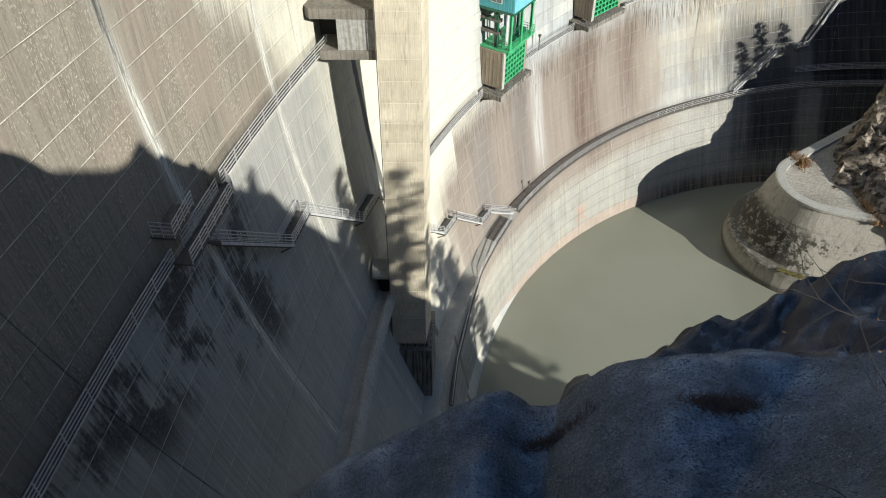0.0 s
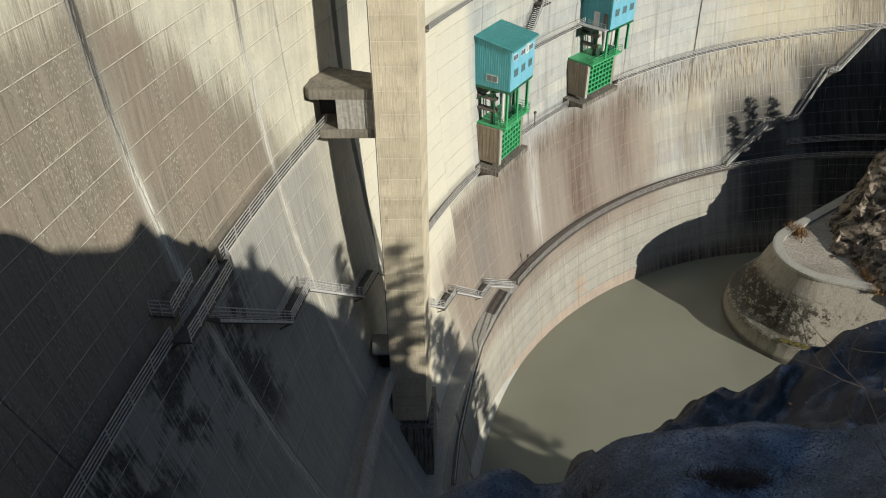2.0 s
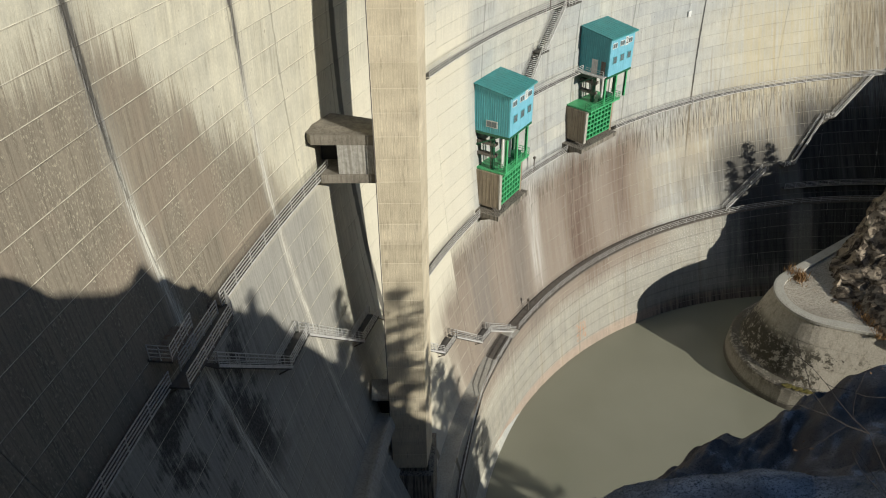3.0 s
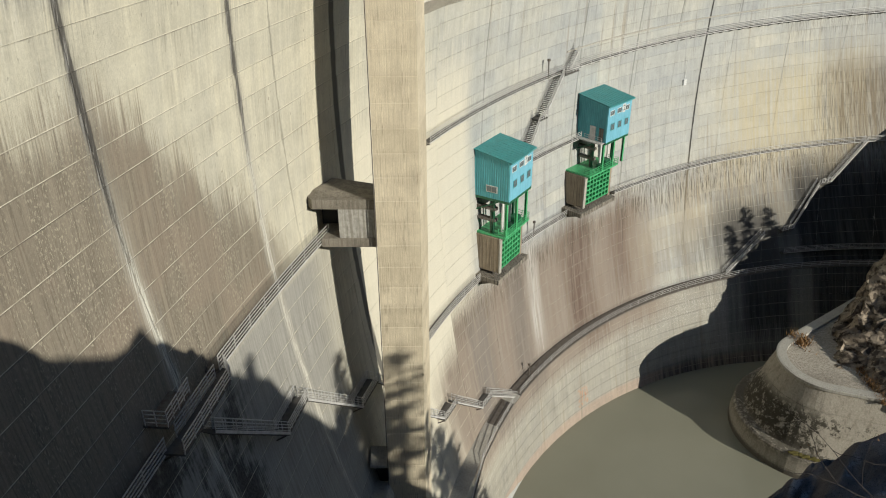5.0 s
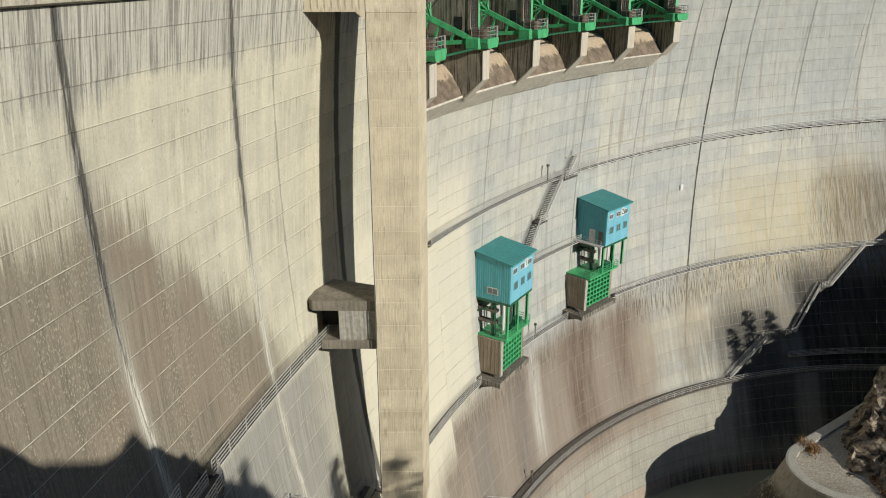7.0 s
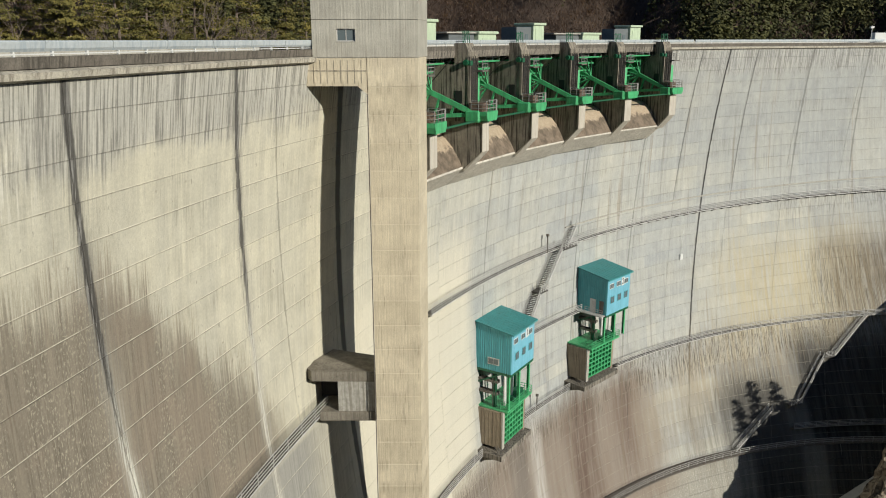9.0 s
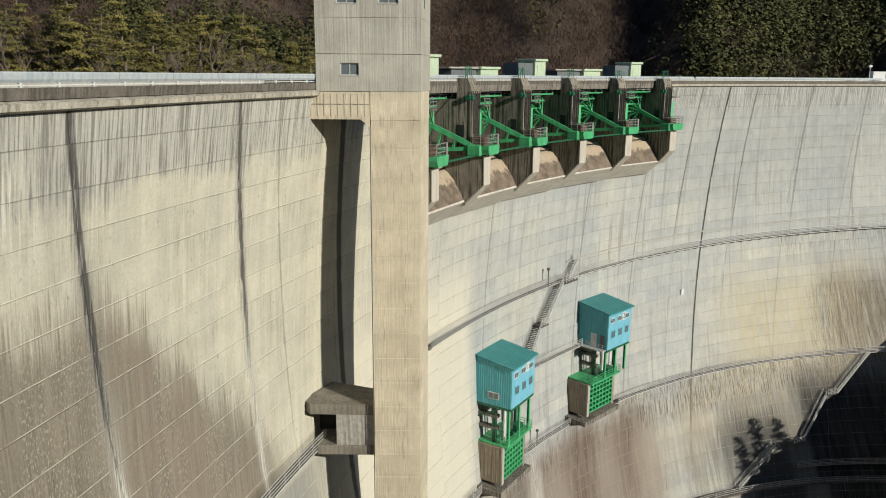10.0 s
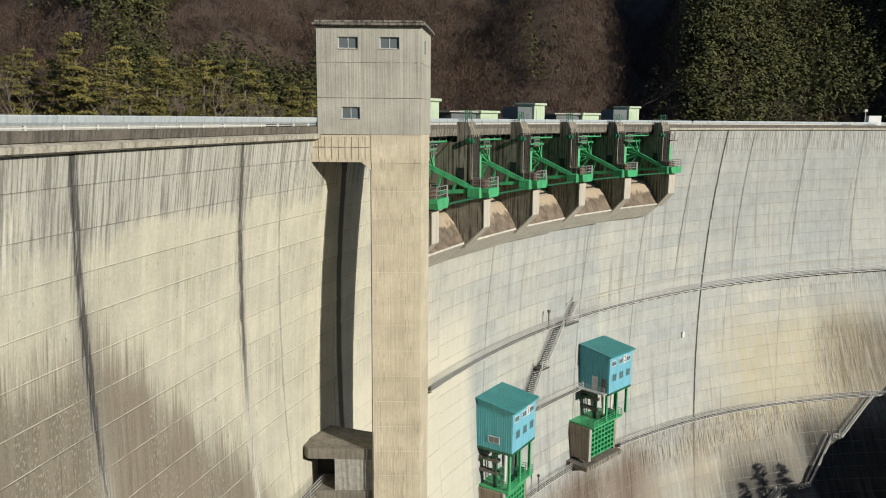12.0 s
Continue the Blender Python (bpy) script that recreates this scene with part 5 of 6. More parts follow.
def landing(d, z, label="small steel stair landing on the dam face", size=1.5, wide=1.2, sides=False, inner=False):
    m = stand(d, z)
    ob = thing("landing", m, label, "landing", "stair landings")
    bm = bmesh.new()
    box(bm, -size / 2, size / 2, -wide, 0.3, -0.14, 0, m)
    part("deck", bm, DECK, ob)
    if sides:
        for x in (-size / 2, size / 2):
            railing(ob, [m @ Vector((x, -wide, 0)), m @ Vector((x, 0.1, 0))], 1.1, 0.75, 0.055, STEEL, 4)
    if inner:
        railing(ob, [m @ Vector((-size / 2, -0.15, 0)), m @ Vector((size / 2, -0.15, 0))], 1.1, 0.75, 0.055, STEEL, 4)
    for x in (-size / 2 + 0.1, size / 2 - 0.1):
        bm = bmesh.new()
        bar(bm, m @ Vector((x, -wide + 0.1, -0.14)), m @ Vector((x, 0.2, -1.2)), 0.1)
        part("brace", bm, STEEL_DK, ob)
    railing(ob, [m @ Vector(p) for p in ((-size / 2, -wide, 0), (size / 2, -wide, 0))], 1.1, 0.75, 0.055, STEEL, 4)


catwalk(26.5, 97, UPPER_Z, "long upper steel catwalk curving along the dam face")
catwalk(7.6, 16.2, UPPER_Z - 0.35, "upper steel catwalk beside the landing house")
catwalk(-12, 4.4, UPPER_Z - 0.7, "steel catwalk on the near flank of the dam")
catwalk(23.0, 31.4, MIDDLE_Z, "middle steel catwalk beside the outlet works")
catwalk(36.0, 42.4, MIDDLE_Z, "middle steel catwalk between the outlet works")
catwalk(48.2, 97, MIDDLE_Z, "long middle steel catwalk curving along the dam face")
catwalk(38.0, 44.2, -40.0, "short steel catwalk between stair and hoist house")
catwalk(66.0, 80.0, -69.5, "steel catwalk with sheltered rail in the shade")


def base_walk():
    """The railed walk along the top of the dam's foot."""
    w = thing("base_walk", stand(50, BASE_Z, 1.8), "dark railed walk along the top of the dam foot", "walkway")
    d0, d1 = 33.6, 97
    n = 70
    bm = bmesh.new()
    sweep(bm, [[at(d0 + (d1 - d0) * i / n, BASE_Z, o) + Vector((0, 0, h)) for o, h in ((0.05, 0.02), (2.1, 0.02), (2.1, 0.22), (0.05, 0.22))] for i in range(n + 1)])
    part("deck", bm, STEEL_DK, w)
    railing(w, [at(d0 + (d1 - d0) * i / 34, BASE_Z, 1.9) + Vector((0, 0, 0.22)) for i in range(35)], 1.1, 2.2)
    w = thing("base_walk", stand(24, BASE_Z - 2, 1.8), "dark stepped walk descending along the dam foot", "walkway")
    pts = [(32.4, -71.9), (29.6, -72.3), (27.0, -72.6), (24.5, -73.7), (20.1, -74.7), (17.0, -75.3)]
    bm = bmesh.new()
    sweep(bm, [[at(d, z, o) + Vector((0, 0, h)) for o, h in ((0.0, 0.0), (2.15, 0.0), (2.15, 0.25), (0.0, 0.25))] for d, z in pts])
    part("deck", bm, STEEL_DK, w)
    railing(w, [at(d, z, 2.0) + Vector((0, 0, 0.25)) for d, z in pts], 1.1, 2.0)


base_walk()

stair(41.4, UPPER_Z, 39.4, -34.0, "steep steel stair down from the upper catwalk", 0.15, 1.4)
stair(38.9, -34.1, 36.7, -40.4, "steep steel stair down towards the hoist house", 0.15, 1.4)
landing(39.2, -34.05, size=1.9, wide=1.7)
landing(42.2, UPPER_Z, "railed steel landing over the upper catwalk stair", 3.2, 1.9)
stair(75.6, MIDDLE_Z, 71.6, -57.9, "steel stair below the middle catwalk")
landing(71.0, -58.0, size=2.2)
stair(70.4, -58.2, 67.2, -65.4, "long steel stair across the shaded face")
landing(66.7, -65.5, size=2.8)
stair(64.2, -66.0, 59.8, -71.7, "long steel stair down to the dam foot")
# flights that wind down behind the tower
stair(6.3, -31.7, 10.0, -38.9, "railed steel flight on the lower dam face", 0.5)
landing(10.95, -38.95, "long railed steel landing between two flights", 4.2, 1.3, inner=True)
stair(11.9, -39.0, 16.0, -46.85, "railed steel flight on the lower dam face", 0.4)
landing(16.95, -46.9, "long railed steel landing between two flights", 4.2, 1.3, inner=True)
stair(17.9, -46.95, 21.5, -54.0, "railed steel flight behind the tower", 0.4)
stair(21.0, -56.0, 24.0, -61.6, "railed steel flight behind the tower", 0.5)
landing(24.9, -62.2, size=3.2, wide=1.4)
stair(26.0, -62.4, 29.0, -67.8, "railed steel flight on the lower dam face", 0.5)
landing(29.7, -67.9, size=2.8, wide=1.4)
stair(30.4, -67.9, 33.5, -72.4, "railed steel flight down to the dam foot", 0.5)


def bypass():
    """Railed walk that steps out round the gallery door."""
    z = UPPER_Z - 0.55
    ob = thing("bypass_walk", stand(6, z), "railed steel walk stepping out round a gallery door", "walkway")
    pts = [(7.8, 0.1, 1.1), (7.3, 1.0, 2.0), (4.9, 1.1, 2.2), (4.3, 1.0, 2.2)]
    bm = bmesh.new()
    sweep(bm, [[at(d, z, o0), at(d, z, o1), at(d, z, o1) - Vector((0, 0, 0.14)), at(d, z, o0) - Vector((0, 0, 0.14))] for d, o0, o1 in pts])
    part("deck", bm, DECK, ob)
    railing(ob, [at(d, z, o1) for d, o0, o1 in pts], 1.1, 1.1, 0.06, STEEL, 4)
    railing(ob, [at(d, z, o0) for d, o0, o1 in pts[1:3]], 1.1, 1.1, 0.06, STEEL, 4)
    for d in (7.2, 6.0, 4.8):
        bm = bmesh.new()
        bar(bm, at(d, z - 0.15, 2.0), at(d, z - 1.6, 0.0), 0.12)
        part("brace", bm, STEEL_DK, ob)


bypass()


def gallery_platform():
    m = stand(5.6, UPPER_Z + 0.9)
    ob = thing("gallery_platform", m, "railed steel platform at a gallery door", "platform")
    bm = bmesh.new()
    box(bm, -2.4, 0.6, -1.3, 0.2, -0.15, 0, m)
    part("deck", bm, STEEL_DK, ob)
    railing(ob, [m @ Vector(p) for p in ((-2.4, 0, 0), (-2.4, -1.3, 0), (0.6, -1.3, 0))], 1.1, 0.7, 0.05, STEEL, 4)


gallery_platform()


def cable_run():
    c = thing("cable_duct", stand(60, UPPER_Z + 2.6), "grey cable duct fixed above the upper catwalk", "cable duct")
    bm = bmesh.new()
    sweep(bm, [[at(42.6 + 54 * i / 50, UPPER_Z + 2.3 + h, o) for o, h in ((0.02, 0), (0.2, 0), (0.2, 0.2), (0.02, 0.2))] for i in range(51)])
    part("duct", bm, CONC_GREY, c)


cable_run()

stair(42.5, UPPER_Z + 0.1, 43.3, UPPER_Z + 2.4, "short steel steps above the upper catwalk")


def lamp_post(deg, z, h):
    m = stand(deg, z, 1.0)
    ob = thing("lamp_post", m, "slim dark post standing on a catwalk rail", "post", "catwalk posts")
    bm = bmesh.new()
    pipe(bm, [m @ Vector((0, 0, 0)), m @ Vector((0, 0, h))], 0.09, 8)
    part("pole", bm, STEEL_DK, ob)
    bm = bmesh.new()
    box(bm, -0.18, 0.18, -0.18, 0.18, h, h + 0.35, m, bevel=0.04)
    part("head", bm, STEEL_DK, ob)


lamp_post(39.9, UPPER_Z, 2.4)
lamp_post(38.3, MIDDLE_Z, 2.2)
lamp_post(35.8, BASE_Z + 0.2, 1.9)


def sensor_box():
    m = stand(56.5, -36.6, 0.0)
    ob = thing("junction_box", m, "small pale junction box on the dam face", "junction box")
    bm = bmesh.new()
    box(bm, -0.35, 0.35, -0.3, 0.0, -0.5, 0.5, m, bevel=0.04)
    part("body", bm, WHITE, ob)
    bm = bmesh.new()
    pipe(bm, [m @ Vector((0, -0.1, 0.5)), m @ Vector((0.15, -0.08, 4.5))], 0.04, 5)
    part("conduit", bm, WHITE, ob)


sensor_box()


def crest_cabinet():
    m = stand(78.3, -0.62, -0.4)
    ob = thing("crest_cabinet", m, "white cabinet with a small mast on the crest", "cabinet")
    bm = bmesh.new()
    box(bm, -0.5, 2.4, 0, 1.2, 0, 1.9, m, bevel=0.05)
    part("body", bm, WHITE, ob)
    bm = bmesh.new()
    pipe(bm, [m @ Vector((-1.1, 0.3, 0)), m @ Vector((-1.1, 0.3, 3.2))], 0.08, 6)
    box(bm, -1.5, -0.8, 0.1, 0.5, 2.7, 3.1, m)
    part("mast", bm, STEEL, ob)


crest_cabinet()


# ---- pool, guide wall, banks ----
def pool():
    bm = bmesh.new()
    pts = [(-12, 30), (140, 30), (140, 160), (-12, 160)]
    bm.faces.new([bm.verts.new((x, y, WATER_Z)) for x, y in pts])
    tagged(new("water", from_bm("pool_water", bm, WATER)), "still olive-grey silty water of the stilling pool", "water", kind="structure")
    bm = bmesh.new()
    bm.faces.new([bm.verts.new((x, y, -7.0)) for x, y in ((-500, 75), (-24, 75), (60, 175), (900, 230), (900, 700), (-500, 700))])
    tagged(new("reservoir_water", from_bm("reservoir_water", bm, WATER)), "reservoir water held behind the dam", "water", kind="structure")


pool()

NOSE_TOP = -72.0


def guide_wall():
    """Rounded end of the guide wall between pool and rock, with a kerbed top and a battered, stained face."""
    w = thing("guide_wall", Matrix.Translation((60, 95, -88)), "battered concrete guide wall with rounded mossy nose in the pool", "retaining wall", kind="structure")
    def line(grow, z):
        """Outline from the far side round the nose to the near side."""
        c, r = Vector((60.6, 97.0)), 7.6 + grow
        far, near = radians(125.5), radians(250)
        pts = []
        d = Vector((0.815, 0.58))
        s = c + Vector((math.cos(far), math.sin(far))) * r
        for k in (46, 30, 15, 6):
            pts.append(s + d * k)
        for i in range(19):
            a = far + (near - far) * i / 18
            pts.append(c + Vector((math.cos(a), math.sin(a))) * r)
        e = pts[-1]
        for k in (5, 12, 24, 40):
            pts.append(e + Vector((0.94, -0.34)) * k)
        return [Vector((p.x, p.y, z)) for p in pts]
    def skin(levels, material, name, label=""):
        rows = [line(g, z) for g, z in levels]
        vs = [p for r in rows for p in r]
        n = len(rows[0])
        fs = [(r * n + i, r * n + i + 1, (r + 1) * n + i + 1, (r + 1) * n + i) for r in range(len(rows) - 1) for i in range(n - 1)]
        return part(name, mesh_of(name, vs, fs, material, smooth=False), material, w, label)
    skin([(0.0, NOSE_TOP), (0.25, NOSE_TOP - 0.05), (0.25, NOSE_TOP - 0.5), (0.05, NOSE_TOP - 0.55)], CONC_GREY, "coping", "pale concrete coping")
    for k in range(3):
        z1, z0 = NOSE_TOP - 0.55 - k * 3.2, NOSE_TOP - 0.55 - (k + 1) * 3.2 + 0.03
        g1, g0 = 0.05 + 1.15 * k, 0.05 + 1.15 * (k + 1)
        skin([(g1 - 0.06, z1), (g1, z1 - 0.06), (g0, z0 + 0.05), (g0 - 0.06, z0)], CONC_WALL, "wall_pour")
    skin([(3.5, -82.1), (4.7, -82.25), (5.0, -82.5), (5.6, -88.0)], CONC_WALL, "footing", "stepped footing at the waterline")
    rows = [line(-0.02, NOSE_TOP), line(-1.3, NOSE_TOP), line(-1.35, NOSE_TOP - 0.5)]
    vs = [p for r in rows for p in r]
    n = len(rows[0])
    part("walk", mesh_of("walk", vs, [(r * n + i + 1, r * n + i, (r + 1) * n + i, (r + 1) * n + i + 1) for r in range(2) for i in range(n - 1)], CONC_GREY), CONC_GREY, w, "pale walk on the wall top")
    top = line(-1.3, NOSE_TOP - 0.35)
    part("fill", mesh_of("fill", top, [tuple(range(len(top)))[::-1]], FILL), FILL, w, "grey dusty fill behind the wall")
    # moss along the footing
    bm = bmesh.new()
    a, b = line(4.2, -82.05), line(4.75, -82.18)
    for i in range(19, 25):
        for k in range(14):
            p = a[i].lerp(a[i + 1], (k + random.random()) / 14).lerp(b[i].lerp(b[i + 1], (k + 0.5) / 14), random.random())
            bmesh.ops.create_icosphere(bm, subdivisions=1, radius=random.uniform(0.1, 0.32), matrix=Matrix.Translation(p) @ Matrix.Diagonal((1.6, 1.0, 0.45, 1)))
    tagged(part("moss", bm, MOSS, w, "yellow-green moss strip"), kind="stuff")


guide_wall()


def interp(x, table):
    for (a, p), (b, q) in zip(table, table[1:]):
        if x <= b:
            t = max(0.0, (x - a) / (b - a))
            return p + (q - p) * t
    return table[-1][1]


def lumps(p, scale, amount, seed):
    q = Vector(p) * scale + Vector((seed, seed * 0.7, -seed))
    return (noise.fractal(q, 0.9, 2.1, 5, noise_basis="PERLIN_ORIGINAL")) * amount


SIDE = Vector((0.656, 0.755, 0.0))
AHEAD = Vector((0.755, -0.656, 0.0))
# crest of the outcrop and of the bank beyond it, along the pool
OUTCROP = [(108, -75), (112, -73), (115, -71.8), (119, -70.2), (122.8, -67.6), (127.2, -63.0), (141, -57.6), (146, -54.2), (150.4, -52.3), (154.7, -49.6), (160, -47.0), (164.2, -45.2), (180, -35), (240, 5), (330, 40)]


def valley_floor():
    """Wide ground sheet under the valley, out to the horizon."""
    n, vs, fs = 24, [], []
    for j in range(n + 1):
        for i in range(n + 1):
            x, y = -1800 + 3600 * i / n, -1800 + 3600 * j / n
            vs.append((x, y, -97.0 + 8 * noise.noise(Vector((x, y, 0)) * 0.004) - 8))
    for j in range(n):
        for i in range(n):
            k = j * (n + 1) + i
            fs.append((k, k + 1, k + n + 2, k + n + 1))
    tagged(new("ground", mesh_of("ground", vs, fs, LITTER, smooth=True)), "brown leaf-strewn valley ground", "ground", kind="structure")


valley_floor()


def rock_hill():
    """The brown outcrop behind the guide wall, rising along the pool into the far bank."""
    us = [108 + 0.45 * i for i in range(90)] + [150 + 5 * i for i in range(37)]
    ways = [-42 + 0.55 * i for i in range(46)] + [-17 + 0.7 * i for i in range(24)] + [0, 3, 8, 16, 30, 60, 110]
    vs, fs = [], []
    for d in ways:
        for u in us:
            h = interp(u, OUTCROP)
            z = h + 0.2 * (d + 17) if d > -17 else h - (1.5 + max(0.0, u - 122) * 0.2) * (-17 - d)
            if d > -12 and u < 116:
                z += min(1.5, 0.3 * (d + 12))
            p = SIDE * u + AHEAD * d
            p.z = max(z, NOSE_TOP - 0.75) if u < 116 and d > -18 else max(z, -92.0)
            k = 1.0 if 112 < u < 150 else 0.25
            w = Vector((noise.noise(p * 0.55), noise.noise(p * 0.55 + Vector((9, 2, 5))), noise.noise(p * 0.45 + Vector((3, 7, 1))))) * 1.3
            q = Vector((noise.noise(p * 1.3), noise.noise(p * 1.3 + Vector((4, 2, 8))), noise.noise(p * 1.3 + Vector((1, 7, 6))))) * 0.55
            vs.append(p + (w + q) * k)
    n = len(us)
    for j in range(len(ways) - 1):
        for i in range(n - 1):
            k = j * n + i
            fs.append((k, k + 1, k + n + 1, k + n))
    tagged(new("rock_outcrop", mesh_of("rock_outcrop", vs, fs, ROCK)), "rugged brown rock outcrop behind the guide wall", "rock", kind="structure")
    bm = bmesh.new()
    for k in range(900):
        a = random.random()
        base = Vector((64.6 + random.gauss(0, 0.5), 95.5 - 9 * a, NOSE_TOP - 0.4)) if k > 400 else Vector((58.3 + random.gauss(0, 0.7), 103.0 + random.gauss(0, 1.0), NOSE_TOP - 0.4))
        tip = base + Vector((random.gauss(0, 0.25), random.gauss(0, 0.25), random.uniform(0.4, 1.2)))
        s = Vector((random.gauss(0, 1), random.gauss(0, 1), 0)).normalized() * 0.08
        bm.faces.new([bm.verts.new(base - s), bm.verts.new(base + s), bm.verts.new(tip)])
    tagged(new("dry_grass", from_bm("dry_grass", bm, DRYGRASS)), "tufts of dry orange grass at the rock foot", "grass", kind="stuff")


rock_hill()


# height of the wooded bank behind the eye, along its brow
BROW = [(-140, 68), (-40, 30), (-10, 14), (0, 9.5), (7.3, 5.3), (8.5, 4.95), (10.4, 4.05), (13.0, 2.5), (14.1, 2.5), (14.9, 3.0), (15.35, 3.25), (15.65, 2.6), (16.6, 1.05), (18.5, -1.0), (20.3, -2.9), (21.4, -4.7),
        (22.5, -4.4), (24, -6.0), (26, -6.9), (28.1, -10.7), (30.5, -13.6), (32.5, -16.2), (34.5, -18.4), (36, -20.6), (37.6, -24.0), (40, -28.2), (53.8, -43.5), (57.2, -56), (59.5, -57.3), (62.2, -62), (64.5, -75), (101, -80), (140, -84), (330, -70)]


def near_bank():
    """The bank that carries the eye: it rises behind, and drops towards the pool."""
    us = [-140 + 3.0 * i for i in range(47)] + [1 + 0.25 * i for i in range(270)] + [68.5 + 3 * i for i in range(11)] + [102 + 8 * i for i in range(29)]
    ways = [20, 22, 26, 30, 31.5, 36, 48, 70, 110, 170, 260]
    vs, fs = [], []
    for a in ways:
        for u in us:
            h = interp(u, BROW)
            if a <= 20:
                z = min(-95.0, h - 30)
            elif a <= 30:
                z = h - (30 - a) * 1.6
            else:
                z = h + (a - 31.5) * 0.30 - 0.3
            p = SIDE * u + AHEAD * a
            p.z = z + (lumps(Vector((u, a, 0)), 0.35, 0.12, 4) if 29 < a < 32 else lumps(Vector((u, a, 0)), 0.1, 1.0, 4) - (1.2 if a > 32 else 0))
            vs.append(p)
    n = len(us)
    for r in range(len(ways) - 1):
        for i in range(n - 1):
            k = r * n + i
            fs.append((k, k + 1, k + n + 1, k + n))
    return vs, fs


vs, fs = near_bank()
tagged(new("bank", mesh_of("bank", vs, fs, LITTER)), "steep leaf-covered valley bank behind the viewpoint", "bank", kind="structure")


def blob_rock(name, label, az0, az1, table, depth, back, seed, lump, fine, n_az=170, n_d=110, material=None, near=0.9, pillow=0.5):
    """Sprayed rock shoulder round the viewpoint: an edge line of given steepness per bearing, sloping towards the eye and falling away behind."""
    vs, fs = [], []
    for j in range(n_d + 1):
        k = j / n_d
        for i in range(n_az + 1):
            b = az0 + (az1 - az0) * i / n_az
            edge = interp(b, depth)
            tan = interp(b, table)
            d = 0.1 * edge + (edge * back - 0.1 * edge) * k
            if d <= edge:
                z = tan * edge * (near + (1 - near) * (d / edge) ** 1.25)
            else:
                x = (d - edge) / edge
                z = tan * edge * (1 + 0.35 * x + 2.2 * x ** 1.6)
            p = Vector((b * d, d, z))
            fade = 1.0 if d > edge * 1.2 else 0.75
            q = Vector((p.x, p.y, p.z * 0.7))
            w = Vector((seed, -seed, seed * 0.5))
            p.z += (noise.noise(q * 0.62 * fine + w) * lump * 1.5 + noise.noise(q * 1.5 * fine - w) * lump * 0.42 + noise.noise(q * 4.0 * fine + w) * lump * 0.10) * fade
            p.z += (abs(noise.noise(q * 0.85 * fine - w)) + 0.5 * abs(noise.noise(q * 1.9 * fine + w * 3)) - 0.25) * lump * pillow
            p.y += noise.noise(q * 0.7 * fine + w * 2) * lump * 0.6 * fade
            vs.append(p)
    for j in range(n_d):
        for i in range(n_az):
            k = j * (n_az + 1) + i
            fs.append((k, k + 1, k + n_az + 2, k + n_az + 1))
    return tagged(new(name, mesh_of(name, vs, fs, material or SHOT, smooth=True)), label, "rock", kind="structure")


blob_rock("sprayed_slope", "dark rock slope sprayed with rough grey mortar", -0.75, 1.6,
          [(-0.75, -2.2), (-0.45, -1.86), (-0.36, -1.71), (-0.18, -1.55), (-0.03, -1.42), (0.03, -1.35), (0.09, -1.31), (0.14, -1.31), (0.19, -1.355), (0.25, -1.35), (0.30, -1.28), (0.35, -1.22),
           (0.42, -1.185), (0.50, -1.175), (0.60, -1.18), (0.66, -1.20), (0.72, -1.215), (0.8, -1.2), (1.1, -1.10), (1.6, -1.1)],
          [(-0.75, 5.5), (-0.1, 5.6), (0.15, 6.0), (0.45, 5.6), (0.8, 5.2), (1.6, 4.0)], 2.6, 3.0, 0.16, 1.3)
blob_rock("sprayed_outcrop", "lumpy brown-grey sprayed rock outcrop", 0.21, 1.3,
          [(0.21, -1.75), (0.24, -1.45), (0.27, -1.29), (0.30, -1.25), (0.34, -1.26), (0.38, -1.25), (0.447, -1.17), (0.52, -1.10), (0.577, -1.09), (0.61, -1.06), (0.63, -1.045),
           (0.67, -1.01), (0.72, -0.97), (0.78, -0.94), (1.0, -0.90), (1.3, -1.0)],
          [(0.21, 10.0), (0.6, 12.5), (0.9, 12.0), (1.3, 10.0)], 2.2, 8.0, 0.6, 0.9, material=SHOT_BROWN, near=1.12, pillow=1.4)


def terrace():
    """Level ground of the viewpoint."""
    bm = bmesh.new()
    pts = [(-6, -9), (3.0, -12), (3.0, -1.5), (1.6, 0.35), (-1.5, 0.55), (-6, 0.4)]
    lo = [(x, y, -9.0) for x, y in pts]
    hi = [(x, y, -1.65 + 0.03 * i) for i, (x, y) in enumerate(pts)]
    sweep(bm, [lo, hi])
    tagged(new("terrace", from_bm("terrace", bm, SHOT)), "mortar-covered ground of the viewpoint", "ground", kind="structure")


terrace()


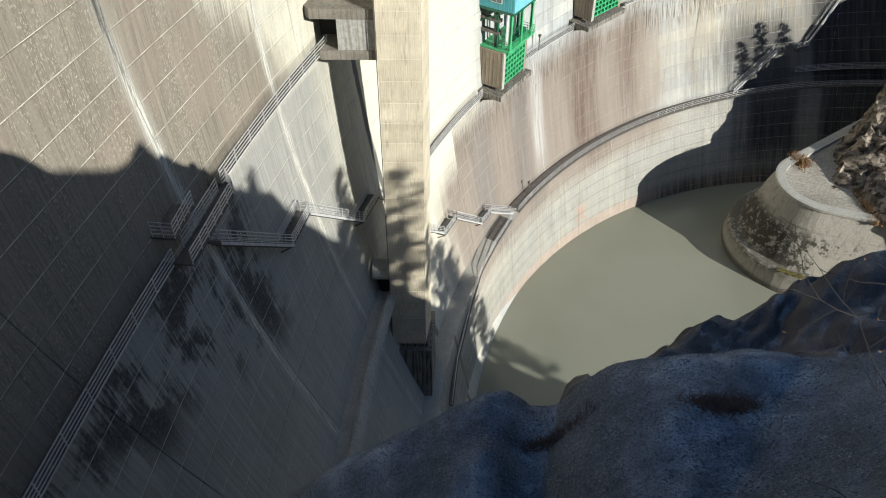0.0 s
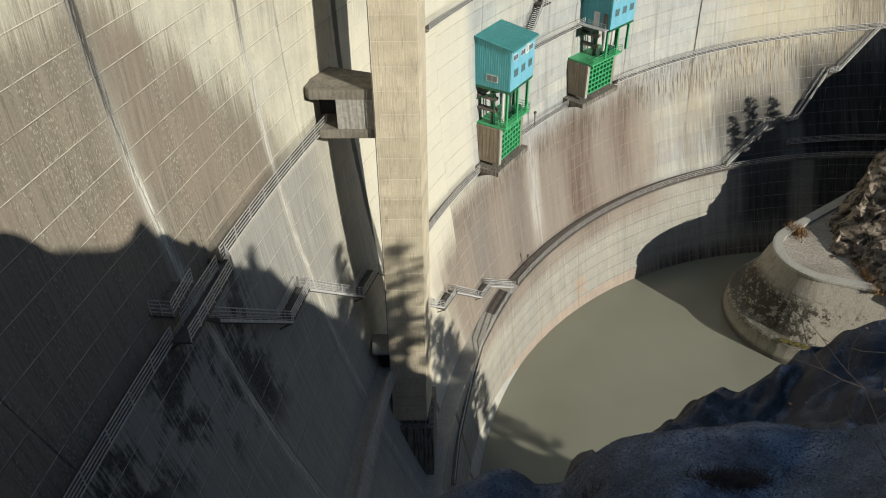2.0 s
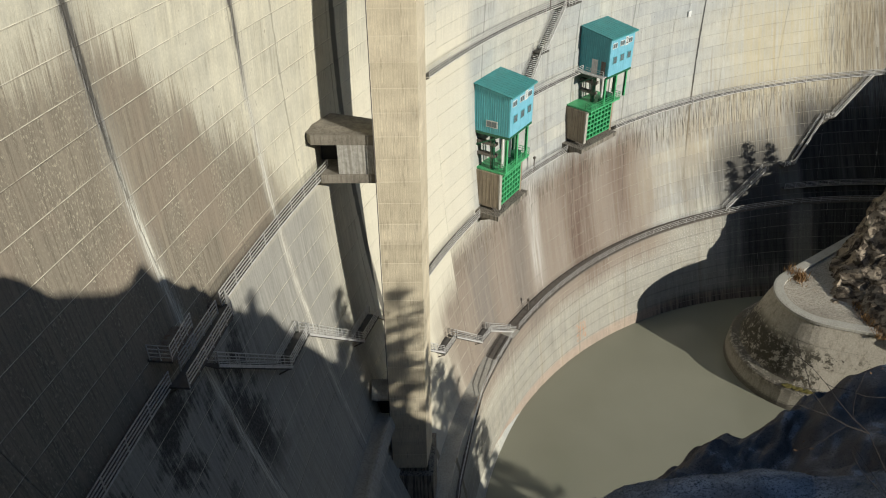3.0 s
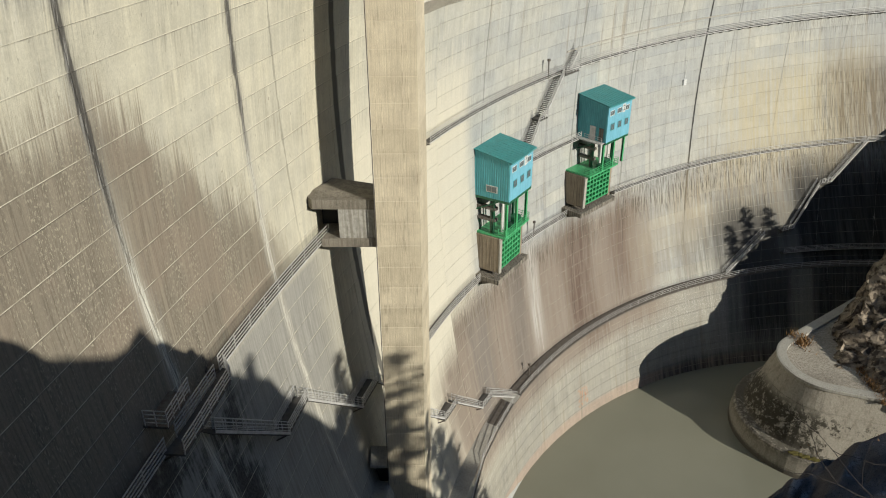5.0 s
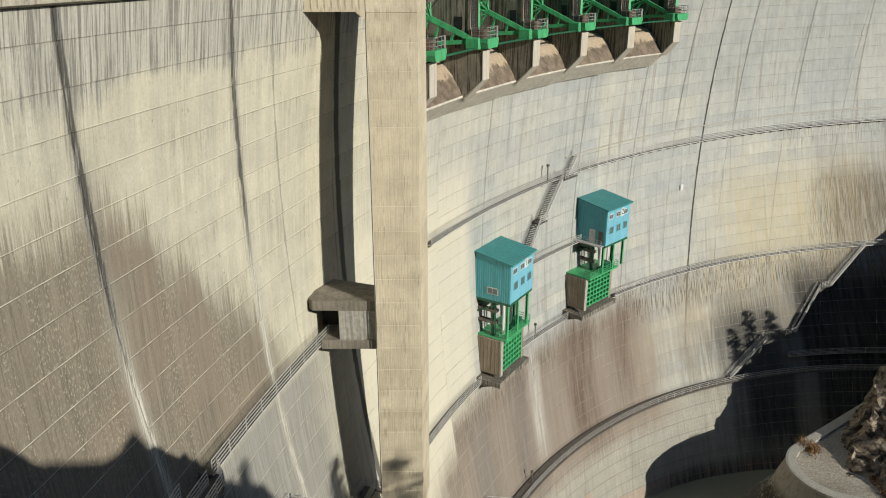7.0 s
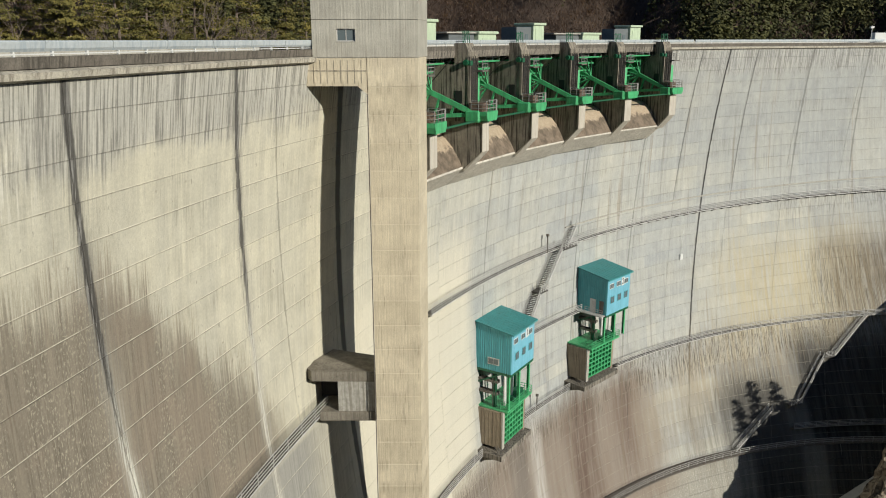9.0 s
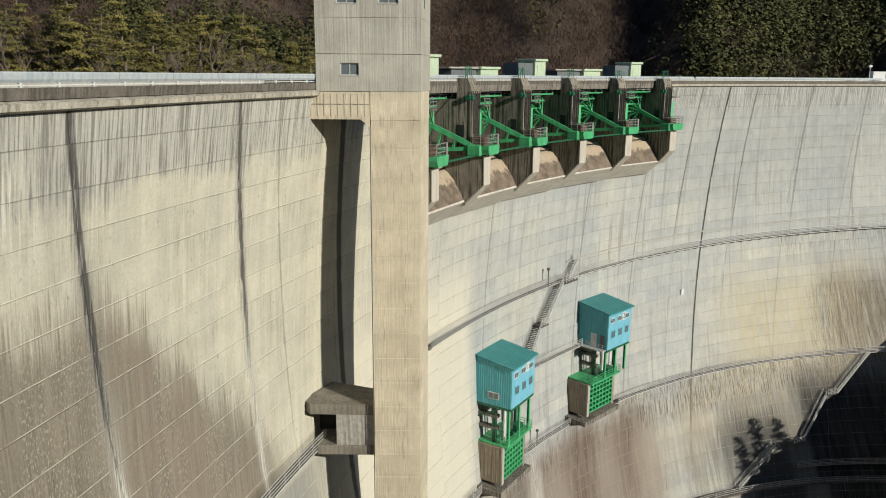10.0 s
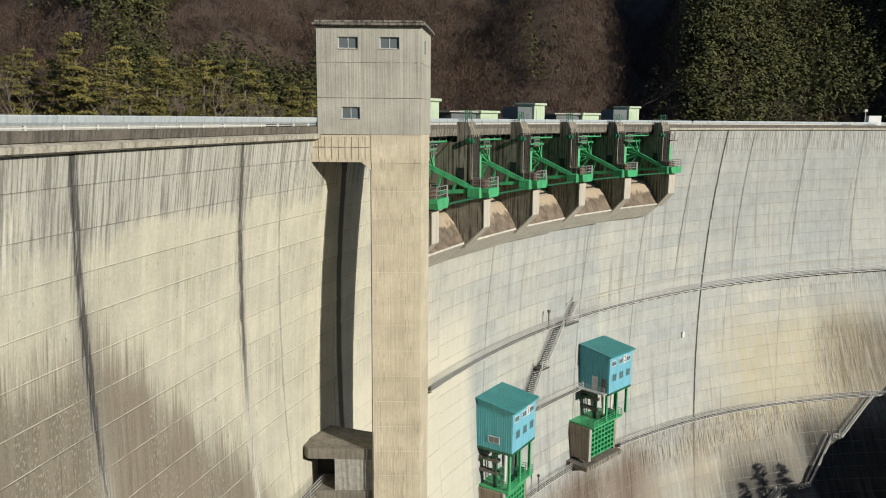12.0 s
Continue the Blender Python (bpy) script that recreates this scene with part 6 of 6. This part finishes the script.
def shrub():
    """Thin bare shrub with a few dry leaves growing from the slope below the viewpoint."""
    rnd = random.Random(31)
    sh = thing("bare_shrub", Matrix.Translation((3.8, 2.9, -6.0)), "thin bare shrub with a few dry orange leaves on the slope", "shrub")
    tips = []
    def twig(p, d, length, r, depth):
        bm = bmesh.new()
        pts = [p]
        for k in range(4):
            d = (d + Vector((rnd.gauss(0, 0.16), rnd.gauss(0, 0.16), rnd.gauss(0.02, 0.12)))).normalized()
            pts.append(pts[-1] + d * length / 4)
        pipe(bm, pts, [r * (1 - 0.17 * k) for k in range(5)], 5)
        part("twig", bm, BARK_DK, sh)
        tips.append(pts[-1])
        if depth:
            for _ in range(3):
                nd = (d + Vector((rnd.gauss(0, 0.6), rnd.gauss(0, 0.6), rnd.gauss(0.05, 0.45)))).normalized()
                twig(pts[rnd.randint(1, 4)], nd, length * rnd.uniform(0.4, 0.65), r * 0.6, depth - 1)
    for base, d, length in (((3.05, 3.0, -5.9), (0.10, 0.10, 1.0), 1.9), ((3.25, 3.15, -6.0), (-0.35, 0.15, 1.0), 1.7), ((3.5, 3.3, -5.9), (-0.15, 0.2, 1.0), 2.0),
                            ((3.2, 2.8, -5.9), (-0.75, 0.1, 0.45), 1.2), ((3.6, 3.6, -5.6), (-0.55, 0.1, 0.7), 1.6)):
        twig(Vector(base) + Vector((0.62, 0, 0)), Vector(d).normalized(), length, 0.009, 2)
    for tip in tips:
        for _ in range(rnd.choice((0, 0, 0, 1, 3))):
            c = tip + Vector((rnd.gauss(0, 0.05), rnd.gauss(0, 0.05), rnd.gauss(0, 0.05)))
            bm = bmesh.new()
            d = Vector((rnd.gauss(0, 1), rnd.gauss(0, 1), rnd.gauss(0, 1))).normalized()
            e = d.cross(Vector((rnd.gauss(0, 1), rnd.gauss(0, 1), 0.3))).normalized()
            f = d.cross(e) * 0.006
            a = [bm.verts.new(c + k) for k in (-d * 0.018, e * 0.008 + f, d * 0.018, -e * 0.008 + f)]
            bm.faces.new(a[:3])
            bm.faces.new((a[0], a[2], a[3]))
            part("dry_leaf", bm, RUSSET, sh)


BARK_DK = plain("dark_twig_bark", (0.028, 0.022, 0.020), 0.9, vary=0.3, scale=6.0)
shrub()


def slope_patches():
    """Dead grass and litter caught in hollows of the sprayed slope."""
    me = bpy.data.objects["sprayed_slope"].data
    tree = BVHTree.FromPolygons([v.co.copy() for v in me.vertices], [tuple(q.vertices) for q in me.polygons])
    rnd = random.Random(8)
    for cx, cy, sx, sy, count, label in ((2.86, 4.75, 0.17, 0.06, 1100, "flattened patch of dead brown grass in a hollow"), (1.33, 5.25, 0.20, 0.05, 700, "strip of reddish dead moss and grass")):
        vs, fs = [], []
        for _ in range(count):
            x, y = cx + rnd.gauss(0, sx), cy + rnd.gauss(0, sy)
            spot = tree.ray_cast(Vector((x, y, 0)), Vector((0, 0, -1)))[0]
            if not spot:
                continue
            d = Vector((rnd.gauss(0, 1), rnd.gauss(0, 1), abs(rnd.gauss(0.2, 0.35)))).normalized() * rnd.uniform(0.05, 0.16)
            s = Vector((-d.y, d.x, 0)).normalized() * 0.005
            k = len(vs)
            vs += [spot - s, spot + s, spot + d]
            fs.append((k, k + 1, k + 2))
        tagged(new("dead_grass", mesh_of("dead_grass", vs, fs, DEAD)), label, "grass", kind="stuff")


DEAD = foliage("dead_brown_grass", (0.05, 0.025, 0.016), (0.24, 0.13, 0.075), 3.0)
slope_patches()


def slope_grit():
    """Loose crumbs of mortar and gravel that make the sprayed slope rough."""
    me = bpy.data.objects["sprayed_slope"].data
    tree = BVHTree.FromPolygons([v.co.copy() for v in me.vertices], [tuple(q.vertices) for q in me.polygons])
    rnd = random.Random(17)
    vs, fs = [], []
    for _ in range(42000):
        y = rnd.uniform(3.2, 6.6)
        x = rnd.uniform(-0.25, 1.02) * y
        spot = tree.ray_cast(Vector((x, y, 0)), Vector((0, 0, -1)))[0]
        if not spot:
            continue
        r = 0.005 + 0.011 * rnd.random() ** 3
        k = len(vs)
        a = rnd.uniform(0, 6.283)
        vs += [spot + Vector((math.cos(a + t) * r * rnd.uniform(0.7, 1.5), math.sin(a + t) * r * rnd.uniform(0.7, 1.5), -0.2 * r)) for t in (0, 2.1, 4.2)]
        vs.append(spot + Vector((rnd.gauss(0, 0.4) * r, rnd.gauss(0, 0.4) * r, r * rnd.uniform(0.6, 1.3))))
        fs += [(k, k + 1, k + 3), (k + 1, k + 2, k + 3), (k + 2, k, k + 3)]
    tagged(new("grit", mesh_of("grit", vs, fs, GRIT)), "loose grey mortar crumbs on the sprayed slope", "gravel", kind="stuff")


GRIT = foliage("mortar_crumbs", (0.05, 0.049, 0.048), (0.52, 0.51, 0.49), 1.2)
slope_grit()


# ---- woods and mountains behind the dam ----
def mountain_height(x, y):
    """Wooded slopes that climb behind the reservoir."""
    s = (y - 200) / 300
    base = -10 + 150 * max(0.0, s) ** 1.05
    b = x / max(y, 1.0)
    spur = sum(a * math.exp(-((b - c) / w) ** 2) for a, c, w in ((16, -0.09, 0.07), (34, 0.345, 0.062), (20, -0.43, 0.08), (12, -0.28, 0.05), (14, 0.13, 0.05), (-20, 0.25, 0.03)))
    ridge = spur * min(1.0, max(0.0, s * 4 + 0.1)) + 7 * math.sin(x * 0.045 + y * 0.02) * max(0.0, min(1.0, s * 3))
    ridge += min(190.0, max(0.0, x - 0.53 * y - 6) * 0.62)
    return base + ridge + lumps(Vector((x, y, 0)), 0.015, 20, 6) * max(0.1, min(1, s * 3))


def mountains():
    nx, ny, vs, fs = 120, 60, [], []
    for j in range(ny + 1):
        for i in range(nx + 1):
            x, y = -620 + 1500 * i / nx, 185 + 560 * j / ny
            vs.append((x, y, mountain_height(x, y)))
    for j in range(ny):
        for i in range(nx):
            k = j * (nx + 1) + i
            fs.append((k, k + 1, k + nx + 2, k + nx + 1))
    tagged(new("backdrop", mesh_of("backdrop", vs, fs, LITTER, smooth=True)), "steep brown winter mountainside behind the reservoir", "mountain", kind="structure")


mountains()


def quad(vs, fs, c, a, b):
    k = len(vs)
    vs += [c - a - b, c + a - b, c + a + b, c - a + b]
    fs.append((k, k + 1, k + 2, k + 3))


def woods():
    """Joined far trees: bare broadleaf crowns and dark evergreens."""
    rnd = random.Random(5)
    sets = {"bare": ([], []), "fir": ([], []), "rust": ([], [])}
    for _ in range(8000):
        y = 195 + 125 * rnd.random() ** 0.95
        b = rnd.uniform(-0.66, 0.66)
        x = b * y
        z = mountain_height(x, y)
        patch = noise.noise(Vector((x * 0.016, y * 0.016, 4.0))) + rnd.gauss(0, 0.08)
        # one evergreen spur on the far side, another patch on the near side, bare woods between
        patch += 0.62 * math.exp(-((b - 0.385) / 0.085) ** 4) + 0.5 * math.exp(-((b + 0.40) / 0.06) ** 4) - (0.35 if b < -0.47 else 0.0) + (0.5 if b > 0.47 else 0.0)
        if -0.05 < b < 0.255:
            patch -= 0.45
        sort = "fir" if patch > 0.27 else ("rust" if rnd.random() < 0.08 else "bare")
        vs, fs = sets[sort]
        h = rnd.uniform(4, 11)
        w = h * rnd.uniform(0.28, 0.45)
        if sort == "fir":
            h *= 1.25
            for k in range(72):
                t = rnd.random() ** 0.8
                ang = rnd.uniform(0, 6.283)
                r = w * (1.05 - t) ** 0.6 * rnd.uniform(0.75, 1.0) + 0.2
                c = Vector((x + r * math.cos(ang), y + r * math.sin(ang), z + 1.0 + h * t))
                out = Vector((math.cos(ang) + rnd.gauss(0, 0.45), math.sin(ang) + rnd.gauss(0, 0.45), 0.35 + t * 1.1 + rnd.gauss(0, 0.4))).normalized()
                d = out.cross(Vector((rnd.gauss(0, 1), rnd.gauss(0, 1), rnd.gauss(0, 1)))).normalized()
                quad(vs, fs, c, d * rnd.uniform(0.25, 0.5), out.cross(d) * rnd.uniform(0.16, 0.32))
        else:
            for k in range(70):
                ang = rnd.uniform(0, 6.283)
                t = rnd.random()
                r = w * math.sqrt(rnd.random())
                c = Vector((x + r * math.cos(ang), y + r * math.sin(ang), z + h * (0.25 + 0.7 * t) - 0.25 * r))
                up = Vector((math.cos(ang) * 0.6, math.sin(ang) * 0.6, 0.8)) * rnd.uniform(0.2, 0.55)
                quad(vs, fs, c, up, Vector((-math.sin(ang), math.cos(ang), rnd.uniform(-0.3, 0.3))) * rnd.uniform(0.025, 0.075))
    for sort, material, label in (("bare", TWIGS, "bare brown broadleaf woods on the mountainside"), ("fir", FIR, "dark evergreen woods on the mountainside"),
                                  ("rust", RUSSET, "russet oaks still in leaf among bare woods")):
        vs, fs = sets[sort]
        tagged(new("woods", mesh_of("woods_" + sort, vs, fs, material)), label, "woods", kind="stuff")


woods()


def pine(x, y, z, h, seed, lean=0.0, thin=1.0, label="tall pine with ragged yellow-green crown behind the crest", group="pines behind the crest"):
    rnd = random.Random(seed)
    tree = thing("pine_tree", Matrix.Translation((x, y, z)), label, "tree", group)
    bm = bmesh.new()
    pts = [(x + lean * h * 0.08 * (k / 6) ** 2, y, z + h * k / 6) for k in range(7)]
    pipe(bm, pts, [h * 0.020 * (1 - 0.13 * k) for k in range(7)], 7)
    part("trunk", bm, BARK, tree, "pale slender trunk")
    bm = bmesh.new()
    vs, fs = [], []
    tiers = int(h * 1.5 * thin)
    for k in range(tiers):
        t = 0.22 + 0.78 * k / tiers
        reach = h * 0.29 * (1.12 - t) ** 0.75 * rnd.uniform(0.55, 1.1)
        for b in range(4):
            ang = rnd.uniform(0, 6.283)
            root = Vector((x + lean * h * 0.08 * t * t, y, z + h * t))
            tip = root + Vector((math.cos(ang) * reach, math.sin(ang) * reach, reach * rnd.uniform(-0.12, 0.22)))
            bar(bm, root, tip, 0.07)
            n = max(8, int(reach * 46 * thin))
            for i in range(n):
                s = rnd.uniform(0.3, 1.05)
                c = root.lerp(tip, s) + Vector((rnd.gauss(0, 0.34), rnd.gauss(0, 0.34), rnd.gauss(0.05, 0.11)))
                out = Vector((math.cos(ang) + rnd.gauss(0, 0.4), math.sin(ang) + rnd.gauss(0, 0.4), 0.6 + rnd.gauss(0, 0.4))).normalized()
                d = out.cross(Vector((rnd.gauss(0, 1), rnd.gauss(0, 1), rnd.gauss(0, 1)))).normalized() * rnd.uniform(0.06, 0.15)
                e = out.cross(d) * 0.5
                quad(vs, fs, c, d, e)
    tagged(part("branch", bm, BARK, tree), kind="stuff")
    part("crown", mesh_of("pine_crown", vs, fs, NEEDLES), NEEDLES, tree, "ragged needle crown")


def bare_tree(x, y, z, h, seed, material=None):
    rnd = random.Random(seed)
    tree = thing("bare_tree", Matrix.Translation((x, y, z)), "leafless slender tree behind the crest", "tree", "bare trees behind the crest")
    bm = bmesh.new()
    def grow(p, d, length, r, depth):
        q = p + d * length
        pipe(bm, [p, p.lerp(q, 0.5) + Vector((rnd.gauss(0, 0.06), rnd.gauss(0, 0.06), 0)) * length * 0.5, q], [r, r * 0.8, r * 0.6], 4)
        if depth:
            for _ in range(3 if depth > 1 else 4):
                nd = (d + Vector((rnd.gauss(0, 0.45), rnd.gauss(0, 0.45), rnd.uniform(0.0, 0.35)))).normalized()
                grow(p.lerp(q, rnd.uniform(0.55, 1.0)), nd, length * rnd.uniform(0.5, 0.75), r * 0.55, depth - 1)
    grow(Vector((x, y, z)), Vector((0, 0, 1)), h * 0.45, h * 0.014, 4)
    part("trunk", bm, BARK, tree, "grey bare trunk and twigs")


for i, (bx, d, top) in enumerate(((-0.56, 92, 0.062), (-0.53, 100, 0.075), (-0.505, 96, 0.062), (-0.468, 92, 0.092), (-0.44, 108, 0.060), (-0.405, 92, 0.076), (-0.375, 96, 0.066),
                                 (-0.345, 104, 0.050), (-0.315, 96, 0.062), (-0.285, 108, 0.055), (-0.262, 98, 0.063), (-0.235, 112, 0.048), (-0.20, 118, 0.036), (-0.17, 125, 0.040),
                                 (-0.62, 95, 0.066), (-0.66, 100, 0.07), (-0.49, 120, 0.07), (-0.42, 125, 0.062), (-0.33, 125, 0.056))):
    pine(bx * d, d, -8.0, 9.2 + top * d, 20 + i, (-1) ** i * 0.6, 0.75 if i % 3 else 1.0)
for i, (bx, d, top) in enumerate(((-0.43, 90, 0.062), (-0.395, 97, 0.06), (-0.30, 92, 0.05), (-0.25, 94, 0.045), (-0.22, 96, 0.045), (-0.355, 90, 0.046), (-0.545, 90, 0.05))):
    bare_tree(bx * d, d, -8.0, 8.0 + top * d, 60 + i)

# pines on the bank behind the viewpoint and on the outcrop, whose shade falls on the dam
for i, (u, base, h, d) in enumerate(((39.2, -28.5, 17.5, 30.4), (42.0, -31, 11, 30.4), (36.2, -24.5, 14.0, 30.4), (37.4, -26.5, 12.0, 31.2), (34.6, -22.0, 7.0, 31.0), (24.0, -8.0, 4.4, 30.4), (52.0, -43, 13.5, 30.4), (54.4, -49, 17, 30.4), (56.4, -54, 19, 30.4),
                                     (60.0, -60, 14, 30.4), (62.4, -63, 9, 30.4), (131.4, -62.0, 10.5, -14), (135.2, -60.8, 11.5, -14), (139.2, -59.4, 8.5, -14))):
    p = SIDE * u + AHEAD * d
    pine(p.x, p.y, base, h, 90 + i, 0.0, 0.85 if d < 0 else (0.55 if u == 39.2 else 0.95), "pine on the wooded bank beside the pool", "pines on the near bank")


# ---- pours of the arch, nearest stretch as single pieces ----
def pours():
    rest_v, rest_f, rest_uv = [], [], []
    for j, (a, b) in enumerate(zip(JOINTS, JOINTS[1:])):
        for z1 in [-1.62] + LIFTS[:-1]:
            z0 = -3.0 if z1 == -1.62 else z1 - 2
            top = SPILL[2]
            if SPILL[0] < (a + b) / 2 < SPILL[1] and z1 > top + 0.1:
                continue
            proud = random.uniform(-0.012, 0.018)
            if a < 24:
                vs, uv, fs = lift_panel(a, b, uneven(z0), uneven(z1), proud)
            else:
                vs, uv, fs = lift_panel(a, b, z0, z1, proud)
            single = 4 <= a < 24 and z1 > -59 or 57 <= a < 72 and z1 > -53 or 33 <= a < 57 and -30 > z1 > -46
            if single:
                part("concrete_pour", mesh_of("concrete_pour", vs, fs, ARC, uv), ARC, dam)
            else:
                k = len(rest_v)
                rest_v += vs
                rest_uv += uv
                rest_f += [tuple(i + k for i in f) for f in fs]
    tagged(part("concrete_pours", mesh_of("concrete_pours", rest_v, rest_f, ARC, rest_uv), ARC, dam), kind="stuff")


pours()
